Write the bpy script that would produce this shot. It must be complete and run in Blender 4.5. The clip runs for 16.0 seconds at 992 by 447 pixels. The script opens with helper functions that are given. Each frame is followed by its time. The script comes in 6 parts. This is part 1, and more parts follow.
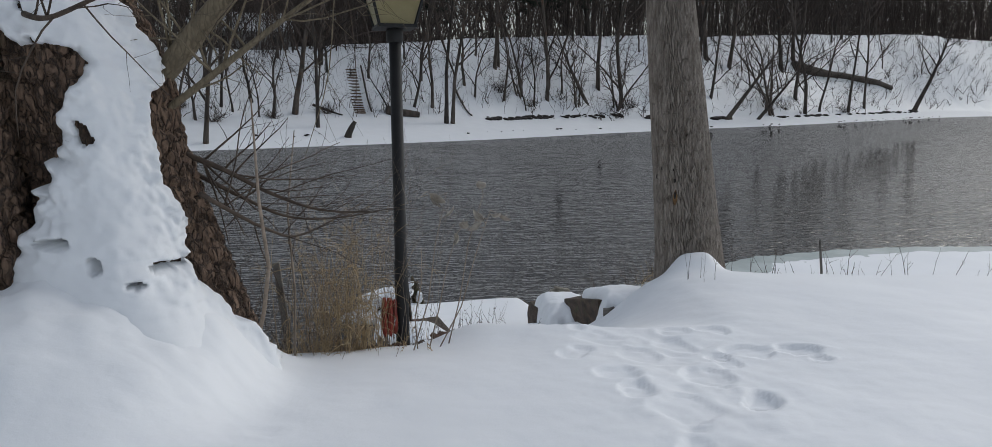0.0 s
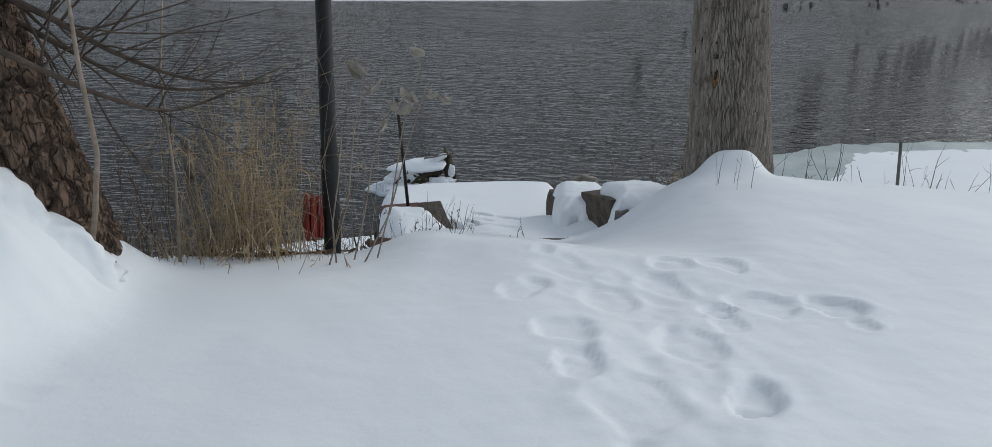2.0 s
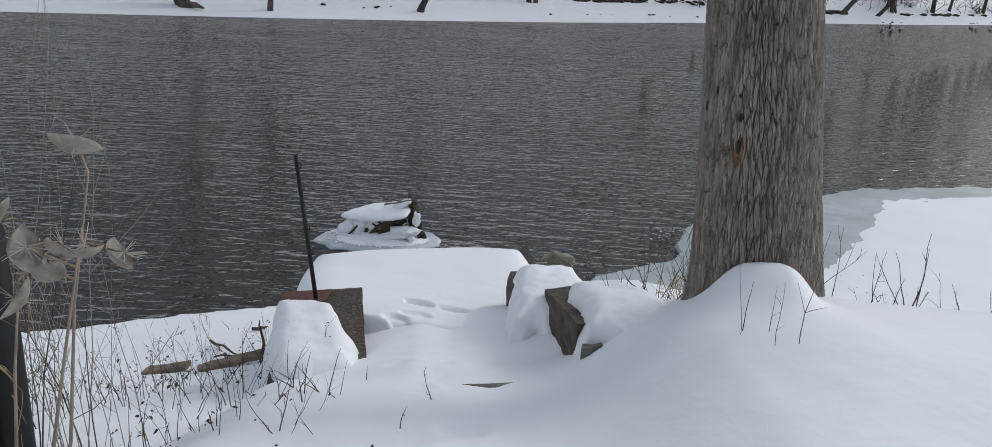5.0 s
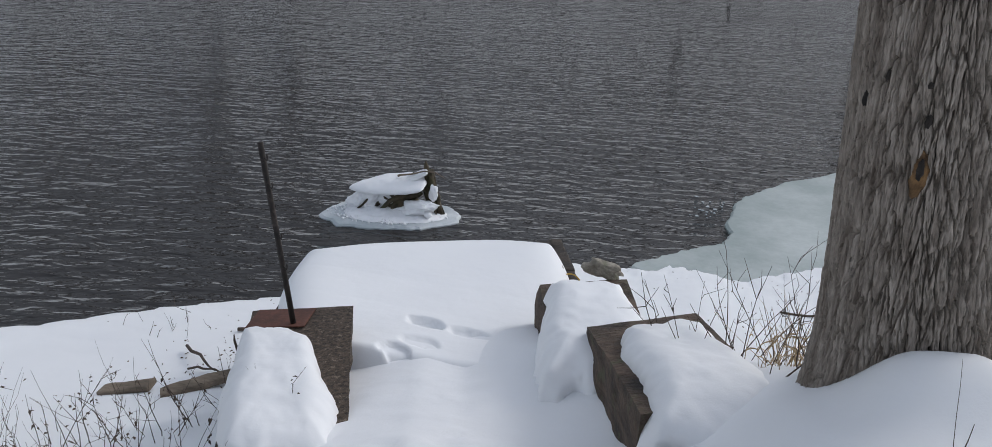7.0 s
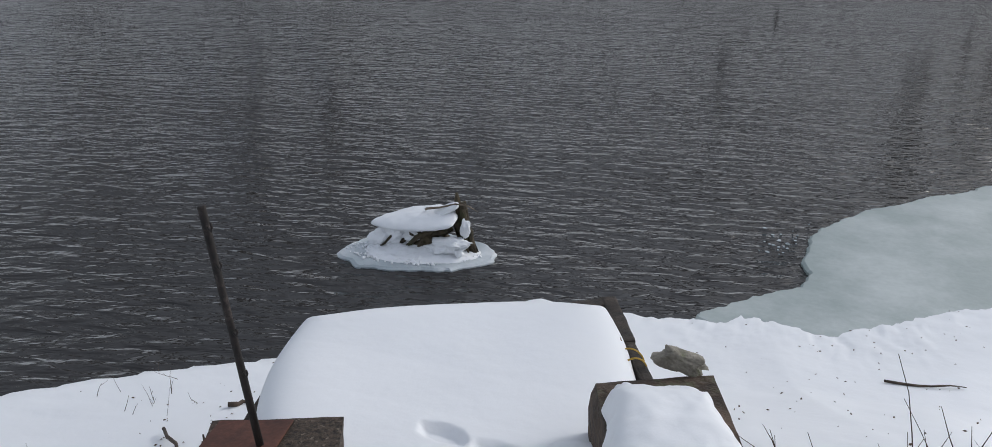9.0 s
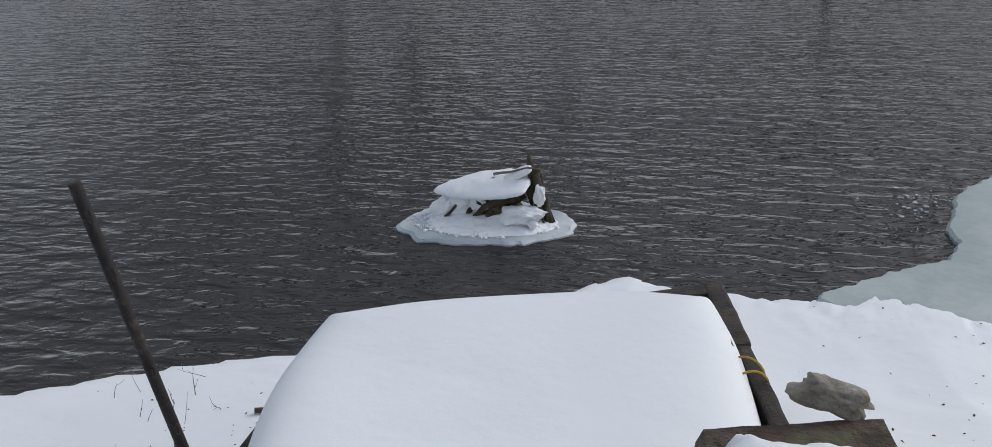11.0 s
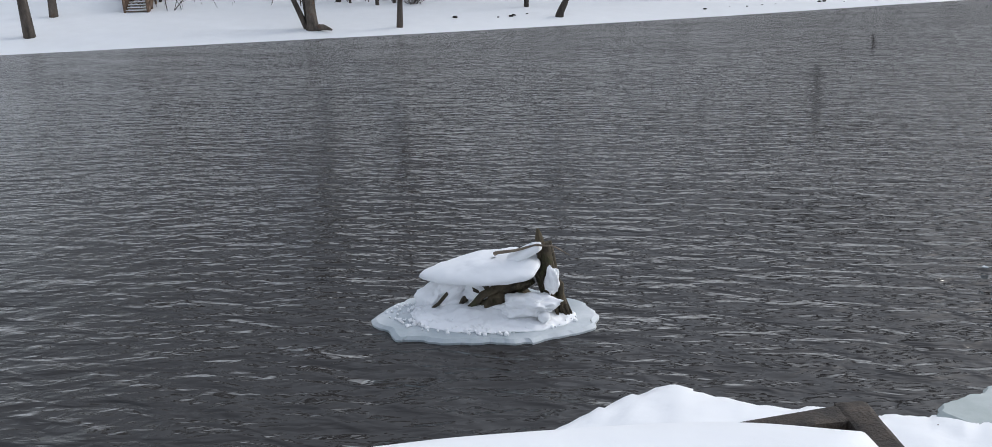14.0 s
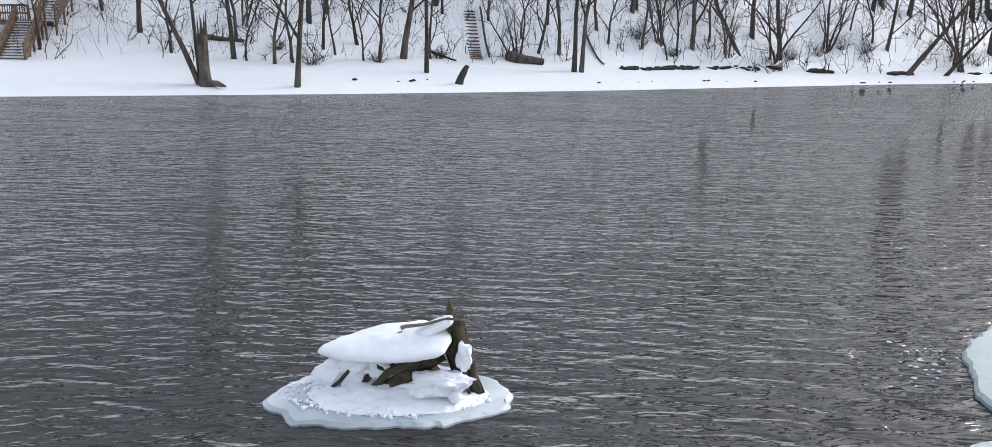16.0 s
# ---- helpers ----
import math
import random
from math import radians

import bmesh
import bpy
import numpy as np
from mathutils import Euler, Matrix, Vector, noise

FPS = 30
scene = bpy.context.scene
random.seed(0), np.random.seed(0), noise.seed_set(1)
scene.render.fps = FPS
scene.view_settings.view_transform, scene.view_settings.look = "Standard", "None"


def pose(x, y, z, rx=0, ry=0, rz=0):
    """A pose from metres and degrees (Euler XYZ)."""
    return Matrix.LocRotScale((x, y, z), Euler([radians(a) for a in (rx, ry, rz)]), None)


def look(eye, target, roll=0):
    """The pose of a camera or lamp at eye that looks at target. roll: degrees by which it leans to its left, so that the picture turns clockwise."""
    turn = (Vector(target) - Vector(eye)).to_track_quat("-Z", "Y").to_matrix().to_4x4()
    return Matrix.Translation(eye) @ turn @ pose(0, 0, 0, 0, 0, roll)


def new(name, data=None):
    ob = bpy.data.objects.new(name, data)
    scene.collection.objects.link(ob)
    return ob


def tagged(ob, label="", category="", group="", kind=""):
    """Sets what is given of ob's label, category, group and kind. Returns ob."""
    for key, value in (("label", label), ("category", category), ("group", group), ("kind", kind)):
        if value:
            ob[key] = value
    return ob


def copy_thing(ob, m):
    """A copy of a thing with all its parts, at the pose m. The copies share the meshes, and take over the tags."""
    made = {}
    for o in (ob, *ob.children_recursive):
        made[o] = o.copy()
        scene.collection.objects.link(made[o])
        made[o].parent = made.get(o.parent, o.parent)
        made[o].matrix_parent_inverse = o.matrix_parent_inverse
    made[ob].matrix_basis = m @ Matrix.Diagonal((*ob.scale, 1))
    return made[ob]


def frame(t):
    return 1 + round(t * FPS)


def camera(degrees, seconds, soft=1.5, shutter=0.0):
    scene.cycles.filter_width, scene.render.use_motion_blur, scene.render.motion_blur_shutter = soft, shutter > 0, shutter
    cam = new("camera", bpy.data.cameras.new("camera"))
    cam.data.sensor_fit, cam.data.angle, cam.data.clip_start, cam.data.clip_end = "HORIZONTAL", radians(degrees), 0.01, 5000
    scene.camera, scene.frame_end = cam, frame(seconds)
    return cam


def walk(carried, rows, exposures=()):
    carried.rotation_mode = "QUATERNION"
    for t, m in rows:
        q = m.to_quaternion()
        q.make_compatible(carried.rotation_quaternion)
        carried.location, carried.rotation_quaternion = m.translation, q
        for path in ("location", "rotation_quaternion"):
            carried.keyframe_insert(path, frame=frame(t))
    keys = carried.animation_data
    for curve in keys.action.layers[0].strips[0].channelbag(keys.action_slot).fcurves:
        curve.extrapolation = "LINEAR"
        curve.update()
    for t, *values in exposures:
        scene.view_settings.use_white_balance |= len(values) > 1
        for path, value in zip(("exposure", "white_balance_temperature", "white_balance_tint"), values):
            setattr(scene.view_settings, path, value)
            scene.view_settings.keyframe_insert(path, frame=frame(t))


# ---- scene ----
cam = camera(63.9, 16.0, 0.5)
PATH = [
    (0, (1.303, 0.585, 4.246), (1.04, 2.54, 3.917), 0.4),
    (0.5, (1.482, 0.986, 4.234), (1.135, 2.949, 4.069), 2.0),
    (1, (1.652, 1.281, 4.228), (1.258, 3.214, 3.897), 1.6),
    (1.5, (1.764, 1.636, 4.196), (1.305, 3.51, 3.668), 1.6),
    (2, (1.769, 1.975, 4.14), (1.341, 3.814, 3.48), 2.3),
    (2.5, (1.788, 2.342, 4.1), (1.388, 4.178, 3.417), 2.6),
    (3, (1.772, 2.713, 4.145), (1.38, 4.547, 3.45), 2.3),
    (3.5, (1.745, 3.077, 4.076), (1.345, 4.928, 3.433), 2.5),
    (4, (1.747, 3.383, 4.103), (1.341, 5.238, 3.475), 2.6),
    (4.2, (1.763, 3.572, 4.086), (1.35, 5.435, 3.487), 2.8),
    (6.3, (1.542, 5.031, 3.999), (1.042, 6.85, 3.335), 2.8),
    (6.5, (1.489, 5.202, 3.964), (0.988, 7.017, 3.29), 2.6),
    (7, (1.393, 5.518, 3.936), (0.9, 7.311, 3.201), 3.1),
    (7.5, (1.329, 5.927, 3.88), (0.777, 7.751, 3.272), 2.8),
    (8, (1.181, 6.234, 3.798), (0.605, 8.043, 3.167), 2.3),
    (8.5, (1.049, 6.543, 3.748), (0.465, 8.324, 3.05), 2.3),
    (8.7, (1.047, 6.631, 3.756), (0.463, 8.408, 3.051), 2.1),
    (10.8, (0.792, 7.852, 3.425), (0.024, 9.542, 2.682), -1.8),
    (11, (0.774, 7.898, 3.362), (-0.017, 9.554, 2.567), -1.9),
    (11.5, (0.661, 8.031, 3.309), (-0.142, 9.681, 2.512), -3.2),
    (12, (0.531, 8.218, 3.17), (-0.278, 9.884, 2.415), -3.1),
    (12.5, (0.508, 8.663, 2.992), (-0.336, 10.38, 2.41), -2.9),
    (13, (0.334, 8.941, 2.825), (-0.537, 10.648, 2.252), -3.4),
    (13.5, (0.143, 9.029, 2.754), (-0.721, 10.725, 2.138), -2.9),
    (14, (0.048, 9.254, 2.674), (-0.753, 10.995, 2.102), -2.2),
    (14.5, (-0.053, 9.393, 2.656), (-0.842, 11.165, 2.172), -1.1),
    (15, (-0.175, 9.514, 2.609), (-0.836, 11.345, 2.149), -0.1),
    (15.5, (-0.213, 9.58, 2.609), (-0.808, 11.438, 2.172), 0.4),
    (16, (-0.224, 9.585, 2.615), (-0.791, 11.456, 2.196), 0.7),
]
walk(cam, [(t, look(eye, target, roll)) for t, eye, target, roll in PATH],
     [(0, -0.08, 6500, 8), (1.5, -0.06, 6380, 5), (2.5, -0.02, 6350, 4.5), (4, 0.09, 6450, 7), (7, 0.18, 6500, 10), (11, 0.12, 6480, 9), (12, 0.18, 6490, 9), (12.5, 0.42, 6500, 9), (13.5, 0.42, 6480, 9), (14.5, 0.82, 6450, 10), (15, 0.92, 6430, 10), (16, 1.0, 6430, 10)])

# ---- world, sun, exposure ----
world = bpy.data.worlds.new("world")
scene.world = world
world.use_nodes = True
wn, wl = world.node_tree.nodes, world.node_tree.links
wn.clear()
SUN_EL, SUN_AZ = 34.0, 42.0  # degrees up; degrees from +y towards +x
sky = wn.new("ShaderNodeTexSky")
sky.sky_type, sky.sun_disc = "NISHITA", False
sky.sun_elevation, sky.sun_rotation = radians(SUN_EL), radians(SUN_AZ)
sky.air_density, sky.dust_density, sky.ozone_density = 1.0, 1.2, 1.5
hsv = wn.new("ShaderNodeHueSaturation")
hsv.inputs["Saturation"].default_value = 0.42
cloud = wn.new("ShaderNodeTexNoise")
cloud.inputs["Scale"].default_value, cloud.inputs["Detail"].default_value = 2.2, 5.0
cramp = wn.new("ShaderNodeMapRange")
cramp.inputs["From Min"].default_value, cramp.inputs["From Max"].default_value = 0.3, 0.7
cramp.inputs["To Min"].default_value, cramp.inputs["To Max"].default_value = 0.8, 1.2
cmul = wn.new("ShaderNodeMath")
cmul.operation = "MULTIPLY"
cmul.inputs[1].default_value = 0.1
bg, wout = wn.new("ShaderNodeBackground"), wn.new("ShaderNodeOutputWorld")
wcoord = wn.new("ShaderNodeTexCoord")
wl.new(wcoord.outputs["Generated"], cloud.inputs["Vector"])
wl.new(sky.outputs[0], hsv.inputs["Color"])
wl.new(hsv.outputs[0], bg.inputs["Color"])
wl.new(cloud.outputs[0], cramp.inputs[0])
wl.new(cramp.outputs[0], cmul.inputs[0])
sep, rise, gmul = wn.new("ShaderNodeSeparateXYZ"), wn.new("ShaderNodeMapRange"), wn.new("ShaderNodeMath")
rise.inputs["From Min"].default_value, rise.inputs["From Max"].default_value = 0.0, 1.0
rise.inputs["To Min"].default_value, rise.inputs["To Max"].default_value = 0.86, 1.95
curve = wn.new("ShaderNodeMath")
curve.operation, curve.use_clamp = "POWER", True
curve.inputs[1].default_value = 0.7
gmul.operation = "MULTIPLY"
wl.new(wcoord.outputs["Generated"], sep.inputs[0])
wl.new(sep.outputs["Z"], curve.inputs[0])
wl.new(curve.outputs[0], rise.inputs[0])
wl.new(rise.outputs[0], gmul.inputs[0])
wl.new(cmul.outputs[0], gmul.inputs[1])
wl.new(gmul.outputs[0], bg.inputs["Strength"])
wl.new(bg.outputs[0], wout.inputs[0])

sun = new("sun", bpy.data.lights.new("sun", "SUN"))
sun.data.energy, sun.data.angle, sun.data.color = 0.62, radians(14), (1.0, 0.97, 0.93)
_a, _e = radians(SUN_AZ), radians(SUN_EL)
sun.matrix_world = look((0, 0, 30), Vector((0, 0, 30)) - Vector((math.sin(_a) * math.cos(_e), math.cos(_a) * math.cos(_e), math.sin(_e))))


# ---- materials ----
def node_mat(name):
    m = bpy.data.materials.new(name)
    m.use_nodes = True
    n, l = m.node_tree.nodes, m.node_tree.links
    return m, n, l, n["Principled BSDF"]


def tex(n, l, scale, detail=4.0, rough=0.55, stretch=(1, 1, 1), coord="Object", kind="ShaderNodeTexNoise"):
    c, mp, t = n.new("ShaderNodeTexCoord"), n.new("ShaderNodeMapping"), n.new(kind)
    mp.inputs["Scale"].default_value = stretch
    l.new(c.outputs[coord], mp.inputs[0])
    l.new(mp.outputs[0], t.inputs["Vector"])
    t.inputs["Scale"].default_value = scale
    if kind == "ShaderNodeTexNoise":
        t.inputs["Detail"].default_value, t.inputs["Roughness"].default_value = detail, rough
    return t


def ramp(n, l, source, stops):
    r = n.new("ShaderNodeValToRGB")
    while len(r.color_ramp.elements) < len(stops):
        r.color_ramp.elements.new(0.5)
    for e, (at, c) in zip(r.color_ramp.elements, stops):
        e.position, e.color = at, (*c, 1)
    l.new(source, r.inputs[0])
    return r


def mixed(n, l, fac, a, b, mode="MIX"):
    m = n.new("ShaderNodeMix")
    m.data_type, m.blend_type = "RGBA", mode
    if isinstance(fac, float):
        m.inputs[0].default_value = fac
    else:
        l.new(fac, m.inputs[0])
    for sock, v in ((m.inputs[6], a), (m.inputs[7], b)):
        if isinstance(v, tuple):
            sock.default_value = (*v, 1)
        else:
            l.new(v, sock)
    return m.outputs[2]


def bump(n, l, p, heights):
    last = None
    for source, strength, distance in heights:
        b = n.new("ShaderNodeBump")
        b.inputs["Strength"].default_value, b.inputs["Distance"].default_value = strength, distance
        l.new(source, b.inputs["Height"])
        if last:
            l.new(last, b.inputs["Normal"])
        last = b.outputs[0]
    l.new(last, p.inputs["Normal"])


def rough_mat(name, dark, light, scale=8.0, rough=0.8, fine=60.0, relief=0.01, stretch=(1, 1, 1), spot=None, metal=0.0, vary=0.0):
    """Two scales of colour and relief; spot: a third colour in sparse stains."""
    m, n, l, p = node_mat(name)
    a, b = tex(n, l, scale, 6, 0.6, stretch), tex(n, l, fine, 4, 0.6, stretch)
    c1 = ramp(n, l, a.outputs[0], [(0.32, dark), (0.68, light)]).outputs[0]
    c2 = ramp(n, l, b.outputs[0], [(0.3, (0.62, 0.62, 0.62)), (0.7, (1, 1, 1))]).outputs[0]
    col = mixed(n, l, 0.8, c1, c2, "MULTIPLY")
    if spot:
        s = tex(n, l, scale * 0.7, 5, 0.7)
        f = ramp(n, l, s.outputs[0], [(0.56, (0, 0, 0)), (0.66, (1, 1, 1))])
        col = mixed(n, l, f.outputs[0], col, spot)
    if vary:
        info, mr = n.new("ShaderNodeObjectInfo"), n.new("ShaderNodeMapRange")
        mr.inputs["To Min"].default_value, mr.inputs["To Max"].default_value = 1 - vary, 1 + vary
        l.new(info.outputs["Random"], mr.inputs[0])
        h = n.new("ShaderNodeHueSaturation")
        l.new(col, h.inputs["Color"])
        l.new(mr.outputs[0], h.inputs["Value"])
        col = h.outputs[0]
    l.new(col, p.inputs["Base Color"])
    p.inputs["Roughness"].default_value, p.inputs["Metallic"].default_value = rough, metal
    bump(n, l, p, [(a.outputs[0], 0.6, relief * 2), (b.outputs[0], 0.7, relief)])
    return m


def snow_mat(name, tint=(0.865, 0.88, 0.90), grit=0.0):
    m, n, l, p = node_mat(name)
    a, b, c = tex(n, l, 0.9, 4), tex(n, l, 9, 5), tex(n, l, 160, 3)
    col = ramp(n, l, a.outputs[0], [(0.3, tuple(v * 0.96 for v in tint)), (0.7, tint)]).outputs[0]
    if grit:
        g = tex(n, l, 5, 8, 0.75)
        f = ramp(n, l, g.outputs[0], [(0.66, (0, 0, 0)), (0.74, (grit, grit, grit))])
        col = mixed(n, l, f.outputs[0], col, (0.16, 0.14, 0.12))
    l.new(col, p.inputs["Base Color"])
    p.inputs["Roughness"].default_value = 0.55
    p.inputs["Specular IOR Level"].default_value = 0.25
    bump(n, l, p, [(a.outputs[0], 0.35, 0.06), (b.outputs[0], 0.3, 0.012), (c.outputs[0], 0.25, 0.002)])
    return m


def bark_mat(name, dark, light, scale=14.0, relief=0.02, spot=None, tall=0.27):
    """Long upright ridges, broken across here and there, with browner fissures between them."""
    m, n, l, p = node_mat(name)
    a, b = tex(n, l, scale * 0.5, 4, 0.6, (1, 1, 0.4)), tex(n, l, scale * 6, 5, 0.65, (1, 1, 0.3))
    r1 = tex(n, l, scale * 3.2, 4, 0.6, (1, 1, tall))
    v = tex(n, l, scale * 2.5, stretch=(1, 1, tall), kind="ShaderNodeTexVoronoi")
    v.feature = "DISTANCE_TO_EDGE"
    wob, sc, warp = tex(n, l, scale * 1.6, 4, 0.6, (1, 1, 0.5)), n.new("ShaderNodeVectorMath"), n.new("ShaderNodeVectorMath")
    sc.operation = "SCALE"
    sc.inputs["Scale"].default_value = 0.035
    l.new(wob.outputs["Color"], sc.inputs[0])
    l.new(v.inputs["Vector"].links[0].from_socket, warp.inputs[0])
    l.new(sc.outputs[0], warp.inputs[1])
    l.new(warp.outputs[0], v.inputs["Vector"])
    crack = ramp(n, l, v.outputs["Distance"], [(0.0, (0, 0, 0)), (0.075, (1, 1, 1))])
    ridge = ramp(n, l, r1.outputs[0], [(0.36, (0.25, 0.25, 0.25)), (0.52, (1, 1, 1))])
    plate = mixed(n, l, 1.0, ridge.outputs[0], crack.outputs[0], "MULTIPLY")
    c1 = ramp(n, l, a.outputs[0], [(0.3, tuple(0.4 * d + 0.6 * k for d, k in zip(dark, light))), (0.7, light)]).outputs[0]
    c2 = ramp(n, l, b.outputs[0], [(0.3, (0.66, 0.65, 0.64)), (0.7, (1, 1, 1))]).outputs[0]
    col = mixed(n, l, plate, dark, mixed(n, l, 0.85, c1, c2, "MULTIPLY"))
    if spot:
        s = tex(n, l, 2.2, 5, 0.7)
        f = ramp(n, l, s.outputs[0], [(0.58, (0, 0, 0)), (0.72, (0.6, 0.6, 0.6))])
        col = mixed(n, l, f.outputs[0], col, spot)
    l.new(col, p.inputs["Base Color"])
    p.inputs["Roughness"].default_value = 0.9
    bump(n, l, p, [(a.outputs[0], 0.5, relief), (plate, 0.9, relief), (b.outputs[0], 0.8, relief * 0.5)])
    return m


def water_mat():
    """Turbid river under wind ripples with long crests; calmer in the lee of the dock and the stump."""
    m, n, l, p = node_mat("river_water")
    base = tex(n, l, 0.12, 3)
    l.new(ramp(n, l, base.outputs[0], [(0.3, (0.028, 0.027, 0.027)), (0.7, (0.038, 0.036, 0.036))]).outputs[0], p.inputs["Base Color"])
    p.inputs["Roughness"].default_value, p.inputs["Specular IOR Level"].default_value = 1.0, 0.0
    gloss, fres, mix = n.new("ShaderNodeBsdfGlossy"), n.new("ShaderNodeFresnel"), n.new("ShaderNodeMixShader")
    gloss.inputs["Color"].default_value, gloss.inputs["Roughness"].default_value = (0.57, 0.562, 0.545, 1), 0.015
    fres.inputs["IOR"].default_value = 1.60
    l.new(fres.outputs[0], mix.inputs[0])
    l.new(p.outputs[0], mix.inputs[1])
    l.new(gloss.outputs[0], mix.inputs[2])
    l.new(mix.outputs[0], n["Material Output"].inputs["Surface"])
    # scale, length of crests against their spacing, turn, height in metres
    waves = [(0.8, 2.4, 14, 0.07), (2.4, 2.6, 22, 0.07), (5.2, 2.6, 12, 0.095), (11.0, 2.2, 28, 0.030)]
    gust = tex(n, l, 0.16, 4, 0.6, (0.5, 1.4, 1))
    f = ramp(n, l, gust.outputs[0], [(0.36, (0.55, 0.55, 0.55)), (0.62, (1, 1, 1))])
    co, far, lee, both = n.new("ShaderNodeTexCoord"), n.new("ShaderNodeVectorMath"), n.new("ShaderNodeMapRange"), n.new("ShaderNodeMath")
    far.operation, both.operation = "DISTANCE", "MULTIPLY"
    far.inputs[1].default_value = (-1.6, 12.4 - 100.0, 0)
    lee.interpolation_type = "SMOOTHSTEP"
    for key, val in (("From Min", 1.6), ("From Max", 7.0), ("To Min", 0.34), ("To Max", 1.0)):
        lee.inputs[key].default_value = val
    l.new(co.outputs["Object"], far.inputs[0])
    l.new(far.outputs["Value"], lee.inputs[0])
    l.new(f.outputs[0], both.inputs[0])
    l.new(lee.outputs[0], both.inputs[1])
    heights = []
    for scale, long, turn, height in waves:
        t = tex(n, l, scale, 2, 0.45)
        mp = t.inputs["Vector"].links[0].from_node
        mp.vector_type = "TEXTURE"
        mp.inputs["Scale"].default_value = (long, 1, 1)
        mp.inputs["Rotation"].default_value = (0, 0, radians(turn))
        t.inputs["Distortion"].default_value = 0.5
        mid, mm = n.new("ShaderNodeMath"), n.new("ShaderNodeMath")
        mid.operation, mm.operation = "SUBTRACT", "MULTIPLY"
        mid.inputs[1].default_value = 0.5
        l.new(t.outputs[0], mid.inputs[0])
        l.new(mid.outputs[0], mm.inputs[0])
        l.new(both.outputs[0], mm.inputs[1])
        heights.append((mm.outputs[0], 1.0, height))
    bump(n, l, p, heights)
    last = p.inputs["Normal"].links[0].from_socket
    l.new(last, gloss.inputs["Normal"])
    l.new(last, fres.inputs["Normal"])
    return m


def ice_mat(name, tint, white):
    m, n, l, p = node_mat(name)
    a, b = tex(n, l, 0.9, 6, 0.6), tex(n, l, 14, 6, 0.65)
    c1 = ramp(n, l, a.outputs[0], [(0.40, tint), (0.66, white)]).outputs[0]
    c2 = ramp(n, l, b.outputs[0], [(0.3, (0.82, 0.84, 0.84)), (0.6, (1, 1, 1))]).outputs[0]
    l.new(mixed(n, l, 0.6, c1, c2, "MULTIPLY"), p.inputs["Base Color"])
    p.inputs["Roughness"].default_value = 0.35
    bump(n, l, p, [(a.outputs[0], 0.3, 0.03), (b.outputs[0], 0.3, 0.006)])
    return m


SNOW = snow_mat("snow")
SNOW_FAR = snow_mat("far_bank_snow", (0.80, 0.815, 0.83), 0.5)
WATER = water_mat()
ICE = ice_mat("river_ice", (0.30, 0.352, 0.342), (0.47, 0.515, 0.505))
ROCK_ICE = ice_mat("rock_ice", (0.36, 0.41, 0.44), (0.66, 0.69, 0.71))
BARK = rough_mat("furrowed_bark", (0.17, 0.138, 0.112), (0.42, 0.370, 0.320), 30, 0.92, 120, 0.003, (1, 1, 0.16))
OLD_BARK = bark_mat("old_shaggy_bark", (0.050, 0.034, 0.026), (0.27, 0.175, 0.12), 10, 0.035, (0.17, 0.125, 0.075))
LIMB_BARK = bark_mat("smooth_limb_bark", (0.13, 0.105, 0.07), (0.26, 0.21, 0.14), 12, 0.004)
FAR_BARK = rough_mat("far_bark", (0.032, 0.026, 0.022), (0.15, 0.125, 0.105), 3, 0.95, 20, 0.03, (1, 1, 0.3), (0.10, 0.060, 0.040), 0, 0.4)
FAR_TWIG = rough_mat("far_twigs", (0.034, 0.025, 0.021), (0.105, 0.080, 0.066), 4, 0.95, 20, 0.01, (1, 1, 1), None, 0, 0.3)
TWIG = rough_mat("near_twigs", (0.05, 0.036, 0.028), (0.13, 0.095, 0.07), 9, 0.9, 60, 0.002)
NEEDLES = rough_mat("conifer_needles", (0.012, 0.018, 0.012), (0.035, 0.045, 0.028), 2, 0.9, 9, 0.03)
DRY_GRASS = rough_mat("dry_grass", (0.30, 0.20, 0.10), (0.66, 0.50, 0.29), 6, 0.85, 40, 0.002)
DRY_STEM = rough_mat("dry_stem", (0.20, 0.15, 0.11), (0.42, 0.34, 0.27), 8, 0.85, 40, 0.002)
POD = rough_mat("dry_pod", (0.36, 0.32, 0.28), (0.66, 0.62, 0.56), 20, 0.85, 70, 0.003)
DEAD_LEAF = rough_mat("dead_leaf", (0.05, 0.03, 0.018), (0.16, 0.09, 0.05), 12, 0.85, 60, 0.003)
WET_WOOD = rough_mat("wet_timber", (0.012, 0.009, 0.007), (0.055, 0.040, 0.029), 9, 0.75, 70, 0.01, (1, 1, 1), (0.085, 0.066, 0.05))
GREY_WOOD = rough_mat("weathered_timber", (0.075, 0.068, 0.060), (0.25, 0.228, 0.20), 5, 0.85, 60, 0.006, (0.4, 1, 1), (0.06, 0.045, 0.03))
DRIFT = rough_mat("driftwood", (0.12, 0.095, 0.07), (0.34, 0.27, 0.20), 7, 0.9, 60, 0.006, (0.3, 1, 1))
RUST = rough_mat("rusty_plate", (0.07, 0.028, 0.019), (0.16, 0.060, 0.038), 7, 0.7, 50, 0.002)
IRON = rough_mat("dark_iron", (0.008, 0.007, 0.006), (0.028, 0.020, 0.017), 24, 0.75, 120, 0.0015, (1, 1, 1), (0.06, 0.045, 0.04), 0.1)
BLACK_PAINT = rough_mat("black_painted_metal", (0.003, 0.003, 0.0035), (0.009, 0.009, 0.010), 12, 0.62, 150, 0.0008)
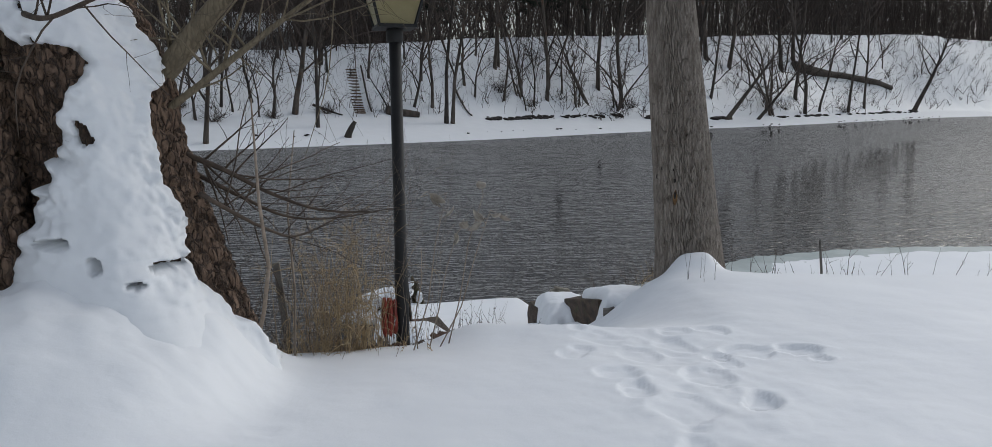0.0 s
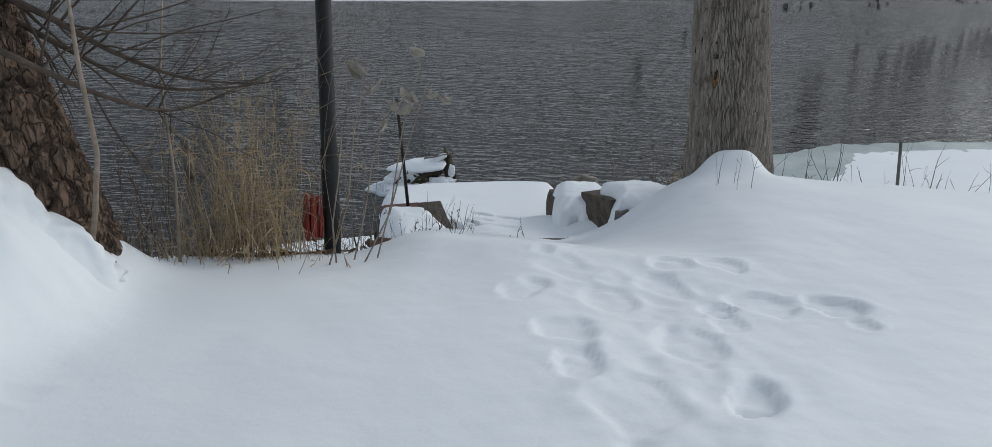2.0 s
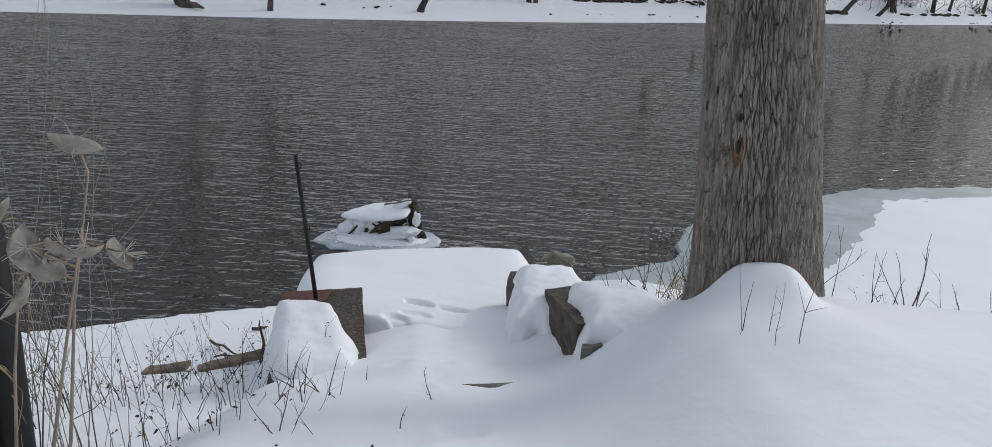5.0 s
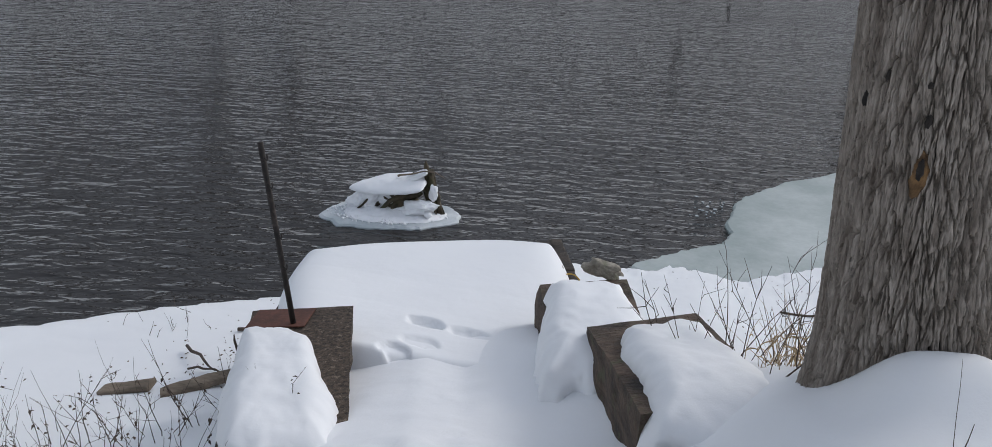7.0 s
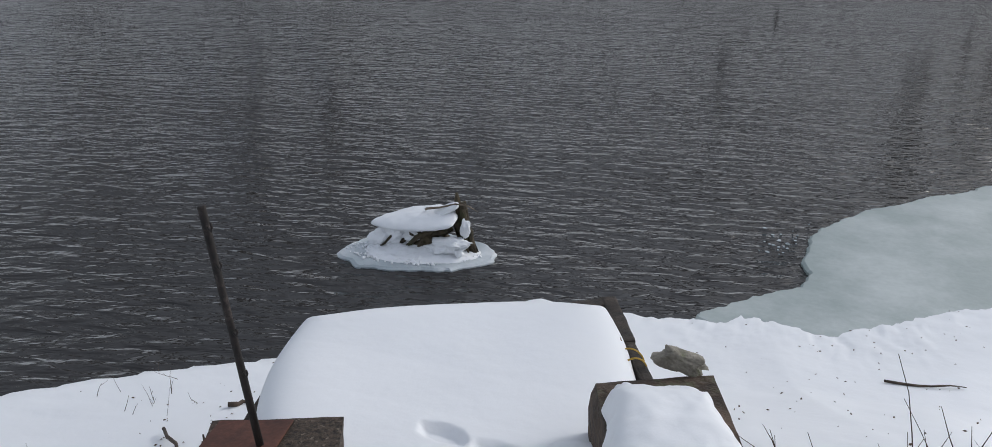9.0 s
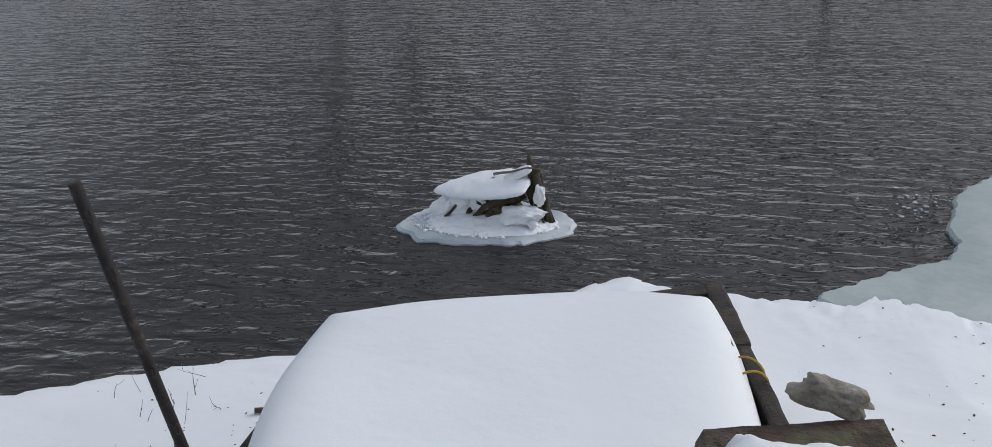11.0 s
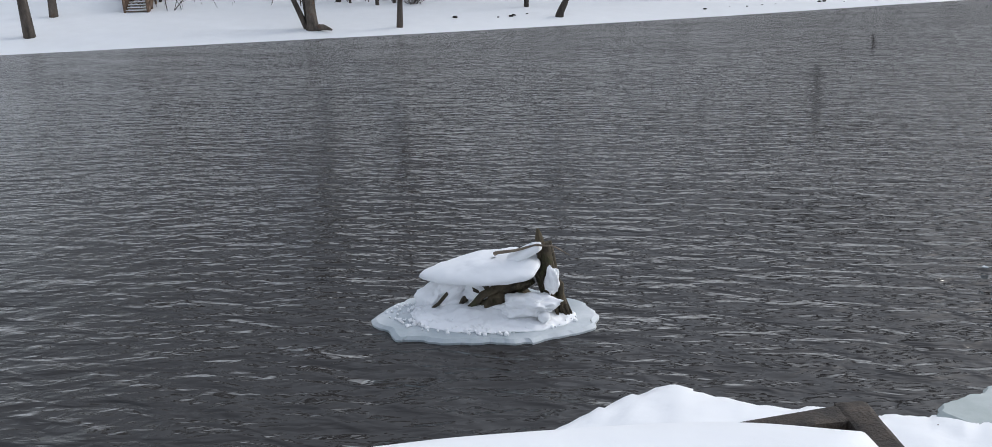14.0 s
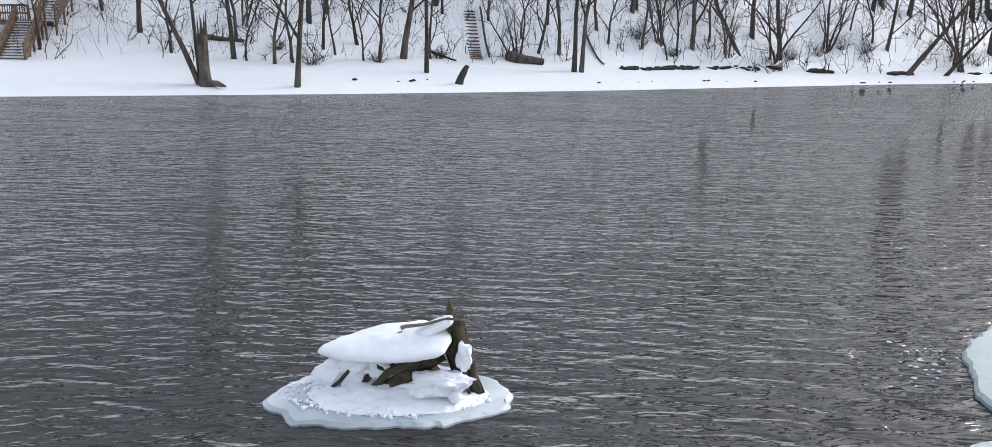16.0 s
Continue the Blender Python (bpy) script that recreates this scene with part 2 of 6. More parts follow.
HOSE = rough_mat("red_hose", (0.13, 0.018, 0.012), (0.44, 0.058, 0.034), 10, 0.5, 80, 0.0006)
YELLOW = rough_mat("yellow_rope", (0.40, 0.24, 0.03), (0.62, 0.40, 0.07), 20, 0.7, 200, 0.001)
STONE = rough_mat("field_stone", (0.20, 0.18, 0.145), (0.46, 0.42, 0.35), 9, 0.85, 60, 0.01, (1, 1, 1), (0.16, 0.17, 0.10))
MOSS_WOOD = rough_mat("mossy_stump", (0.022, 0.018, 0.012), (0.11, 0.085, 0.05), 9, 0.9, 60, 0.02, (1, 1, 0.4), (0.05, 0.055, 0.018))
# far bank earth, also the painted shade of hollows and bark holes
EARTH_AND_HOLE_SHADE = rough_mat("earth_and_hole_shade", (0.012, 0.010, 0.009), (0.05, 0.04, 0.033), 3, 0.95, 20, 0.03)
DECK_WOOD = rough_mat("brown_deck_wood", (0.10, 0.065, 0.042), (0.24, 0.16, 0.11), 3, 0.85, 30, 0.004)
SIDING = rough_mat("pale_siding", (0.30, 0.29, 0.27), (0.42, 0.41, 0.39), 0.6, 0.8, 9, 0.004)
DARK_WALL = rough_mat("brown_siding", (0.045, 0.032, 0.026), (0.085, 0.06, 0.048), 0.6, 0.85, 9, 0.004)
PANE = rough_mat("dark_glass", (0.02, 0.022, 0.025), (0.05, 0.055, 0.06), 0.5, 0.1, 4, 0.0)


def lantern_glass():
    m, n, l, p = node_mat("frosted_lantern_pane")
    a, b = tex(n, l, 5, 4), tex(n, l, 60, 3)
    l.new(ramp(n, l, a.outputs[0], [(0.3, (0.40, 0.34, 0.17)), (0.7, (0.56, 0.50, 0.29))]).outputs[0], p.inputs["Base Color"])
    p.inputs["Roughness"].default_value = 0.35
    p.inputs["Transmission Weight"].default_value = 0.25
    bump(n, l, p, [(b.outputs[0], 0.3, 0.002)])
    return m


LANTERN_PANE = lantern_glass()
DEAD_WOOD = rough_mat("rotten_wood", (0.05, 0.028, 0.02), (0.20, 0.115, 0.08), 8, 0.9, 60, 0.02, (1, 1, 1), (0.22, 0.20, 0.17))
SCAR = rough_mat("rotten_scar", (0.05, 0.026, 0.012), (0.30, 0.17, 0.07), 16, 0.9, 70, 0.01)
AGGREGATE = rough_mat("pebbled_aggregate", (0.016, 0.012, 0.009), (0.125, 0.090, 0.065), 46, 0.85, 120, 0.006, (1, 1, 1), (0.20, 0.16, 0.12))
SPLIT = rough_mat("split_brown_stone", (0.022, 0.016, 0.012), (0.165, 0.112, 0.078), 7, 0.85, 40, 0.03, (0.7, 0.7, 2.2), (0.10, 0.095, 0.055))



# ---- mesh helpers ----
def mesh_from(name, verts, faces, smooth=True):
    me = bpy.data.meshes.new(name)
    me.from_pydata(np.asarray(verts, float).tolist(), [], faces if isinstance(faces, list) else faces.tolist())
    if smooth:
        me.polygons.foreach_set("use_smooth", [True] * len(me.polygons))
    me.update()
    return me


def thing(name, label="", category="", group="", kind="", at=(0, 0, 0)):
    ob = new(name)
    ob.location = at
    return tagged(ob, label, category, group, kind)


def part(name, bm, material, parent=None, label="", smooth=False):
    """Links a bmesh, a mesh or (verts, faces) as one mesh object, under parent."""
    if isinstance(bm, bmesh.types.BMesh):
        me = bpy.data.meshes.new(name)
        bm.to_mesh(me)
        bm.free()
        if smooth:
            me.polygons.foreach_set("use_smooth", [True] * len(me.polygons))
    elif isinstance(bm, tuple):
        me = mesh_from(name, bm[0], bm[1], smooth)
    else:
        me = bm
    if not me.materials:
        me.materials.append(material)
    ob = new(name, me)
    if parent:
        ob.parent = parent
    return tagged(ob, label)


def fbm(x, y, seed=0, octaves=4, gain=0.5):
    """Smooth value noise, about -1 to 1, for arrays."""
    x, y = np.asarray(x, float), np.asarray(y, float)
    out, amp, tot = np.zeros(np.broadcast(x, y).shape), 1.0, 0.0
    for o in range(octaves):
        fx, fy = x * 2**o + 13.7 * o, y * 2**o - 7.3 * o
        ix, iy = np.floor(fx), np.floor(fy)
        u, v = fx - ix, fy - iy
        u, v = u * u * (3 - 2 * u), v * v * (3 - 2 * v)

        def h(a, b):
            s = np.sin(a * 127.1 + b * 311.7 + (seed + o) * 74.7) * 43758.5453
            return (s - np.floor(s)) * 2 - 1

        out = out + amp * ((h(ix, iy) * (1 - u) + h(ix + 1, iy) * u) * (1 - v) + (h(ix, iy + 1) * (1 - u) + h(ix + 1, iy + 1) * u) * v)
        tot, amp = tot + amp, amp * gain
    return out / tot


def step(a, b, x):
    t = np.clip((x - a) / (b - a), 0, 1)
    return t * t * (3 - 2 * t)


def tube(points, radii, sides=6, cap=True):
    """Verts and faces of a tapered tube along points."""
    pts = [Vector(p) for p in points]
    verts, faces = [], []
    side = None
    for k, p in enumerate(pts):
        d = (pts[min(k + 1, len(pts) - 1)] - pts[max(k - 1, 0)]).normalized()
        if side is None:
            side = d.orthogonal().normalized()
        else:
            side = (side - d * side.dot(d)).normalized()
        up = d.cross(side)
        for s in range(sides):
            a = 2 * math.pi * s / sides
            verts.append(tuple(p + (side * math.cos(a) + up * math.sin(a)) * radii[k]))
        if k:
            o = (k - 1) * sides
            for s in range(sides):
                faces.append((o + s, o + (s + 1) % sides, o + sides + (s + 1) % sides, o + sides + s))
    if cap:
        faces.append(tuple(range(sides))[::-1])
        faces.append(tuple(range(len(verts) - sides, len(verts))))
    return verts, faces


def joined(pieces):
    verts, faces = [], []
    for v, f in pieces:
        o = len(verts)
        verts.extend(v)
        faces.extend([tuple(i + o for i in q) for q in f])
    return verts, faces


def grid_faces(nu, nv, wrap=False):
    i = np.arange(nu * nv).reshape(nu, nv)
    if wrap:
        i = np.concatenate([i, i[:, :1]], 1)
    return np.stack([i[:-1, :-1], i[1:, :-1], i[1:, 1:], i[:-1, 1:]], -1).reshape(-1, 4)


def block(size, bevel=0.01, wobble=0.0, seed=0, cuts=0):
    """A worn beam or slab, centred, with rounded and uneven edges."""
    bm = bmesh.new()
    bmesh.ops.create_cube(bm, size=1)
    for v in bm.verts:
        v.co = Vector((v.co.x * size[0], v.co.y * size[1], v.co.z * size[2]))
    if cuts:
        long = max(range(3), key=lambda k: size[k])
        edges = [e for e in bm.edges if abs((e.verts[0].co - e.verts[1].co)[long]) > 0.5 * size[long]]
        bmesh.ops.subdivide_edges(bm, edges=edges, cuts=cuts, use_grid_fill=True)
    if bevel:
        sharp = [e for e in bm.edges if len(e.link_faces) == 2 and e.calc_face_angle(0) > 0.5]
        bmesh.ops.bevel(bm, geom=sharp, offset=bevel, segments=2, affect="EDGES", profile=0.6)
    if wobble:
        for v in bm.verts:
            v.co += noise.noise_vector(v.co * 6 + Vector((seed * 3.1, 0, seed))) * wobble
    return bm


def moved(bm, m):
    bm.transform(m)
    return bm


def between(a, b, width, height, bevel=0.01, wobble=0.0, seed=0, cuts=4, up=(0, 0, 1)):
    """A beam from a to b."""
    a, b = Vector(a), Vector(b)
    d = b - a
    x = d.normalized()
    y = Vector(up).cross(x).normalized()
    z = x.cross(y)
    m = Matrix((x, y, z)).transposed().to_4x4()
    m.translation = (a + b) / 2
    return moved(block((d.length, width, height), bevel, wobble, seed, cuts), m)


def polyline(points, xy):
    """Unsigned distance, side (positive: left of the line's way) and way along, for rows of xy."""
    pts, best = np.array(points, float), None
    run = 0.0
    for a, b in zip(pts[:-1], pts[1:]):
        d = b - a
        n2 = d @ d
        t = np.clip(((xy - a) @ d) / n2, 0, 1)
        off = xy - (a + t[:, None] * d)
        dist = np.hypot(off[:, 0], off[:, 1])
        cross = d[0] * (xy[:, 1] - a[1]) - d[1] * (xy[:, 0] - a[0])
        cur = np.stack([dist, np.sign(cross), run + t * math.sqrt(n2)], 1)
        best = cur if best is None else np.where(cur[:, :1] < best[:, :1] - 1e-9, cur, best)
        run += math.sqrt(n2)
    return best[:, 0], best[:, 1], best[:, 2]


# ---- near bank ----
SHORE = [(-400, -190), (-40, -6), (-12, 6.5), (-8, 8.9), (-4.65, 10.77), (-3.4, 11.75), (-2.2, 12.5), (-1.6, 13.2), (-1.35, 13.7), (-0.95, 14.25),
         (-0.5, 14.12), (0.6, 14.33), (1.2, 14.75), (1.9, 14.6), (3.8, 16.3), (4.6, 18.6), (5.2, 20.9), (6.8, 22.0), (9.3, 23.2), (14, 24.3), (40, 31), (400, 190)]
CREST = [(-400, -210), (-40, -14), (-8, 3.0), (-3, 4.7), (-0.9, 5.3), (0.2, 5.8), (0.8, 6.1), (1.5, 7.3), (2.0, 8.1), (2.7, 8.3), (3.6, 8.35), (6, 8.6), (12, 10), (40, 18), (400, 165)]
# broad trodden hollows: x, y, half width, half length, depth, turn
PRINTS = [(1.15, 5.66, 0.05, 0.08, 0.016, 0.3), (1.18, 5.15, 0.09, 0.14, 0.022, 0.2), (1.79, 5.66, 0.10, 0.13, 0.022, 1.3), (2.04, 5.70, 0.09, 0.13, 0.028, 1.2), (1.77, 5.37, 0.10, 0.16, 0.020, 0.8),
          (1.54, 5.15, 0.11, 0.15, 0.018, 0.5), (2.01, 5.19, 0.08, 0.10, 0.045, 1.4), (2.16, 5.28, 0.10, 0.16, 0.030, 1.5), (2.52, 5.31, 0.09, 0.14, 0.036, 1.3), (2.56, 5.17, 0.05, 0.06, 0.024, 0.4),
          (1.40, 4.75, 0.10, 0.12, 0.024, 1.0), (1.52, 4.50, 0.085, 0.13, 0.034, 0.2), (1.88, 4.78, 0.11, 0.20, 0.024, 0.4), (2.11, 4.46, 0.080, 0.15, 0.070, -0.1), (1.73, 4.25, 0.15, 0.19, 0.022, 0.4),
          (2.04, 5.05, 0.06, 0.10, 0.018, 0.1), (1.32, 5.48, 0.12, 0.16, 0.014, 0.9), (1.73, 3.75, 0.11, 0.17, 0.024, 0.1), (1.98, 3.55, 0.10, 0.16, 0.028, 0.2), (-0.17, 3.77, 0.07, 0.06, 0.010, 0.2),
          (1.02, 6.7, 0.09, 0.14, 0.03, 0.2), (1.3, 6.1, 0.08, 0.13, 0.024, 0.3), (0.62, 7.3, 0.08, 0.13, 0.022, 0.2), (0.3, 7.95, 0.08, 0.13, 0.022, 0.5), (0.5, 8.15, 0.07, 0.12, 0.02, 0.2)]


def near_height(x, y):
    xy = np.stack([np.ravel(x), np.ravel(y)], 1).astype(float)
    d1, s1, run = polyline(SHORE, xy)
    d2, s2, _ = polyline(CREST, xy)
    u = d1 / (d1 + d2 + 1e-6)
    slope = np.interp(u, [0, 0.04, 0.12, 0.28, 0.5, 0.75, 0.88, 1.0], [0, 0.06, 0.13, 0.32, 0.95, 1.72, 2.12, 2.52])
    low = np.interp(u, [0, 0.04, 0.12, 0.28, 0.5, 0.75, 0.88, 1.0], [0, 0.06, 0.10, 0.16, 0.30, 0.75, 1.45, 2.52])
    slope = slope + (low - slope) * step(2.4, 3.8, xy[:, 0])
    plateau = 2.52 + 0.22 * (1 - np.exp(-d2 / 0.7)) + 0.012 * np.minimum(d2, 60)
    z = np.where(s2 < 0, plateau, slope)
    z = np.where(s1 > 0, -0.08 - 0.25 * d1.clip(0, 8), z)
    px, py = xy[:, 0], xy[:, 1]
    # the way down between the cribs
    ax = 1.30 - 0.31 * (py - 5.4)
    off = px - ax - 0.13 * step(7.8, 8.4, py) * (px > ax)
    way = np.where(off > 0, step(1.25, 0.25, off), step(1.15, 0.6, -off)) * step(5.2, 6.0, py) * step(10.4, 9.9, py)
    z = z + way * (np.interp(py, [5.2, 5.7, 6.6, 7.5, 8.3, 9.0, 9.7, 10.4], [2.76, 2.72, 2.37, 2.06, 1.78, 1.58, 1.40, 1.2]) - 0.30 * (-off - 0.12).clip(0) * step(6.9, 7.8, py) + 0.30 * off.clip(0, 0.8) * step(8.2, 9.0, py) - z)
    # drift against the standing tree and the old tree
    z = z + (s1 < 0) * (0.17 * np.exp(-(((px - 2.14) / 0.22) ** 4 + ((py - 7.80) / 0.20) ** 2)) + 0.05 * np.exp(-((px - 2.15) ** 2 / 0.3 + (py - 7.5) ** 2 / 0.2)))
    d3, _, _ = polyline([(-1.05, 4.65), (-1.6, 4.4), (-2.4, 4.05)], xy)
    front = step(-0.1, 0.9, np.where(px > -1.05, 4.65 - py, 1.0) / (d3 + 1e-6))
    rim = (d3 - 0.42).clip(0)
    z = np.where(s2 < 0, z + (0.16 + 0.30 * front) * np.exp(-((rim / (0.16 + 0.50 * front * step(0.0, -0.8, px))) ** 1.6)) * step(5.4, 4.9, py) * (1 + 0.15 * fbm(px * 3, py * 3, 61, 3) + 0.10 * np.abs(fbm(px * 9, py * 9, 62, 3))), z)
    z = z + 0.24 * np.exp(-(((px + 1.3) / 0.60) ** 2 + ((py - 3.66) / 0.45) ** 2))
    land = (s1 < 0) * step(0, 1.5, d1)
    z = z + land * (0.05 * fbm(px * 0.6, py * 0.6, 3) + 0.012 * fbm(px * 3, py * 3, 5))
    z = z + (s1 < 0) * step(1.6, 0.1, d1) * (0.035 * np.abs(fbm(px * 4, py * 4, 51, 4)) + 0.02 * fbm(px * 11, py * 11, 52, 3)) * step(9.5, 10.5, py)
    jit = fbm(px * 8, py * 8, 9, 4)
    for fx, fy, wide, long, depth, turn in PRINTS:
        c, s = math.cos(turn), math.sin(turn)
        a, b = c * (px - fx) + s * (py - fy), -s * (px - fx) + c * (py - fy)
        r = np.sqrt((a / wide) ** 2 + (b / long) ** 2) * 1.08 + 0.75 * jit
        z = z - 0.62 * depth * step(1.12, 0.86, r) * (1 + 0.35 * fbm(px * 17, py * 17, 14, 3)) + 0.004 * np.exp(-((r - 1.4) / 0.3) ** 2) * (1 + fbm(px * 14, py * 14, 15, 3))
    trod = np.exp(-((px - 1.8) ** 2 / 0.22 + (py - 4.7) ** 2 / 1.3)) + 0.6 * np.exp(-((px - 1.3 + 0.31 * (py - 5.4)) ** 2 / 0.12)) * step(5.2, 6, py) * step(9.6, 8.8, py)
    z = z + trod * (0.028 * fbm(px * 5, py * 5, 21, 3) - 0.012 + 0.010 * np.abs(fbm(px * 9, py * 9, 25, 4)))
    return z.reshape(np.shape(x))


def spaced(*spans):
    out = [np.arange(a, b, s) for a, b, s in spans]
    return np.concatenate(out)


gx = np.concatenate([-np.geomspace(400, 8, 26), spaced((-7.4, -2.6, 0.16), (-2.6, 0.6, 0.04), (0.6, 2.9, 0.022), (2.9, 4.4, 0.05), (4.4, 14, 0.2)), np.geomspace(14, 400, 26)])
gy = np.concatenate([-np.geomspace(420, 4, 22), spaced((-3.4, 1.4, 0.15), (1.4, 3.4, 0.045), (3.4, 6.0, 0.022), (6.0, 9.0, 0.038), (9.0, 15.5, 0.08), (15.5, 26, 0.25)), np.geomspace(26, 200, 12)])
GX, GY = np.meshgrid(gx, gy, indexing="ij")
GZ = near_height(GX, GY)
ground = part("ground", (np.stack([GX, GY, GZ], -1).reshape(-1, 3), grid_faces(len(gx), len(gy))), SNOW, None, "snow-covered river bank with trodden footprints", True)
tagged(ground, "", "snow", "", "structure")

# ---- river and far bank ----
bm = bmesh.new()
bmesh.ops.create_grid(bm, x_segments=8, y_segments=8, size=900)
water = part("water", moved(bm, Matrix.Translation((0, 100, 0))), WATER)
tagged(water, "dark rippled river water with reflections of bare trees", "river", "", "structure")

FAR_SHORE = [(-400, -140), (-70, 19), (-44, 38.6), (-34, 46.6), (-25, 53.9), (-16, 62.3), (-8, 71), (2, 84), (14, 98.5), (25, 110), (63, 157), (150, 240), (420, 420)]


def far_height(x, y, rough=True):
    xy = np.stack([np.ravel(x), np.ravel(y)], 1).astype(float)
    d, s, run = polyline(FAR_SHORE, xy)
    toe = np.interp(run, [300, 424, 480, 560], [1.9, 1.8, 1.0, 0.9])
    wide = np.interp(run, [300, 440, 480, 560], [9, 9, 6.5, 4.5])
    n1 = fbm(np.ravel(x) * 0.07, np.ravel(y) * 0.07, 31, 3)
    crest_d = wide + 14 + 2.5 * n1
    t = np.clip((d - wide) / (crest_d - wide), 0, 1)
    top = np.interp(run, [415, 438, 455, 474, 484, 512, 535, 559, 580, 597], [8.0, 8.2, 9.5, 11.1, 11.8, 12.9, 14.3, 15.6, 16.7, 17.3])
    beach = toe * np.clip(d / wide, 0, 1) ** 0.9
    z = np.where(d < wide, beach, toe + (top - toe) * (0.25 * t + 0.75 * t * t * (3 - 2 * t)))
    z = z + np.maximum(d - crest_d, 0) * 0.012
    if rough:
        z = z + step(wide - 1, wide + 2, d) * 0.28 * fbm(np.ravel(x) * 0.35, np.ravel(y) * 0.35, 37, 4) + 0.03 * fbm(np.ravel(x) * 1.2, np.ravel(y) * 1.2, 39, 2)
    return np.where(s > 0, z, -0.05 - 0.2 * np.minimum(d, 5)).reshape(np.shape(x))


def far_xy(run, d):
    """The place at a way along the far shore and a distance behind it."""
    pts = np.array(FAR_SHORE, float)
    seg = np.hypot(*np.diff(pts, axis=0).T)
    acc = np.r_[0, np.cumsum(seg)]
    k = int(np.clip(np.searchsorted(acc, run) - 1, 0, len(seg) - 1))
    w = (pts[k + 1] - pts[k]) / seg[k]
    soft = (pts[min(k + 2, len(pts) - 1)] - pts[max(k - 1, 0)])
    soft = soft / np.hypot(*soft)
    p = pts[k] + w * (run - acc[k])
    return float(p[0] - soft[1] * d), float(p[1] + soft[0] * d)


fx = np.concatenate([np.linspace(-420, -110, 24), spaced((-100, 75, 0.75)), np.linspace(80, 440, 40)])
fy = np.concatenate([np.linspace(-160, 16, 20), spaced((18, 190, 0.75)), np.geomspace(195, 900, 30)])
FX, FY = np.meshgrid(fx, fy, indexing="ij")
FZ = far_height(FX, FY)
far_bank = part("ground", (np.stack([FX, FY, FZ], -1).reshape(-1, 3), grid_faces(len(fx), len(fy))), SNOW_FAR, None, "steep snow-covered far river bank with a flat beach", True)
tagged(far_bank, "", "snow bank", "", "structure")


# ---- trees ----
def grow(rng, base, way, length, radius, depth, sides, out, limbs, spread=0.8, gnarl=0.25, lift=0.25, segs=5, tip=0.25, first=0.35):
    """A branch and, up to depth, its side branches; pieces of each level go to out[level]."""
    p, d = Vector(base), Vector(way).normalized()
    pts, radii = [p.copy()], [radius]
    for k in range(segs):
        d = (d + Vector((rng.gauss(0, gnarl), rng.gauss(0, gnarl), rng.gauss(0, gnarl) + lift * 0.25)) * (0.9 / segs * 2)).normalized()
        p = p + d * (length / segs)
        pts.append(p.copy())
        radii.append(radius * (1 - (1 - tip) * (k + 1) / segs))
    level = len(limbs) - depth
    out[min(level, len(out) - 1)].append(tube(pts, radii, sides[min(level, len(sides) - 1)], level == 0))
    if depth > 0:
        n = limbs[level]
        for k in range(n):
            t = first + (1 - first) * (k + rng.random()) / n if level == 0 else 0.15 + 0.85 * (k + rng.random()) / n
            f = min(t * segs, segs - 1e-3)
            i = int(f)
            q = pts[i].lerp(pts[i + 1], f - i)
            r = radii[i] + (radii[i + 1] - radii[i]) * (f - i)
            axis = (pts[i + 1] - pts[i]).normalized()
            a = rng.random() * 2 * math.pi
            side = axis.orthogonal().normalized()
            side = side * math.cos(a) + axis.cross(side) * math.sin(a)
            dirn = (axis * (1 - spread * 0.5) + side * spread + Vector((0, 0, lift))).normalized()
            grow(rng, q, dirn, length * (0.30 + 0.25 * rng.random()) * (1.15 - 0.45 * t), r * 0.55, depth - 1, sides, out, limbs, spread, gnarl * 1.15, lift, max(2, segs - 3), tip, first)


def bare_tree(seed, height, radius, limbs=(14, 6, 5), lean=(0, 0), gnarl=0.18, first=0.35, forks=1, spread=0.8):
    """Trunk pieces and crown pieces of a bare deciduous tree."""
    rng = random.Random(seed)
    out = [[], [], [], []]
    for k in range(forks):
        w = Vector((lean[0] + (rng.gauss(0, 0.22) if forks > 1 else 0), lean[1] + (rng.gauss(0, 0.22) if forks > 1 else 0), 1))
        grow(rng, (rng.gauss(0, 0.12) * (forks > 1), rng.gauss(0, 0.12) * (forks > 1), -0.4), w, height * (1 - 0.15 * k), radius, len(limbs), (8, 4, 3, 3), out, limbs, spread, gnarl, 0.25, 9, 0.16, first)
    flare = []
    for v, f in out[0]:
        flare.append(([(x * (1 + 0.3 * math.exp(-(z + 0.4) / 0.5)), y * (1 + 0.3 * math.exp(-(z + 0.4) / 0.5)), z) for x, y, z in v], f) if forks == 1 and abs(lean[0]) + abs(lean[1]) < 0.3 else (v, f))
    return joined(flare), joined(out[1] + out[2] + out[3])


def tree_thing(name, seed, label, category="tree", group="", bark=FAR_BARK, twig=FAR_TWIG, **kw):
    trunk, crown = bare_tree(seed, **kw)
    ob = thing(name, label, category, group)
    part("trunk", trunk, bark, ob, "", True)
    part("crown", crown, twig, ob, "leafless branches", True)
    return ob


def sampled(gx, gy, gz):
    """A quick lookup of a terrain's height between its own grid points."""
    def at(x, y):
        i = int(np.clip(np.searchsorted(gx, x) - 1, 0, len(gx) - 2))
        j = int(np.clip(np.searchsorted(gy, y) - 1, 0, len(gy) - 2))
        u, v = (x - gx[i]) / (gx[i + 1] - gx[i]), (y - gy[j]) / (gy[j + 1] - gy[j])
        return float((gz[i, j] * (1 - u) + gz[i + 1, j] * u) * (1 - v) + (gz[i, j + 1] * (1 - u) + gz[i + 1, j + 1] * u) * v)
    return at


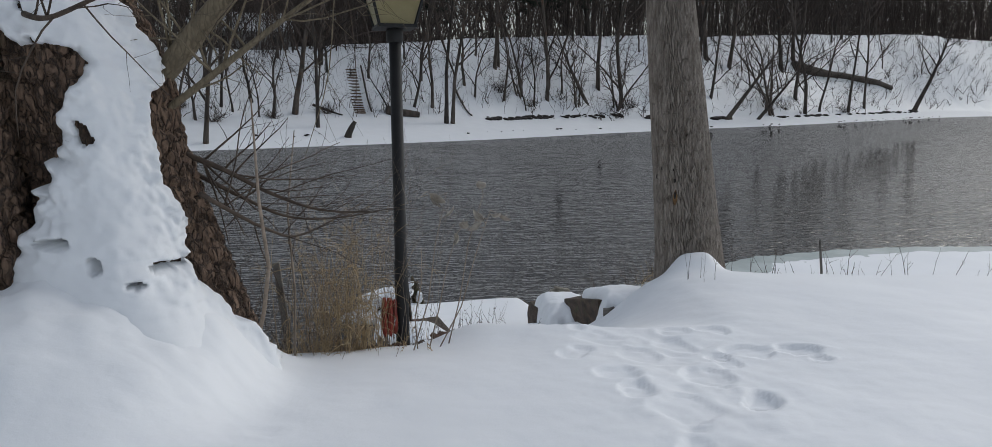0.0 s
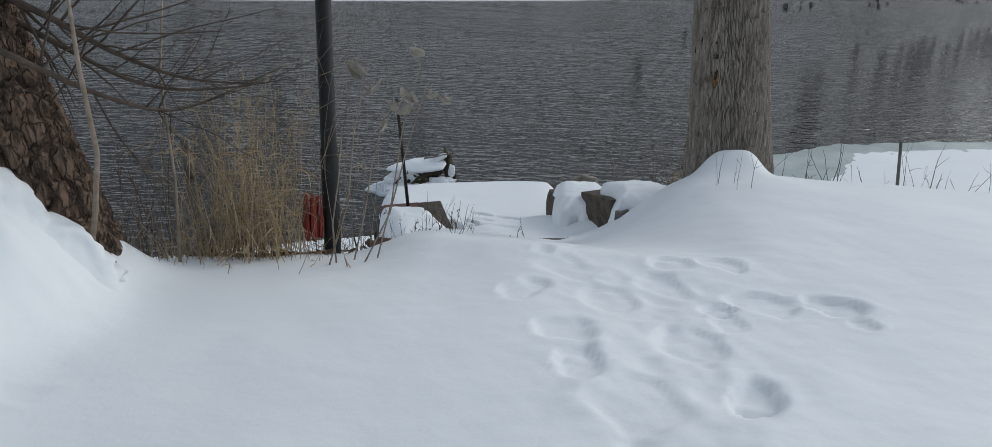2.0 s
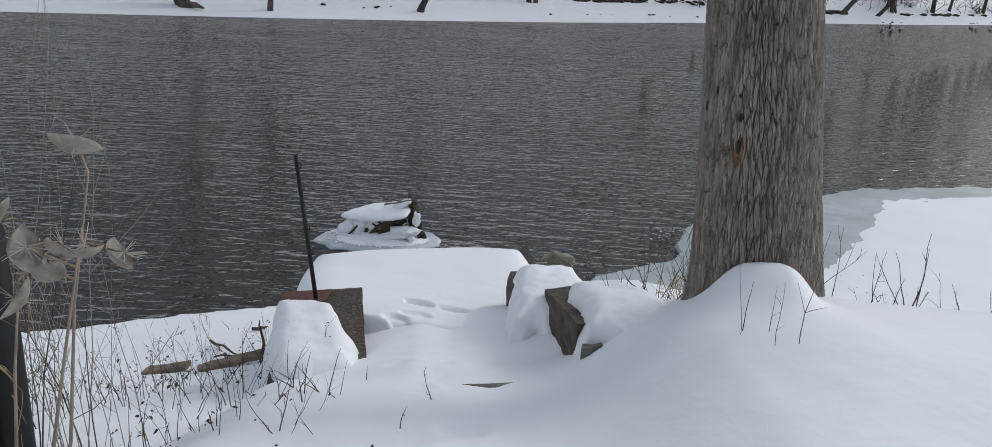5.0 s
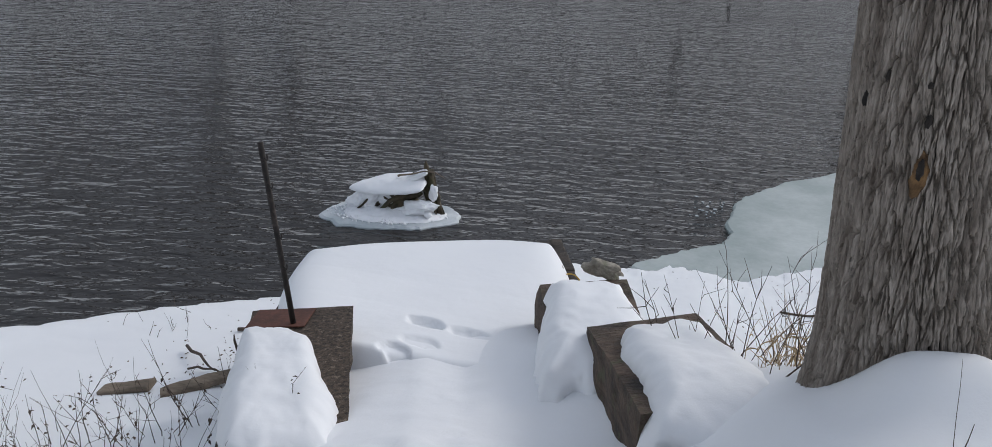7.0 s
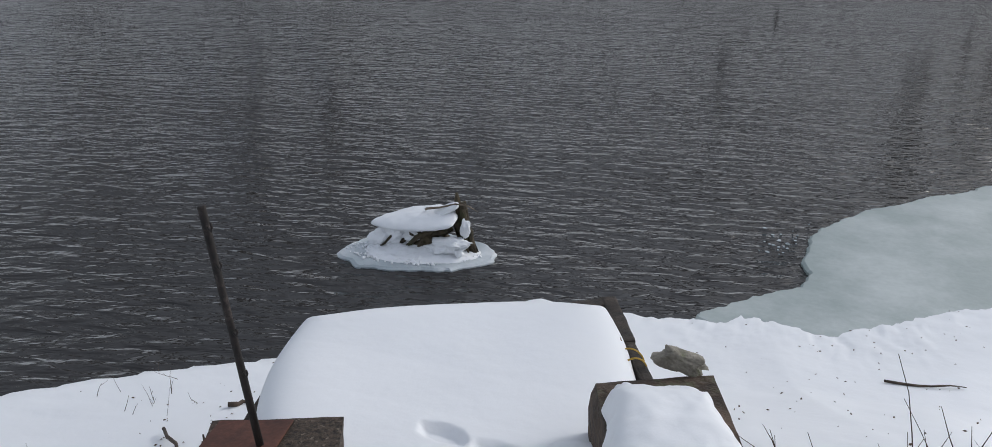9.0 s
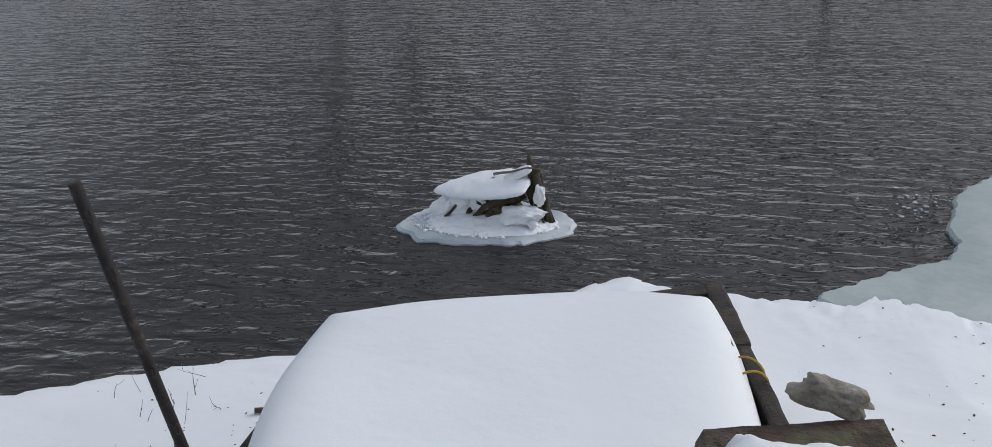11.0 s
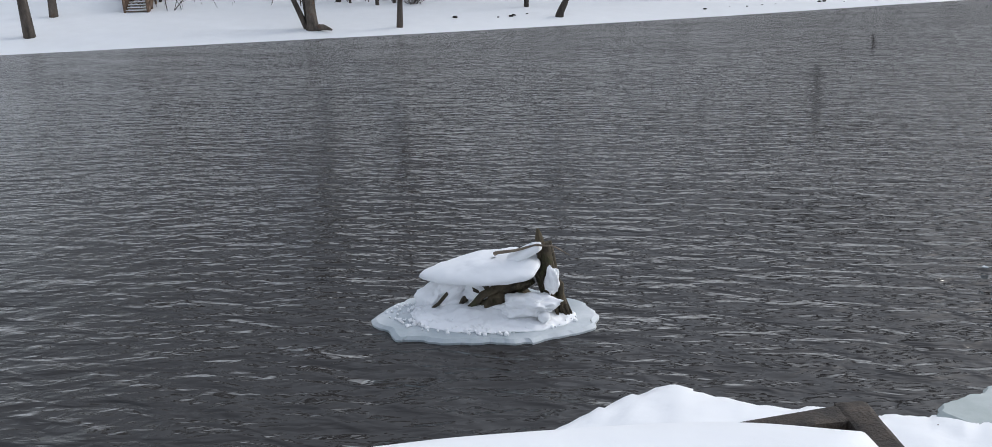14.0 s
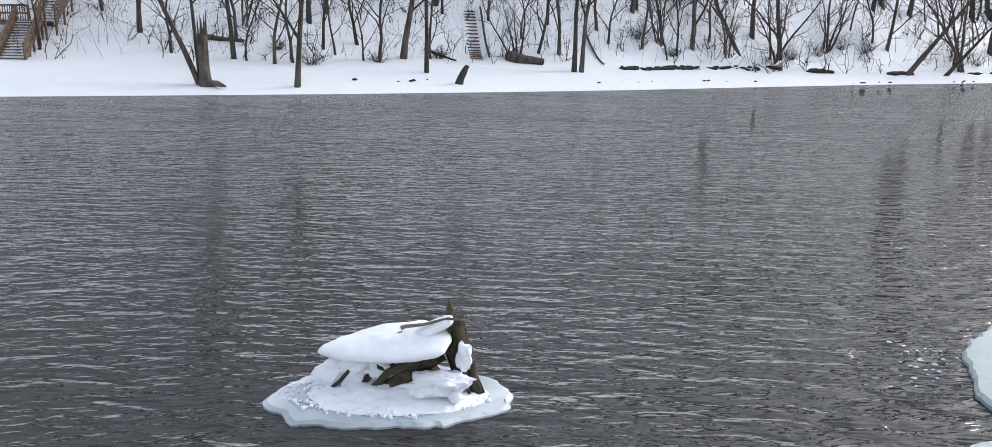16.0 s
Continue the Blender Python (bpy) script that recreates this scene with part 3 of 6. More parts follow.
ground_z, bank_z = sampled(gx, gy, GZ), sampled(fx, fy, FZ)


# ---- standing tree by the way down ----
def worley(u, v, period, seed=0):
    """Second minus first distance of a cell pattern that repeats every period cells along u."""
    iu, iv = np.floor(u), np.floor(v)
    f1, f2 = np.full(u.shape, 9.0), np.full(u.shape, 9.0)
    for a in (-1, 0, 1):
        for b in (-1, 0, 1):
            cu, cv = iu + a, iv + b
            k = np.mod(cu, period) * 127.1 + cv * 311.7 + seed
            r1, r2 = np.sin(k) * 43758.5453, np.sin(k * 1.7 + 3) * 24634.63
            d = np.hypot(cu + 0.15 + 0.7 * (r1 - np.floor(r1)) - u, cv + 0.15 + 0.7 * (r2 - np.floor(r2)) - v)
            f2 = np.minimum(np.maximum(f1, d), f2)
            f1 = np.minimum(f1, d)
    return f2 - f1


def barked_trunk(heights, radius, axis, cells, tall, depth, around=300, seed=0, lobes=0.02):
    """A trunk with furrows: radius(z) and axis(z) give its shape; cells round it, tall metres each."""
    a = np.linspace(0, 2 * math.pi, around, endpoint=False)
    A, Z = np.meshgrid(a, heights)
    U = A / (2 * math.pi) * cells
    warp = 0.35 * fbm(np.cos(A) * 3 + 5, Z * 3 + np.sin(A) * 3, seed)
    e = worley(U + warp, Z / tall + 0.6 * fbm(np.cos(A) * 4, Z * 2 + np.sin(A) * 4, seed + 3), cells, seed)
    e2 = worley(U * 2 + warp, Z / tall * 2.3, cells * 2, seed + 40)
    R = radius(Z) * (1 + lobes * np.sin(3 * A + 1 + Z * 0.4) + lobes * 0.8 * np.sin(5 * A + 2.2 - Z * 0.3))
    flare = np.exp(-np.maximum(Z - heights[0], 0) / 0.28)
    R = R * (1 + flare * 0.10 * np.sin(4 * A + seed))
    R = R + depth * (np.clip(e * 3.2, 0, 1) ** 0.7 - 0.7) + depth * 0.35 * (np.clip(e2 * 2, 0, 1) - 0.5) + depth * 0.4 * fbm(np.cos(A) * 9, Z * 6 + np.sin(A) * 9, seed + 9)
    cx, cy = axis(Z)
    return np.stack([cx + R * np.cos(A), cy + R * np.sin(A), Z], -1).reshape(-1, 3), grid_faces(len(heights), around, True)


def ridged_trunk(heights, radius, axis, cells, tall, depth, around=600, seed=0):
    """A trunk under flat-topped upright plates of bark, parted by narrow deep furrows that fork and meet."""
    a = np.linspace(0, 2 * math.pi, around, endpoint=False)
    A, Z = np.meshgrid(a, heights)
    C, S = np.cos(A), np.sin(A)
    U = A / (2 * math.pi) * cells + 0.5 * fbm(C * 3 + 5, Z * 2.5 + S * 3, seed, 3) + 0.30 * fbm(C * 9, Z * 12 + S * 9, seed + 1, 3) + 0.16 * fbm(C * 34, Z * 55 + S * 34, seed + 2, 2)
    V = Z / tall + 0.8 * fbm(C * 12, Z * 2 + S * 12, seed + 3, 3)
    e = worley(U, V, cells, seed)
    e2 = worley(U * 1.0 + 0.5, V * 5.0 + 0.6 * fbm(C * 20, Z * 9 + S * 20, seed + 6, 2), cells, seed + 40)
    furrow = step(0.02, 0.17, e)
    R = radius(Z) * (1 + 0.016 * np.sin(3 * A + 1 + Z * 0.4) + 0.012 * np.sin(5 * A + 2.2 - Z * 0.3))
    R = R * (1 + 0.09 * np.exp(-np.maximum(Z - 2.4, 0) / 0.25) * np.sin(4 * A + seed))
    R = R + depth * (furrow - 1) + depth * 0.45 * (step(0.0, 0.12, e2) - 1) * furrow + depth * 0.35 * fbm(C * 22, Z * 14 + S * 22, seed + 9, 5, 0.6)
    cx, cy = axis(Z)
    return np.stack([cx + R * C, cy + R * S, Z], -1).reshape(-1, 3), grid_faces(len(heights), around, True)


standing = thing("tree", "tall straight tree with grey-brown furrowed bark, snow at its foot", "tree")
hz = np.concatenate([np.arange(2.2, 5.6, 0.011), np.geomspace(5.65, 15, 24)])


def standing_radius(z):
    return np.where(z < 5.1, 0.292 - 0.039 * (z - 3.1), 0.214 - 0.012 * (z - 5.1)) + 0.035 * np.exp(-(z - 2.4) / 0.16)


def standing_axis(z):
    return 2.082 - 0.113 * (np.minimum(z, 6.0) - 3.1), 8.16 + 0 * z


part("trunk", ridged_trunk(hz, standing_radius, standing_axis, 72, 0.17, 0.028, 1000, 7), BARK, standing, "", True)
# scar first, then dark lumps whose colour stands for the shade inside holes
for k, (dx, dz, sw, sh) in enumerate(((0.0, 0.0, 0.022, 0.066), (-0.117, 0.254, 0.009, 0.024), (-0.19, 0.18, 0.013, 0.026), (0.007, 0.154, 0.009, 0.020), (0.0, 0.25, 0.007, 0.010), (0.003, 0.02, 0.010, 0.030))):
    bm = bmesh.new()
    bmesh.ops.create_icosphere(bm, subdivisions=3, radius=1)
    for v in bm.verts:
        p = v.co * (1 + 0.35 * noise.noise(v.co * 2.3 + Vector((k * 3.1, 0, 0))))
        v.co = Vector((p.x * sw, p.y * 0.012, p.z * sh))
    z = 3.30 + dz
    ang = -1.94 + dx / 0.28
    (cx, cy), r = standing_axis(z), standing_radius(z) - (0.004 if k < 5 else -0.006)
    turn = Matrix.Rotation(ang + math.pi / 2, 4, "Z")
    part("scar" if k == 0 else "hole_shade", moved(bm, Matrix.Translation((cx + r * math.cos(ang), cy + r * math.sin(ang), z)) @ turn), SCAR if k == 0 else EARTH_AND_HOLE_SHADE, standing, "orange-brown rotten scar" if k == 0 else "dark lump coloured like the shade in a bark hole", True)
rng = random.Random(4)
crown = [[], [], [], []]
for k in range(9):
    z = 7.5 + k * 0.9
    a = k * 2.4
    grow(rng, (1.754, 8.16, z), (math.cos(a), math.sin(a), 0.8), 3.5 - 0.15 * k, 0.09, 2, (6, 4, 3, 3), crown, (6, 5), 0.8, 0.2, 0.3, 6)
part("crown", joined(crown[0] + crown[1] + crown[2] + crown[3]), LIMB_BARK, standing, "leafless branches", True)

# ---- old leaning tree plastered with snow ----
old = thing("old_tree", "massive old tree with shaggy brown bark, wind-packed snow up its flank", "tree")


def stem_axis(z):
    return -1.11 - 0.36 * (z - 3.0), 4.67 + 0 * z


def stem_radius(z):
    return 0.425 + 0.03 * np.exp(-(z - 2.6) / 0.35) + 0.08 * np.exp(-((z - 4.4) / 0.3) ** 2)


hz = np.concatenate([np.arange(2.3, 5.6, 0.02), np.geomspace(5.65, 10, 14)])
part("trunk", barked_trunk(hz, stem_radius, stem_axis, 30, 0.13, 0.045, 260, 17, 0.05), OLD_BARK, old, "", True)
part("second_stem", barked_trunk(hz, lambda z: 0.48 + 0.30 * np.exp(-(z - 2.6) / 0.5) - 0.02 * (z - 3).clip(0), lambda z: (-2.05 - 0.05 * (z - 2.7), 4.1 + 0 * z), 24, 0.15, 0.05, 220, 23, 0.05), OLD_BARK, old, "reddish brown flaking bark", True)

# snow packed on the flank in ragged patches; where there is none the sheet lies inside the wood
nh, na = 270, 190
Z, ANG = np.meshgrid(np.linspace(2.5, 5.6, nh), np.linspace(-2.9, 1.3, na), indexing="ij")
edge_l = np.interp(Z, [2.5, 3.2, 3.5, 3.75, 3.9, 4.1, 4.37, 4.6, 5.6], [-3.2, -3.0, -2.0, -1.70, -1.43, -1.28, -1.12, -1.6, -1.7])
edge_r = np.interp(Z, [2.5, 2.8, 2.95, 3.12, 3.3, 3.5, 3.9, 4.15, 4.35, 5.6], [-0.15, -0.10, -0.26, -0.42, -0.60, -0.42, -0.38, -0.36, -0.05, -0.2])
rag = fbm(ANG * 3.0 + 7, Z * 3.6, 71, 5)
inner = np.minimum(ANG - edge_l, edge_r - ANG)
m = inner / 0.16 + 0.9 * rag + 0.8 * fbm(ANG * 5 + 3, Z * 16, 72, 4) + 0.45
clod = step(0.55, 0.10, inner) * 0.7 + 0.3
# a few dark hollows where the crust has broken
for ha, hz0, hw, hh in ((-0.80, 3.37, 0.14, 0.020), (-1.62, 3.50, 0.13, 0.022), (-1.34, 3.40, 0.05, 0.028), (-1.10, 3.31, 0.07, 0.016)):
    m = m - 7.0 * step(1.2, 0.8, np.hypot((ANG - ha) / hw, (Z - hz0) / hh) + 0.9 * fbm(ANG * 9, Z * 14, 78, 3))
m = m - 2.6 * step(0.16, 0.03, np.abs(Z - 4.42 - 0.22 * (ANG + 0.7)) + 0.10 * rag) * step(-0.25, -0.6, ANG)
m = m - 6.0 * step(0.56, 0.60, fbm(ANG * 2.6 + 2, Z * 5.0, 75, 3)) * step(3.0, 3.15, Z)
cover = step(-0.15, 0.9, m)
thick = -0.085 + cover**0.6 * (0.155 + 0.035 * clod * fbm(ANG * 6, Z * 8, 73, 4) + 0.03 * fbm(ANG * 2, Z * 2, 79, 2) + (np.interp(Z, [2.5, 2.75, 3.05, 3.4, 3.7, 4.0], [0.75, 0.58, 0.38, 0.20, 0.07, 0.0]) * step(-0.4, -1.2, ANG) + np.interp(Z, [2.5, 2.75, 2.94, 3.1, 3.35], [0.16, 0.13, 0.12, 0.10, 0.0]) * step(-1.2, -0.4, ANG)) + 0.05 * clod * step(2.9, 3.3, Z) * fbm(ANG * 9, Z * 20, 74, 3))
CX, CY = stem_axis(Z)
RR = stem_radius(Z) + thick
flank = np.stack([CX + RR * np.cos(ANG), CY + RR * np.sin(ANG), Z], -1).reshape(-1, 3)
snow_on_tree = part("snow_crust", (flank, grid_faces(nh, na)), SNOW, None, "wind-packed snow clinging to the old trunk", True)
tagged(snow_on_tree, "", "snow", "", "stuff")


# the lower front of the second stem lies under packed snow as well
Z, ANG = np.meshgrid(np.linspace(2.4, 3.9, 90), np.linspace(-2.9, 0.4, 130), indexing="ij")
m = (np.interp(ANG, [-0.4, 0.15], [3.08, 3.42]) - Z) / 0.12 + 2.2 * fbm(ANG * 2.5 + 1, Z * 3, 83, 4) + 1.0 * fbm(ANG * 8, Z * 9, 85, 4)
RR = 0.48 + 0.30 * np.exp(-(Z - 2.6) / 0.5) - 0.09 + step(-0.3, 0.9, m) ** 0.6 * (0.20 + 0.03 * fbm(ANG * 6, Z * 8, 87, 4) + np.interp(Z, [2.4, 2.8, 3.0, 3.25], [0.7, 0.40, 0.16, 0.0]))
lap = np.stack([-2.05 - 0.05 * (Z - 2.7) + RR * np.cos(ANG), 4.1 + RR * np.sin(ANG), Z], -1).reshape(-1, 3)
tagged(part("snow_crust", (lap, grid_faces(90, 130)), SNOW, None, "wind-packed snow at the old tree's foot", True), "", "snow", "", "stuff")


def limb(name, points, radii, parent, material, label="", twigs=0, seed=0, reach=0.5):
    """A smooth limb through points, with side twigs."""
    rng = random.Random(seed)
    pts = [Vector(p) for p in points]
    fine, rad = [], []
    for k in range(len(pts) - 1):
        p0, p1, p2, p3 = pts[max(k - 1, 0)], pts[k], pts[k + 1], pts[min(k + 2, len(pts) - 1)]
        for s in range(5):
            t = s / 5
            fine.append(0.5 * ((2 * p1) + (p2 - p0) * t + (2 * p0 - 5 * p1 + 4 * p2 - p3) * t * t + (3 * p1 - p0 - 3 * p2 + p3) * t**3))
            rad.append(radii[k] + (radii[k + 1] - radii[k]) * t)
    fine.append(pts[-1])
    rad.append(radii[-1])
    out = [[], [], [], []]
    for k in range(twigs):
        f = 0.15 + 0.85 * rng.random()
        i = min(int(f * (len(fine) - 1)), len(fine) - 2)
        w = (fine[i + 1] - fine[i]).normalized()
        side = Vector((rng.gauss(0, 1), rng.gauss(0, 0.6), rng.gauss(0.3, 1))).normalized()
        grow(rng, fine[i], w * 0.7 + side * 0.8, reach * (0.4 + rng.random()), min(rad[i] * 0.45, 0.008), 1, (4, 3, 3), out, (4,), 0.8, 0.28, 0.1, 6, 0.3)
    return part(name, joined([tube(fine, rad, 8)] + out[0] + out[1]), material, parent, label, True)


# limbs over the water; all in the plane of the trunk
limb("limb", [(-1.40, 4.70, 4.05), (-1.10, 4.72, 4.32), (-0.80, 4.72, 4.64), (-0.42, 4.7, 4.98), (0.15, 4.7, 5.35), (1.2, 4.7, 5.8)], [0.085, 0.066, 0.060, 0.048, 0.03, 0.012], old, LIMB_BARK, "smooth olive-brown limb", 26, 3, 0.9)
limb("limb", [(-1.20, 4.70, 4.05), (-0.90, 4.68, 4.24), (-0.58, 4.66, 4.46), (-0.20, 4.66, 4.72), (0.4, 4.7, 5.1)], [0.026, 0.020, 0.017, 0.012, 0.005], old, LIMB_BARK, "smooth olive-brown limb", 22, 5, 0.7)
limb("limb", [(-1.05, 4.75, 3.90), (-0.80, 4.78, 3.80), (-0.55, 4.85, 3.66), (-0.30, 4.95, 3.56), (-0.02, 5.05, 3.54)], [0.020, 0.015, 0.011, 0.007, 0.003], old, TWIG, "", 22, 7, 0.55)
limb("limb", [(-1.02, 4.78, 3.80), (-0.78, 4.85, 3.66), (-0.52, 4.95, 3.52), (-0.25, 5.05, 3.50), (0.10, 5.15, 3.56)], [0.016, 0.012, 0.008, 0.005, 0.002], old, TWIG, "", 18, 9, 0.5)
limb("limb", [(-1.5, 4.2, 4.6), (-1.15, 3.9, 4.55), (-0.85, 3.8, 4.62), (-0.5, 3.8, 4.75), (-0.1, 3.9, 4.8)], [0.016, 0.012, 0.009, 0.006, 0.003], old, TWIG, "", 18, 11, 0.6)
limb("limb", [(-1.6, 4.2, 5.0), (-1.2, 4.3, 4.95), (-0.6, 4.5, 4.88), (0.1, 4.7, 4.75), (0.7, 4.9, 4.9)], [0.02, 0.015, 0.011, 0.007, 0.003], old, TWIG, "", 26, 13, 0.8)
limb("limb", [(-1.5, 4.3, 5.3), (-1.0, 4.4, 5.2), (-0.5, 4.5, 5.05), (0.2, 4.7, 5.0), (1.3, 5.0, 5.2)], [0.02, 0.016, 0.012, 0.008, 0.003], old, TWIG, "", 26, 15, 0.8)
limb("limb", [(-0.80, 4.5, 3.7), (-0.62, 4.9, 3.45), (-0.55, 5.3, 3.35), (-0.3, 5.8, 3.5)], [0.014, 0.010, 0.007, 0.003], old, TWIG, "", 10, 17, 0.6)

# ---- lamp post ----
lamp = thing("lamp_post", "black metal lamp post with a tapered four-sided lantern", "street lamp", at=(0.013, 5.705, 0))
lamp.rotation_euler = (radians(-1.82), radians(-1.3), 0)
zb = 2.35
part("pole", tube([(0, 0, zb), (0, 0, 2.7), (0, 0, 3.08), (0, 0, 3.09), (0, 0, 4.62)], [0.047, 0.047, 0.047, 0.042, 0.040], 20), BLACK_PAINT, lamp, "", True)
part("collar", tube([(0, 0, 4.56), (0, 0, 4.575), (0, 0, 4.64), (0, 0, 4.655)], [0.048, 0.056, 0.056, 0.05], 20), BLACK_PAINT, lamp, "", True)
LZ, LT, LB, LH = 4.66, 0.215, 0.115, 0.37
TURNED = Matrix.Rotation(radians(24), 4, "Z")


def lantern_corner(k, half, z):
    return TURNED @ Vector(((half, -half, -half, half)[k] * 1.0, (half, half, -half, -half)[k] * 1.0, z))


part("base_plate", moved(block((2 * LB + 0.03, 2 * LB + 0.03, 0.022), 0.004), Matrix.Translation((0, 0, LZ)) @ TURNED), BLACK_PAINT, lamp)
for k in range(4):
    a, b = lantern_corner(k, LB, LZ), lantern_corner(k, LT, LZ + LH)
    part("corner_bar", tube([a, b], [0.011, 0.011], 6), BLACK_PAINT, lamp)
    c, d = lantern_corner((k + 1) % 4, LT, LZ + LH), lantern_corner((k + 1) % 4, LB, LZ)
    part("rail", between(b, c, 0.028, 0.035, 0.004), BLACK_PAINT, lamp)
    part("lower_rail", between(a, d, 0.02, 0.02, 0.003), BLACK_PAINT, lamp)
    bm = bmesh.new()
    inner = [p + (Vector((0, 0, p.z)) - p) * 0.02 for p in (a, d, c, b)]
    f = bm.faces.new([bm.verts.new(p) for p in inner])
    bmesh.ops.solidify(bm, geom=[f], thickness=0.004)
    part("pane", bm, LANTERN_PANE, lamp, "frosted amber pane")
bm = bmesh.new()
rings = [(LT + 0.035, LZ + LH + 0.005), (LT + 0.035, LZ + LH + 0.025), (LT * 0.72, LZ + LH + 0.12), (LT * 0.45, LZ + LH + 0.19), (LT * 0.3, LZ + LH + 0.2), (0.02, LZ + LH + 0.27)]
loops = [[bm.verts.new(lantern_corner(k, r, z)) for k in range(4)] for r, z in rings]
for lo, hi in zip(loops[:-1], loops[1:]):
    for k in range(4):
        bm.faces.new((lo[k], lo[(k + 1) % 4], hi[(k + 1) % 4], hi[k]))
bm.faces.new(loops[0][::-1])
bm.faces.new(loops[-1])
part("roof", bm, BLACK_PAINT, lamp)
bm = bmesh.new()
bmesh.ops.create_uvsphere(bm, u_segments=12, v_segments=8, radius=0.03)
part("finial", moved(bm, Matrix.Translation((0, 0, LZ + LH + 0.28))), BLACK_PAINT, lamp, "", True)

# ---- coiled hose on the lamp post ----
hose = thing("hose", "coil of red garden hose hung on the lamp post", "hose")
rng = random.Random(8)
for k in range(15):
    w, h, o = 0.004 + 0.012 * rng.random(), 0.105 + 0.03 * rng.random(), -0.042 + 0.006 * k + rng.gauss(0, 0.004)
    pts = []
    for s in range(25):
        a = 2 * math.pi * s / 24
        pts.append((-0.125 + o + w * math.cos(a) * (1.2 if math.sin(a) < 0 else 0.7), 5.73 - 0.010 * (k % 6), 2.715 + h * math.sin(a) + 0.008 * math.sin(3 * a + k)))
    part("coil", tube(pts, [0.0062] * 25, 7, False), HOSE, hose, "", True)

# ---- cribs of old timber, the dock and the rod ----
def slab(corners, top, low, seed, rough=0.055, layers=5, pitch=0.03):
    """A rough block over a four-cornered plan: flat top, split and layered sides."""
    c = [Vector((x, y)) for x, y in corners]
    ring = []
    for k in range(4):
        a, b = c[k], c[(k + 1) % 4]
        n = max(4, int((b - a).length / pitch))
        for s in range(n):
            t = s / n
            ring.append((a.lerp(b, t), top[k] * (1 - t) + top[(k + 1) % 4] * t))
    mid = sum(c, Vector((0, 0))) / 4
    rows = 16
    rng = random.Random(seed)
    shift = [rng.uniform(-1, 1) for _ in range(layers + 1)]
    verts = []
    for r in range(rows + 1):
        f = r / rows
        for p, zt in ring:
            z = zt + (low - zt) * f
            out = (p - mid).normalized()
            g = rough * (0.6 * shift[int(f * layers * 0.999)] + fbm(p.x * 5, p.y * 5 + z * 9, seed, 4)) * min(1, f * 12)
            if r == 0:
                g = -0.012 + 0.006 * fbm(p.x * 9, p.y * 9, seed, 2)
            verts.append((p.x + out.x * g, p.y + out.y * g, z + (0.004 * fbm(p.x * 8, p.y * 8, seed + 3, 2) if r == 0 else 0)))
    m = len(ring)
    verts = np.array(verts)
    faces = [tuple(q)[::-1] for q in grid_faces(rows + 1, m, True).tolist()]
    faces.append(tuple(range(m)))
    return verts, faces


def stone_block(label, corners, top, low, material, seed):
    ob = part("stone_block", slab(corners, top, low, seed), material, None, label)
    return tagged(ob, "", "stone block", "blocks beside the way down")


stone_block("rough brown aggregate block capped with snow", [(-1.21, 9.36), (-0.58, 9.50), (0.0, 8.25), (-0.50, 7.9)], (1.53, 1.62, 1.66, 1.62), 0.3, AGGREGATE, 1)
stone_block("split brown stone block heaped with snow", [(0.445, 10.10), (0.985, 10.335), (1.36, 8.95), (0.84, 8.85)], (1.69, 1.72, 1.84, 1.74), 0.3, SPLIT, 2)
stone_block("split brown stone block with greenish top, heaped with snow", [(0.915, 9.06), (1.44, 9.33), (1.80, 8.36), (1.29, 7.95)], (2.01, 2.06, 2.25, 2.30), 0.6, SPLIT, 3)


def heap(name, outline, base, height, label, seed=0, n=60, power=0.5, lean=(0, 0), rag=0.30, sag=0.15):
    """A soft heap of snow over a four-cornered outline; the rim is ragged and hangs a little."""
    c = [np.array(p, float) for p in outline]
    U, V = np.meshgrid(np.linspace(-1, 1, n), np.linspace(-1, 1, n), indexing="ij")
    # square to a rounded square, so that the corners are soft
    P, Q = U * np.sqrt(1 - 0.30 * V * V), V * np.sqrt(1 - 0.30 * U * U)
    u, v = (P + 1) / 2, (Q + 1) / 2
    X = c[0][0] * (1 - u) * v + c[1][0] * u * v + c[2][0] * u * (1 - v) + c[3][0] * (1 - u) * (1 - v)
    Y = c[0][1] * (1 - u) * v + c[1][1] * u * v + c[2][1] * u * (1 - v) + c[3][1] * (1 - u) * (1 - v)
    r = np.maximum(np.abs(U), np.abs(V))
    rim = (1 - r**4).clip(0) ** power
    z0 = base[0] * (1 - u) * v + base[1] * u * v + base[2] * u * (1 - v) + base[3] * (1 - u) * (1 - v)
    Z = z0 - sag * (1 - rim) * (1 + 0.9 * fbm(X * 7, Y * 7, seed + 8, 3)) + height * rim + 0.02 * fbm(X * 3, Y * 3, seed, 3) + 0.006 * fbm(X * 14, Y * 14, seed + 2, 2)
    jag = rag * fbm(X * 5, Y * 5, seed + 5, 4) * r**4
    cx, cy = X.mean(), Y.mean()
    X, Y = X + (X - cx) * jag, Y + (Y - cy) * jag
    ob = part(name, (np.stack([X, Y, Z], -1).reshape(-1, 3), grid_faces(n, n)[:, ::-1]), SNOW, None, label, True)
    return tagged(ob, "", "snow")


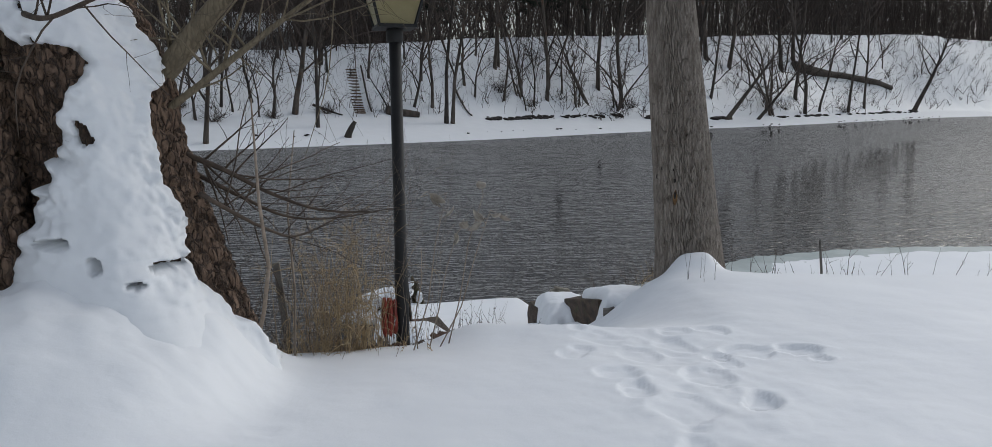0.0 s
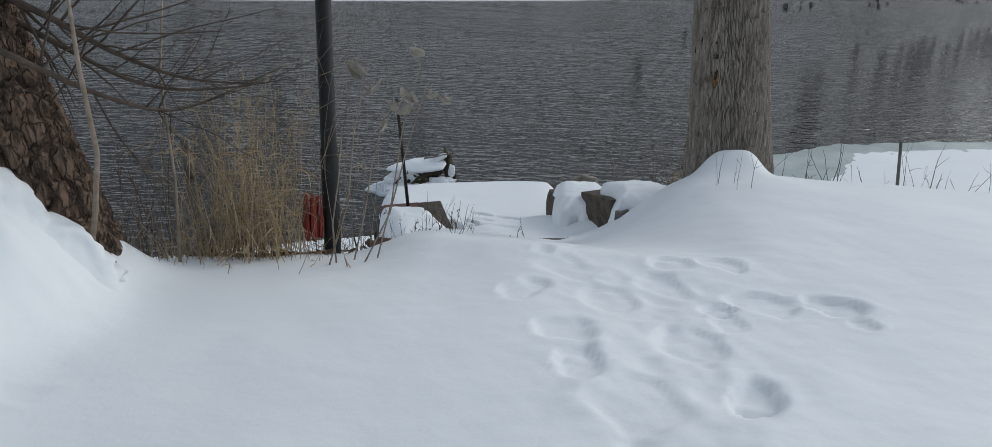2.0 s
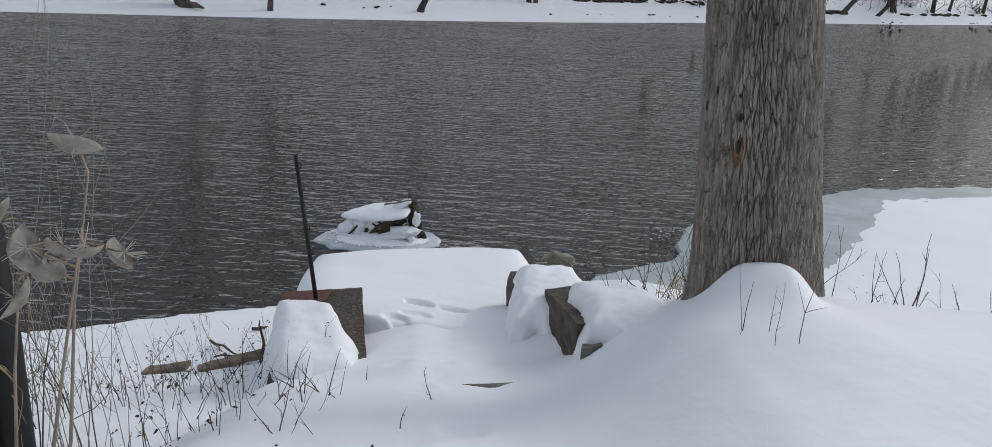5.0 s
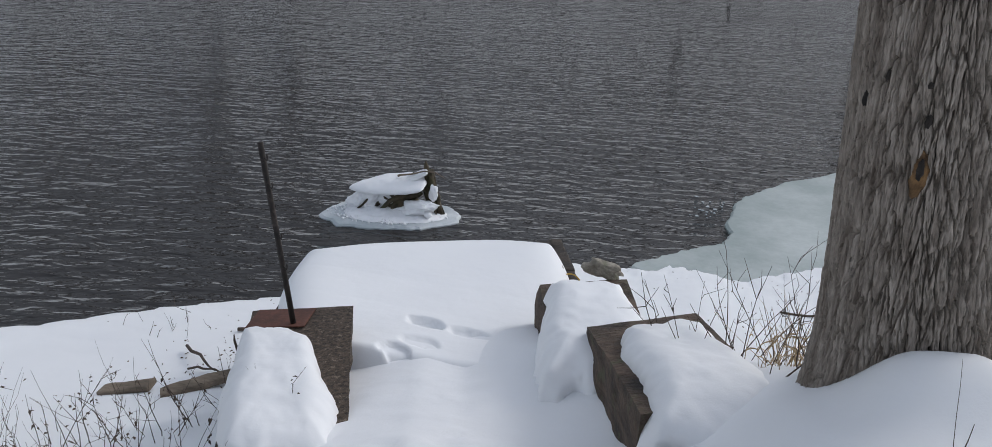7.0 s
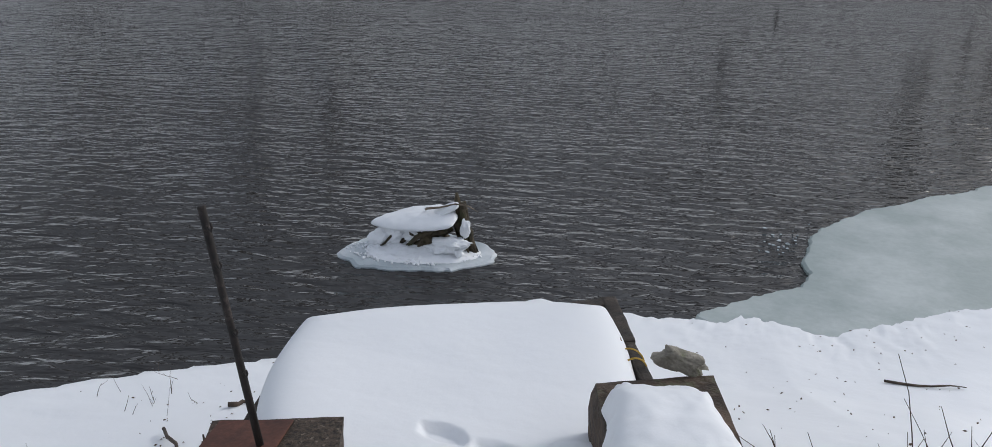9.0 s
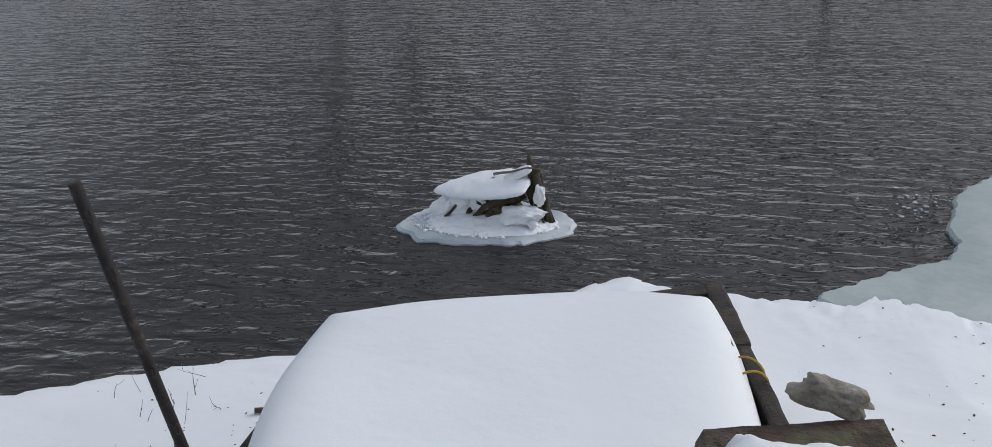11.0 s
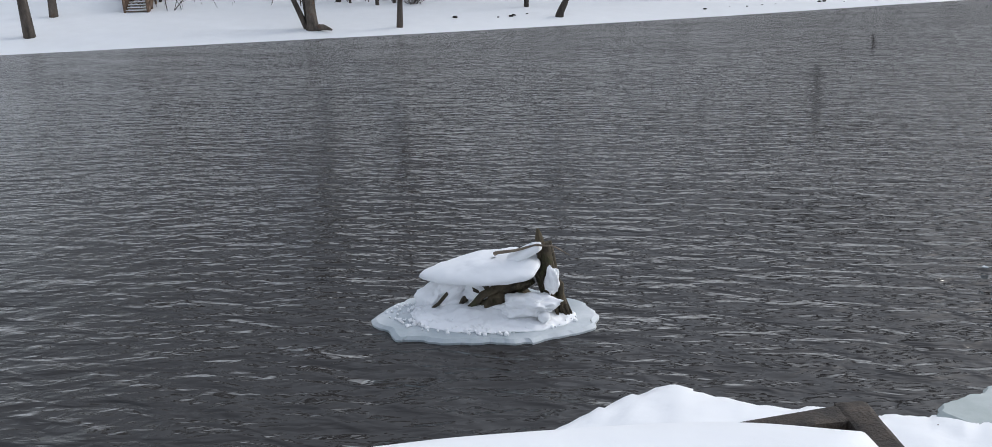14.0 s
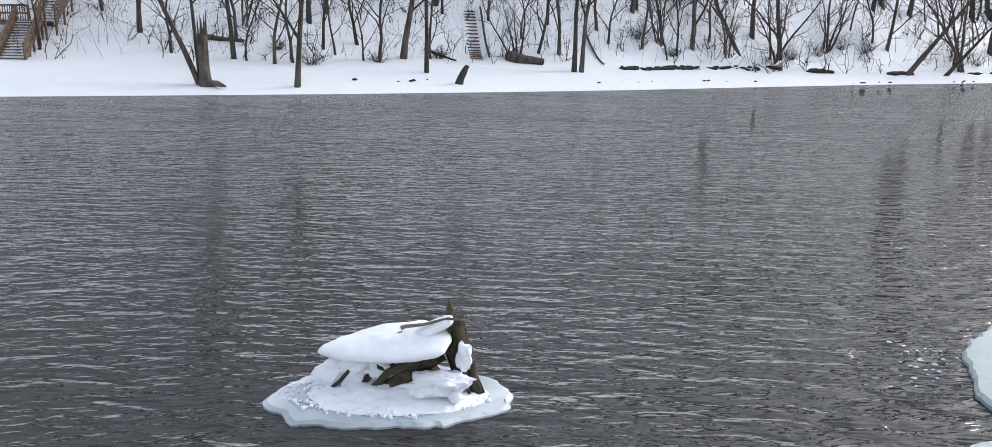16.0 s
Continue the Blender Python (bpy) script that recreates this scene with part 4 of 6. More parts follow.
heap("snow_mound", [(-1.16, 9.14), (-0.62, 9.12), (0.20, 7.92), (-0.40, 7.66)], (1.54, 1.60, 1.64, 1.66), 0.17, "rounded cap of snow on the low block", 3, power=0.36, sag=0.25)
heap("snow_mound", [(0.46, 10.04), (1.00, 10.22), (1.40, 8.72), (0.76, 8.6)], (1.70, 1.72, 1.90, 1.84), 0.16, "rounded cap of snow on the lower block", 5, power=0.36, sag=0.22)
heap("snow_mound", [(1.04, 8.92), (1.44, 9.18), (1.96, 7.95), (1.34, 7.76)], (2.04, 2.0, 2.30, 2.27), 0.17, "rounded cap of snow on the upper block", 7, sag=0.11)

plank = thing("plank", "edge of a grey plank step showing through snow", "plank")
part("board", between((0.42, 7.36, ground_z(0.42, 7.36) - 0.115), (1.12, 7.74, ground_z(1.12, 7.74) - 0.09), 0.05, 0.13, 0.006, 0.006, 4, 6), GREY_WOOD, plank)
stub = thing("wooden_stub", "short grey rail stub standing in snow", "post")
part("post", between((1.37, 7.80, 1.9), (1.37, 7.80, ground_z(1.37, 7.80) + 0.055), 0.055, 0.06, 0.012, 0.01, 6, 3, (0, 1, 0)), GREY_WOOD, stub)
part("rail", between((1.36, 7.79, ground_z(1.37, 7.80) + 0.04), (1.44, 7.82, ground_z(1.37, 7.80) + 0.06), 0.032, 0.032, 0.01, 0.01, 7, 3), GREY_WOOD, stub)

dock = thing("dock", "low timber dock edged with dark beams, under deep snow", "dock")
part("back_beam", between((-1.66, 10.74, 1.02), (0.15, 12.16, 1.03), 0.13, 0.20, 0.02, 0.016, 1, 10), WET_WOOD, dock)
part("right_beam", between((0.12, 12.22, 1.03), (0.40, 11.52, 1.07), 0.12, 0.20, 0.02, 0.018, 2, 8), WET_WOOD, dock)
part("right_beam", between((0.39, 11.56, 1.07), (0.74, 10.75, 1.10), 0.075, 0.16, 0.02, 0.014, 3, 8), WET_WOOD, dock)
part("left_beam", between((-1.60, 10.75, 1.05), (-1.25, 9.5, 1.10), 0.14, 0.18, 0.02, 0.014, 4, 8), WET_WOOD, dock)
for k in range(9):
    t = (k + 0.5) / 9
    a = Vector((-1.25, 9.6, 0)).lerp(Vector((-1.56, 10.66, 0)), t)
    b = Vector((0.62, 10.2, 0)).lerp(Vector((0.15, 11.9, 0)), t)
    a.z = b.z = 1.04
    part("deck_board", between(a, b, 0.14, 0.045, 0.005, 0.004, k, 4), GREY_WOOD, dock)
for x, y in ((-1.5, 10.62), (-0.6, 11.25), (0.16, 11.85), (0.58, 10.6), (-1.25, 9.75)):
    part("pile", tube([(x, y, -0.6), (x, y, 0.4), (x + 0.01, y, 1.05)], [0.09, 0.085, 0.08], 10), WET_WOOD, dock, "", True)
bm = between((0.24, 11.66, 1.19), (0.36, 11.36, 1.22), 0.05, 0.05, 0.015, 0.006, 9, 4)
part("bleached_splinter", bm, DRIFT, dock, "bleached strip of wood")

# snow blanket on the dock: a soft-edged slab
n = 110
U, V = np.meshgrid(np.linspace(-1, 1, n), np.linspace(-1, 1, n), indexing="ij")
u, v = (U * np.sqrt(1 - 0.26 * V * V) + 1) / 2, (V * np.sqrt(1 - 0.26 * U * U) + 1) / 2
BL, BR, FR, FL = (-1.97, 10.93), (0.31, 12.24), (1.06, 9.0), (-0.92, 9.05)
X = BL[0] * (1 - u) * v + BR[0] * u * v + FR[0] * u * (1 - v) + FL[0] * (1 - u) * (1 - v)
Y = BL[1] * (1 - u) * v + BR[1] * u * v + FR[1] * u * (1 - v) + FL[1] * (1 - u) * (1 - v)
r = np.maximum(np.abs(U), V)
top = (1 - r.clip(0) ** 9).clip(0) ** 0.5
level = np.interp(Y, [8.7, 9.1, 9.5, 10.0, 10.5, 11.2], [1.60, 1.56, 1.48, 1.40, 1.35, 1.33])
Z = level - 0.36 * (1 - top) + 0.02 * fbm(X * 1.5, Y * 1.5, 81, 2) - 0.25 * step(0.10, 0.0, v)
for px, py, dep, turn in ((-0.22, 9.80, 0.055, 1.2), (0.08, 9.76, 0.040, 1.5), (-0.12, 9.46, 0.025, 1.3), (-0.20, 9.26, 0.035, 1.0), (0.06, 9.10, 0.03, 1.3)):
    cs, sn = math.cos(turn), math.sin(turn)
    a, b = cs * (X - px) + sn * (Y - py), -sn * (X - px) + cs * (Y - py)
    Z = Z - dep * step(1.1, 0.75, np.sqrt((a / 0.075) ** 2 + (b / 0.14) ** 2) + 0.3 * fbm(X * 12, Y * 12, 4, 3))
blanket = part("snow_blanket", (np.stack([X, Y, Z], -1).reshape(-1, 3), grid_faces(n, n)[:, ::-1]), SNOW, None, "thick smooth blanket of snow on the dock", True)
tagged(blanket, "", "snow")

rope = thing("rope", "yellow rope looped round the dock beam", "rope")
for k in range(2):
    c, way = Vector((0.43 + 0.035 * k, 11.38 - 0.09 * k, 1.10)), Vector((0.28, -0.88, 0.05)).normalized()
    s1 = Vector((0, 0, 1))
    s2 = way.cross(s1).normalized()
    pts = [c + s1 * (0.12 * math.sin(a)) + s2 * (0.09 * math.cos(a)) + way * (0.09 * math.sin(a * 0.5 + k)) for a in [2 * math.pi * s / 24 for s in range(25)]]
    part("loop", tube(pts, [0.006] * 25, 6, False), YELLOW, rope, "", True)

rod = thing("steel_rod", "leaning dark steel rod with small hooks on a rusty plate", "rod")
r0, r1 = Vector((-0.825, 9.20, 1.57)), Vector((-0.905, 9.085, 2.725))
part("shaft", tube([r0, r0.lerp(r1, 0.5), r1], [0.017, 0.016, 0.016], 12), IRON, rod, "", True)
part("base_plate", moved(block((0.36, 0.24, 0.010), 0.003), Matrix.Translation((-0.94, 9.25, 1.582)) @ Matrix.Rotation(radians(-7.5), 4, "Y") @ Matrix.Rotation(radians(12), 4, "Z")), RUST, rod, "rusty steel plate")
for t in (0.35, 0.52, 0.78, 0.92):
    c = r0.lerp(r1, t)
    pts = [c + Vector((0.012, -0.012, 0.012)), c + Vector((0.035, -0.02, 0.0)), c + Vector((0.042, -0.022, 0.02)), c + Vector((0.036, -0.02, 0.035))]
    part("hook", tube(pts, [0.0045] * 4, 6), IRON, rod, "", True)


def rock(name, size, seed, material, label, m, category="stone", sub=4, rough=0.3):
    bm = bmesh.new()
    bmesh.ops.create_icosphere(bm, subdivisions=sub, radius=1)
    for v in bm.verts:
        p = v.co.copy()
        k = 1 + rough * noise.fractal(p * 1.3 + Vector((seed, 0, 0)), 1.0, 2.0, 4) + 0.10 * noise.noise(p * 5 + Vector((0, seed, 0)))
        q = Vector([math.copysign(abs(c) ** 0.8, c) for c in p]) * k
        v.co = Vector((q.x * size[0], q.y * size[1], q.z * size[2]))
    ob = part(name, moved(bm, m), material, None, label, True)
    return tagged(ob, "", category)


rubble = rock("stone", (0.112, 0.050, 0.050), 5, STONE, "long pale stone lying on the lower block's edge", Matrix.Translation((0.82, 10.32, 1.765)) @ Matrix.Rotation(radians(10), 4, "Z") @ Matrix.Rotation(radians(14), 4, "Y"), "stone", 4, 0.5)

# ---- ice along the shore and the stump in the river ----
def sheet(name, outline, z, thick, material, label, seed, rag=0.12, category="ice"):
    pts = [Vector((x, y)) for x, y in outline]
    for _ in range(2):
        pts = [q for a, b in zip(pts, pts[1:] + pts[:1]) for q in (a.lerp(b, 0.25), a.lerp(b, 0.75))]
    ring = []
    for a, b in zip(pts, pts[1:] + pts[:1]):
        n = max(2, int((b - a).length / 0.03))
        for k in range(n):
            p = a.lerp(b, k / n)
            ring.append(p + Vector((fbm(p.x * 2.2, p.y * 2.2, seed, 4), fbm(p.x * 2.2 + 9, p.y * 2.2, seed + 1, 4))) * rag + Vector((fbm(p.x * 8, p.y * 8, seed + 2, 3), fbm(p.x * 8 + 4, p.y * 8, seed + 3, 3))) * rag * 0.45)
    bm = bmesh.new()
    low = [bm.verts.new((p.x, p.y, z - thick)) for p in ring]
    mid = [bm.verts.new((p.x, p.y, z - thick * 0.3)) for p in ring]
    c = sum(ring, Vector((0, 0))) / len(ring)
    hi = [bm.verts.new((*(p + (c - p).normalized() * min(0.04, thick)), z)) for p in ring]
    for lo, up in ((low, mid), (mid, hi)):
        for k in range(len(ring)):
            bm.faces.new((lo[k], lo[(k + 1) % len(ring)], up[(k + 1) % len(ring)], up[k]))
    bmesh.ops.triangulate(bm, faces=[bm.faces.new(hi)])
    ob = part(name, bm, material, None, label)
    return tagged(ob, "", category)


ice = sheet("ice_sheet", [(0.4, 14.2), (1.2, 14.95), (1.85, 15.7), (1.78, 16.3), (1.85, 17.4), (2.6, 18.7), (3.9, 19.9), (4.9, 21.3), (6.6, 22.3), (9.1, 23.5), (12.1, 24.1), (14, 24.4), (10, 22.5), (7.2, 20.5), (5.4, 18), (3.8, 15.7), (2.2, 13.9)], 0.055, 0.08, ICE, "grey-green shelf of river ice along the bank", 5)
tagged(ice, "", "", "", "structure")

sheet("ice_collar", [(-3.60, 14.50), (-3.28, 14.24), (-2.95, 14.18), (-2.60, 14.29), (-2.2, 14.46), (-1.97, 14.55), (-1.79, 14.78), (-1.76, 15.10), (-1.98, 15.38), (-2.5, 15.6), (-3.0, 15.45), (-3.52, 14.95)], 0.038, 0.07, ROCK_ICE, "collar of grey ice round the stump in the river", 15, 0.10)
stump = thing("stump", "dark mossy stump in the river, draped with snow and ice", "tree stump")


def lump(size, seed, m, rough=0.35, sub=4, stretch=1.0):
    bm = bmesh.new()
    bmesh.ops.create_icosphere(bm, subdivisions=sub, radius=1)
    for v in bm.verts:
        p = v.co.copy()
        k = 1 + rough * noise.fractal(Vector((p.x * 1.7, p.y * 1.7, p.z * 1.7 / stretch)) + Vector((seed, 0, 0)), 1.0, 2.0, 5)
        v.co = Vector((p.x * k * size[0], p.y * k * size[1], p.z * k * size[2]))
    return moved(bm, m)


T3 = Matrix.Translation
ROLL = Matrix.Rotation


def roots(seed, a, b, count, r, spread, name="root", label=""):
    """A twisted bundle of root strands from a to b."""
    rng = random.Random(seed)
    for k in range(count):
        o = Vector((rng.gauss(0, spread), rng.gauss(0, spread), rng.gauss(0, spread * 0.6)))
        p, q = Vector(a) + o, Vector(b) + o * 0.5 + Vector((rng.gauss(0, spread * 0.5), rng.gauss(0, spread * 0.5), 0))
        m = p.lerp(q, 0.5) + Vector((rng.gauss(0, 0.03), rng.gauss(0, 0.03), rng.gauss(0.02, 0.03)))
        w = r * (0.6 + 0.8 * rng.random())
        part(name, tube([p, p.lerp(m, 0.5), m, m.lerp(q, 0.5), q], [w, w * 1.1, w, w * 0.8, w * 0.4], 6), MOSS_WOOD, stump, label, True)


part("root_mass", lump((0.24, 0.24, 0.20), 3, T3((-2.60, 15.05, 0.14)) @ ROLL(radians(-35), 4, "Y"), 0.5), MOSS_WOOD, stump, "", True)
roots(5, (-2.42, 14.98, 0.34), (-2.85, 14.86, 0.02), 16, 0.028, 0.05)
roots(9, (-2.95, 14.86, 0.20), (-3.16, 14.78, 0.03), 9, 0.013, 0.03)
roots(6, (-2.75, 15.0, 0.25), (-3.22, 14.82, 0.05), 8, 0.024, 0.03)
roots(7, (-2.22, 15.1, 0.42), (-1.98, 15.02, 0.03), 12, 0.03, 0.04)
roots(8, (-2.22, 15.10, 0.59), (-2.15, 15.08, 0.08), 16, 0.030, 0.032, "snag_strand", "mossy upright snag wood")
part("snag_tip", tube([(-2.23, 15.1, 0.54), (-2.255, 15.1, 0.66), (-2.265, 15.1, 0.745)], [0.05, 0.036, 0.012], 7), MOSS_WOOD, stump, "", True)
part("branch", tube([(-2.60, 14.95, 0.535), (-2.57, 14.95, 0.55), (-2.42, 14.96, 0.58), (-2.24, 15.0, 0.635), (-2.08, 15.0, 0.635), (-1.95, 15.0, 0.575)], [0.018, 0.017, 0.013, 0.011, 0.008, 0.003], 6), DRIFT, stump, "", True)
part("twig", tube([(-2.12, 15.02, 0.642), (-2.09, 15.0, 0.60), (-2.11, 14.98, 0.57)], [0.008, 0.006, 0.003], 5), DRIFT, stump, "", True)


def isle_snow(bm, label):
    return tagged(part("snow_lump", bm, SNOW, None, label, True), "", "snow", "snow lumps on the stump")


def plate(outline, apex, base, rise, rim, seed, power=1.7, nr=26, na=110):
    """A slab of snow: thin ragged rim round an outline, a flat underside, a top that climbs to the apex."""
    ring = [Vector(p) for p in outline]
    for _ in range(2):
        ring = [q for a, b in zip(ring, ring[1:] + ring[:1]) for q in (a.lerp(b, 0.22), a.lerp(b, 0.78))]
    t = np.linspace(0, len(ring), na, endpoint=False)
    xs, ys = np.array([p.x for p in ring] + [ring[0].x]), np.array([p.y for p in ring] + [ring[0].y])
    ox, oy = np.interp(t, np.arange(len(xs)), xs), np.interp(t, np.arange(len(ys)), ys)
    rows = []
    for k in range(nr):
        r = (k + 1) / nr
        w = 0.03 * r**3
        x = apex[0] + (ox - apex[0]) * r
        y = apex[1] + (oy - apex[1]) * r
        x, y = x + w * fbm(x * 9, y * 9, seed, 4), y + w * fbm(x * 9 + 5, y * 9, seed + 1, 4)
        z = base(x, y) + rim * (1 - r**14) ** 0.5 + rise * (1 - r**power) + 0.016 * fbm(x * 6, y * 6, seed + 2, 4)
        rows.append(np.stack([x, y, z], -1))
    for r, dip in ((0.97, 0.35), (0.8, 0.5), (0.3, 0.5)):
        x, y = apex[0] + (ox - apex[0]) * r, apex[1] + (oy - apex[1]) * r
        rows.append(np.stack([x, y, base(x, y) - rim * dip + 0.012 * fbm(x * 7, y * 7, seed + 4, 3)], -1))
    return np.concatenate(rows), grid_faces(len(rows), na, True)


cap = part("snow_slab", plate([(-3.34, 14.84), (-3.02, 14.72), (-2.62, 14.69), (-2.26, 14.74), (-2.18, 14.82), (-2.22, 15.06), (-2.40, 15.26), (-2.75, 15.26), (-3.08, 15.08)], (-2.62, 14.98), lambda x, y: 0.352 + 0.125 * (x + 2.7) + 0.22 * (y - 14.75), 0.050, 0.032, 61, 1.8), SNOW, None, "overhanging slab of snow on the stump", True)
tagged(cap, "", "snow")
isle_snow(plate([(-2.64, 14.98), (-2.5, 14.93), (-2.34, 14.93), (-2.22, 14.97), (-2.20, 15.07), (-2.32, 15.12), (-2.52, 15.10)], (-2.29, 15.03), lambda x, y: 0.505 + 0.42 * (x + 2.42) + 0.2 * (y - 15.0), 0.03, 0.035, 67, 1.6, 14, 60), "snow caught on the stump's branch")
isle_snow(lump((0.27, 0.14, 0.14), 21, T3((-3.10, 14.88, 0.13)) @ ROLL(radians(-38), 4, "Y"), 0.40, 5), "lump of snow frozen to the stump")
isle_snow(lump((0.24, 0.10, 0.16), 22, T3((-2.80, 14.92, 0.25)), 0.35, 5), "lump of snow frozen to the stump")
isle_snow(lump((0.26, 0.13, 0.09), 23, T3((-2.28, 14.84, 0.16)) @ ROLL(radians(-10), 4, "Y"), 0.40, 5), "lump of snow frozen to the stump")
isle_snow(lump((0.055, 0.05, 0.12), 24, T3((-2.09, 14.95, 0.36)), 0.35, 4), "upright lump of ice on the stump")
isle_snow(lump((0.05, 0.05, 0.05), 25, T3((-2.10, 14.78, 0.11)), 0.25, 3), "small lump of snow by the stump")
slush = part("slush", plate([(-3.32, 14.66), (-3.0, 14.40), (-2.6, 14.42), (-2.2, 14.58), (-1.97, 14.74), (-1.88, 15.02), (-2.1, 15.28), (-2.6, 15.4), (-3.12, 15.22)], (-2.6, 14.9), lambda x, y: 0.036 + 0.022 * fbm(x * 14, y * 14, 91, 4), 0.075, 0.010, 63, 1.4, 46, 190), SNOW, None, "frozen white slush heaped on the ice collar", True)
tagged(slush, "", "snow", "", "stuff")
rng = random.Random(77)
crumbs = []
for k in range(420):
    a, rr = rng.random() * 2 * math.pi, math.sqrt(rng.random())
    x, y = -2.68 + 0.78 * rr * math.cos(a) * (1 + 0.1 * math.sin(3 * a)), 14.72 + 0.34 * rr * math.sin(a) + 0.16 * rr * math.cos(a)
    bm2 = bmesh.new()
    bmesh.ops.create_icosphere(bm2, subdivisions=1, radius=0.006 + 0.017 * rng.random())
    for v in bm2.verts:
        v.co = v.co * rng.uniform(0.7, 1.2) + Vector((x, y, 0.045 + 0.03 * rng.random() * (1 - rr)))
    crumbs.append(([tuple(v.co) for v in bm2.verts], [tuple(v.index for v in f.verts) for f in bm2.faces]))
    bm2.free()
tagged(part("snow_crumbs", joined(crumbs), SNOW, None, "granular frozen slush round the stump", True), "", "snow", "", "stuff")

# ---- brush, weeds and driftwood on the near bank ----
def stems(name, seed, count, area, height, radius, material, label, category, lean=0.15, fork=3, group="", bend=0.2, curls=0):
    """A clump of dry stems rooted in the snow; area: x, y, spread x, spread y."""
    rng = random.Random(seed)
    out = []
    for k in range(count):
        x, y = area[0] + rng.gauss(0, area[2]), area[1] + rng.gauss(0, area[3])
        z = ground_z(x, y) - 0.04
        h = height * (0.45 + 0.75 * rng.random())
        d = Vector((rng.gauss(0, lean), rng.gauss(0, lean), 1)).normalized()
        pts, p = [Vector((x, y, z))], Vector((x, y, z))
        for s in range(6):
            d = (d + Vector((rng.gauss(0, bend), rng.gauss(0, bend), rng.gauss(0, bend * 0.4))) * 0.4).normalized()
            p = p + d * h / 6
            pts.append(p.copy())
        r = radius * (0.6 + 0.7 * rng.random())
        out.append(tube(pts, [r * (1 - 0.12 * s) for s in range(7)], 4, False))
        for _ in range(rng.randint(0, fork)):
            i = rng.randint(2, 5)
            q, w = pts[i], (d + Vector((rng.gauss(0, 0.7), rng.gauss(0, 0.7), rng.gauss(0.2, 0.4)))).normalized()
            l2 = h * (0.12 + 0.25 * rng.random())
            out.append(tube([q, q + w * l2 * 0.5, q + (w + Vector((rng.gauss(0, 0.25), rng.gauss(0, 0.25), 0.1))) * l2], [r * 0.6, r * 0.5, r * 0.25], 3, False))
            for _ in range(rng.randint(0, curls)):
                t, s, a = q.lerp(q + w * l2, rng.uniform(0.3, 1)), rng.uniform(0.008, 0.018), rng.random() * 6.28
                e = Vector((math.cos(a), math.sin(a), rng.uniform(-1, 0.4))) * s
                g = Vector((-math.sin(a), math.cos(a), rng.uniform(-0.5, 0.5))) * s * 0.5
                out.append(([tuple(t), tuple(t + e * 0.6 + g), tuple(t + e * 1.4 - Vector((0, 0, s * 0.5))), tuple(t + e * 0.6 - g), tuple(t + e * 0.7 + Vector((0, 0, s * 0.3)))], [(0, 1, 4), (1, 2, 4), (2, 3, 4), (3, 0, 4)]))
    ob = part(name, joined(out), material, None, label, True)
    return tagged(ob, "", category, group, "stuff")


def reeds(name, seed, count, area, height, radius, material, label, droop=0.5, tuft=True, spread=0.12):
    """Dry reed grass: thin stalks that arch over at the top, with curled blades and wispy heads."""
    rng = random.Random(seed)
    out = []
    for k in range(count):
        x, y = area[0] + rng.gauss(0, area[2]), area[1] + rng.gauss(0, area[3])
        p = Vector((x, y, ground_z(x, y) - 0.04))
        h = height * rng.uniform(0.45, 1.1)
        a = rng.random() * 2 * math.pi
        fall = Vector((math.cos(a), math.sin(a), 0))
        d = Vector((rng.gauss(0, spread), rng.gauss(0, spread), 1)).normalized()
        pts = [p.copy()]
        bow = droop * rng.uniform(0.1, 1.0) ** 2
        for s in range(8):
            d = (d + fall * bow * (s / 8) ** 2 * 0.9 - Vector((0, 0, bow * (s / 8) ** 3)) + Vector((rng.gauss(0, 0.05), rng.gauss(0, 0.05), 0))).normalized()
            p = p + d * h / 8
            pts.append(p.copy())
        r = radius * rng.uniform(0.6, 1.3)
        out.append(tube(pts, [r * (1 - 0.09 * s) for s in range(9)], 4, False))
        for _ in range(rng.randint(0, 2)):
            i = rng.randint(1, 5)
            q, w = pts[i].copy(), Vector((rng.gauss(0, 1), rng.gauss(0, 1), rng.uniform(0.3, 1.2))).normalized()
            blade = [q.copy()]
            for s in range(4):
                w = (w + Vector((rng.gauss(0, 0.2), rng.gauss(0, 0.2), -0.45))).normalized()
                q = q + w * h * 0.07
                blade.append(q.copy())
            out.append(tube(blade, [r * 1.3, r * 1.5, r * 1.2, r * 0.8, r * 0.3], 3, False))
        if tuft and rng.random() < 0.45:
            for _ in range(7):
                w = (d + Vector((rng.gauss(0, 0.5), rng.gauss(0, 0.5), rng.gauss(-0.1, 0.4)))).normalized()
                q = pts[rng.randint(6, 8)]
                out.append(tube([q, q + w * 0.05, q + w * 0.085 - Vector((0, 0, 0.02))], [r * 0.5, r * 0.45, r * 0.2], 3, False))
    ob = part(name, joined(out), material, None, label, True)
    return tagged(ob, "", "grass", "", "stuff")


reeds("dry_grass", 2, 55, (-0.42, 5.52, 0.15, 0.10), 0.95, 0.0022, DRY_GRASS, "tall tawny dry grass beside the lamp post", 0.55)
reeds("dry_grass", 21, 55, (-0.48, 5.60, 0.15, 0.12), 0.75, 0.0020, DRY_STEM, "pale dry grass beside the lamp post", 0.6)
reeds("dry_grass", 22, 42, (-0.34, 5.62, 0.13, 0.10), 0.60, 0.0020, DRY_GRASS, "tawny dry grass beside the lamp post", 0.7)
reeds("dry_grass", 4, 90, (-0.5, 5.36, 0.35, 0.10), 0.26, 0.0020, DRY_GRASS, "short dry grass in snow", 0.8, False, 0.35)
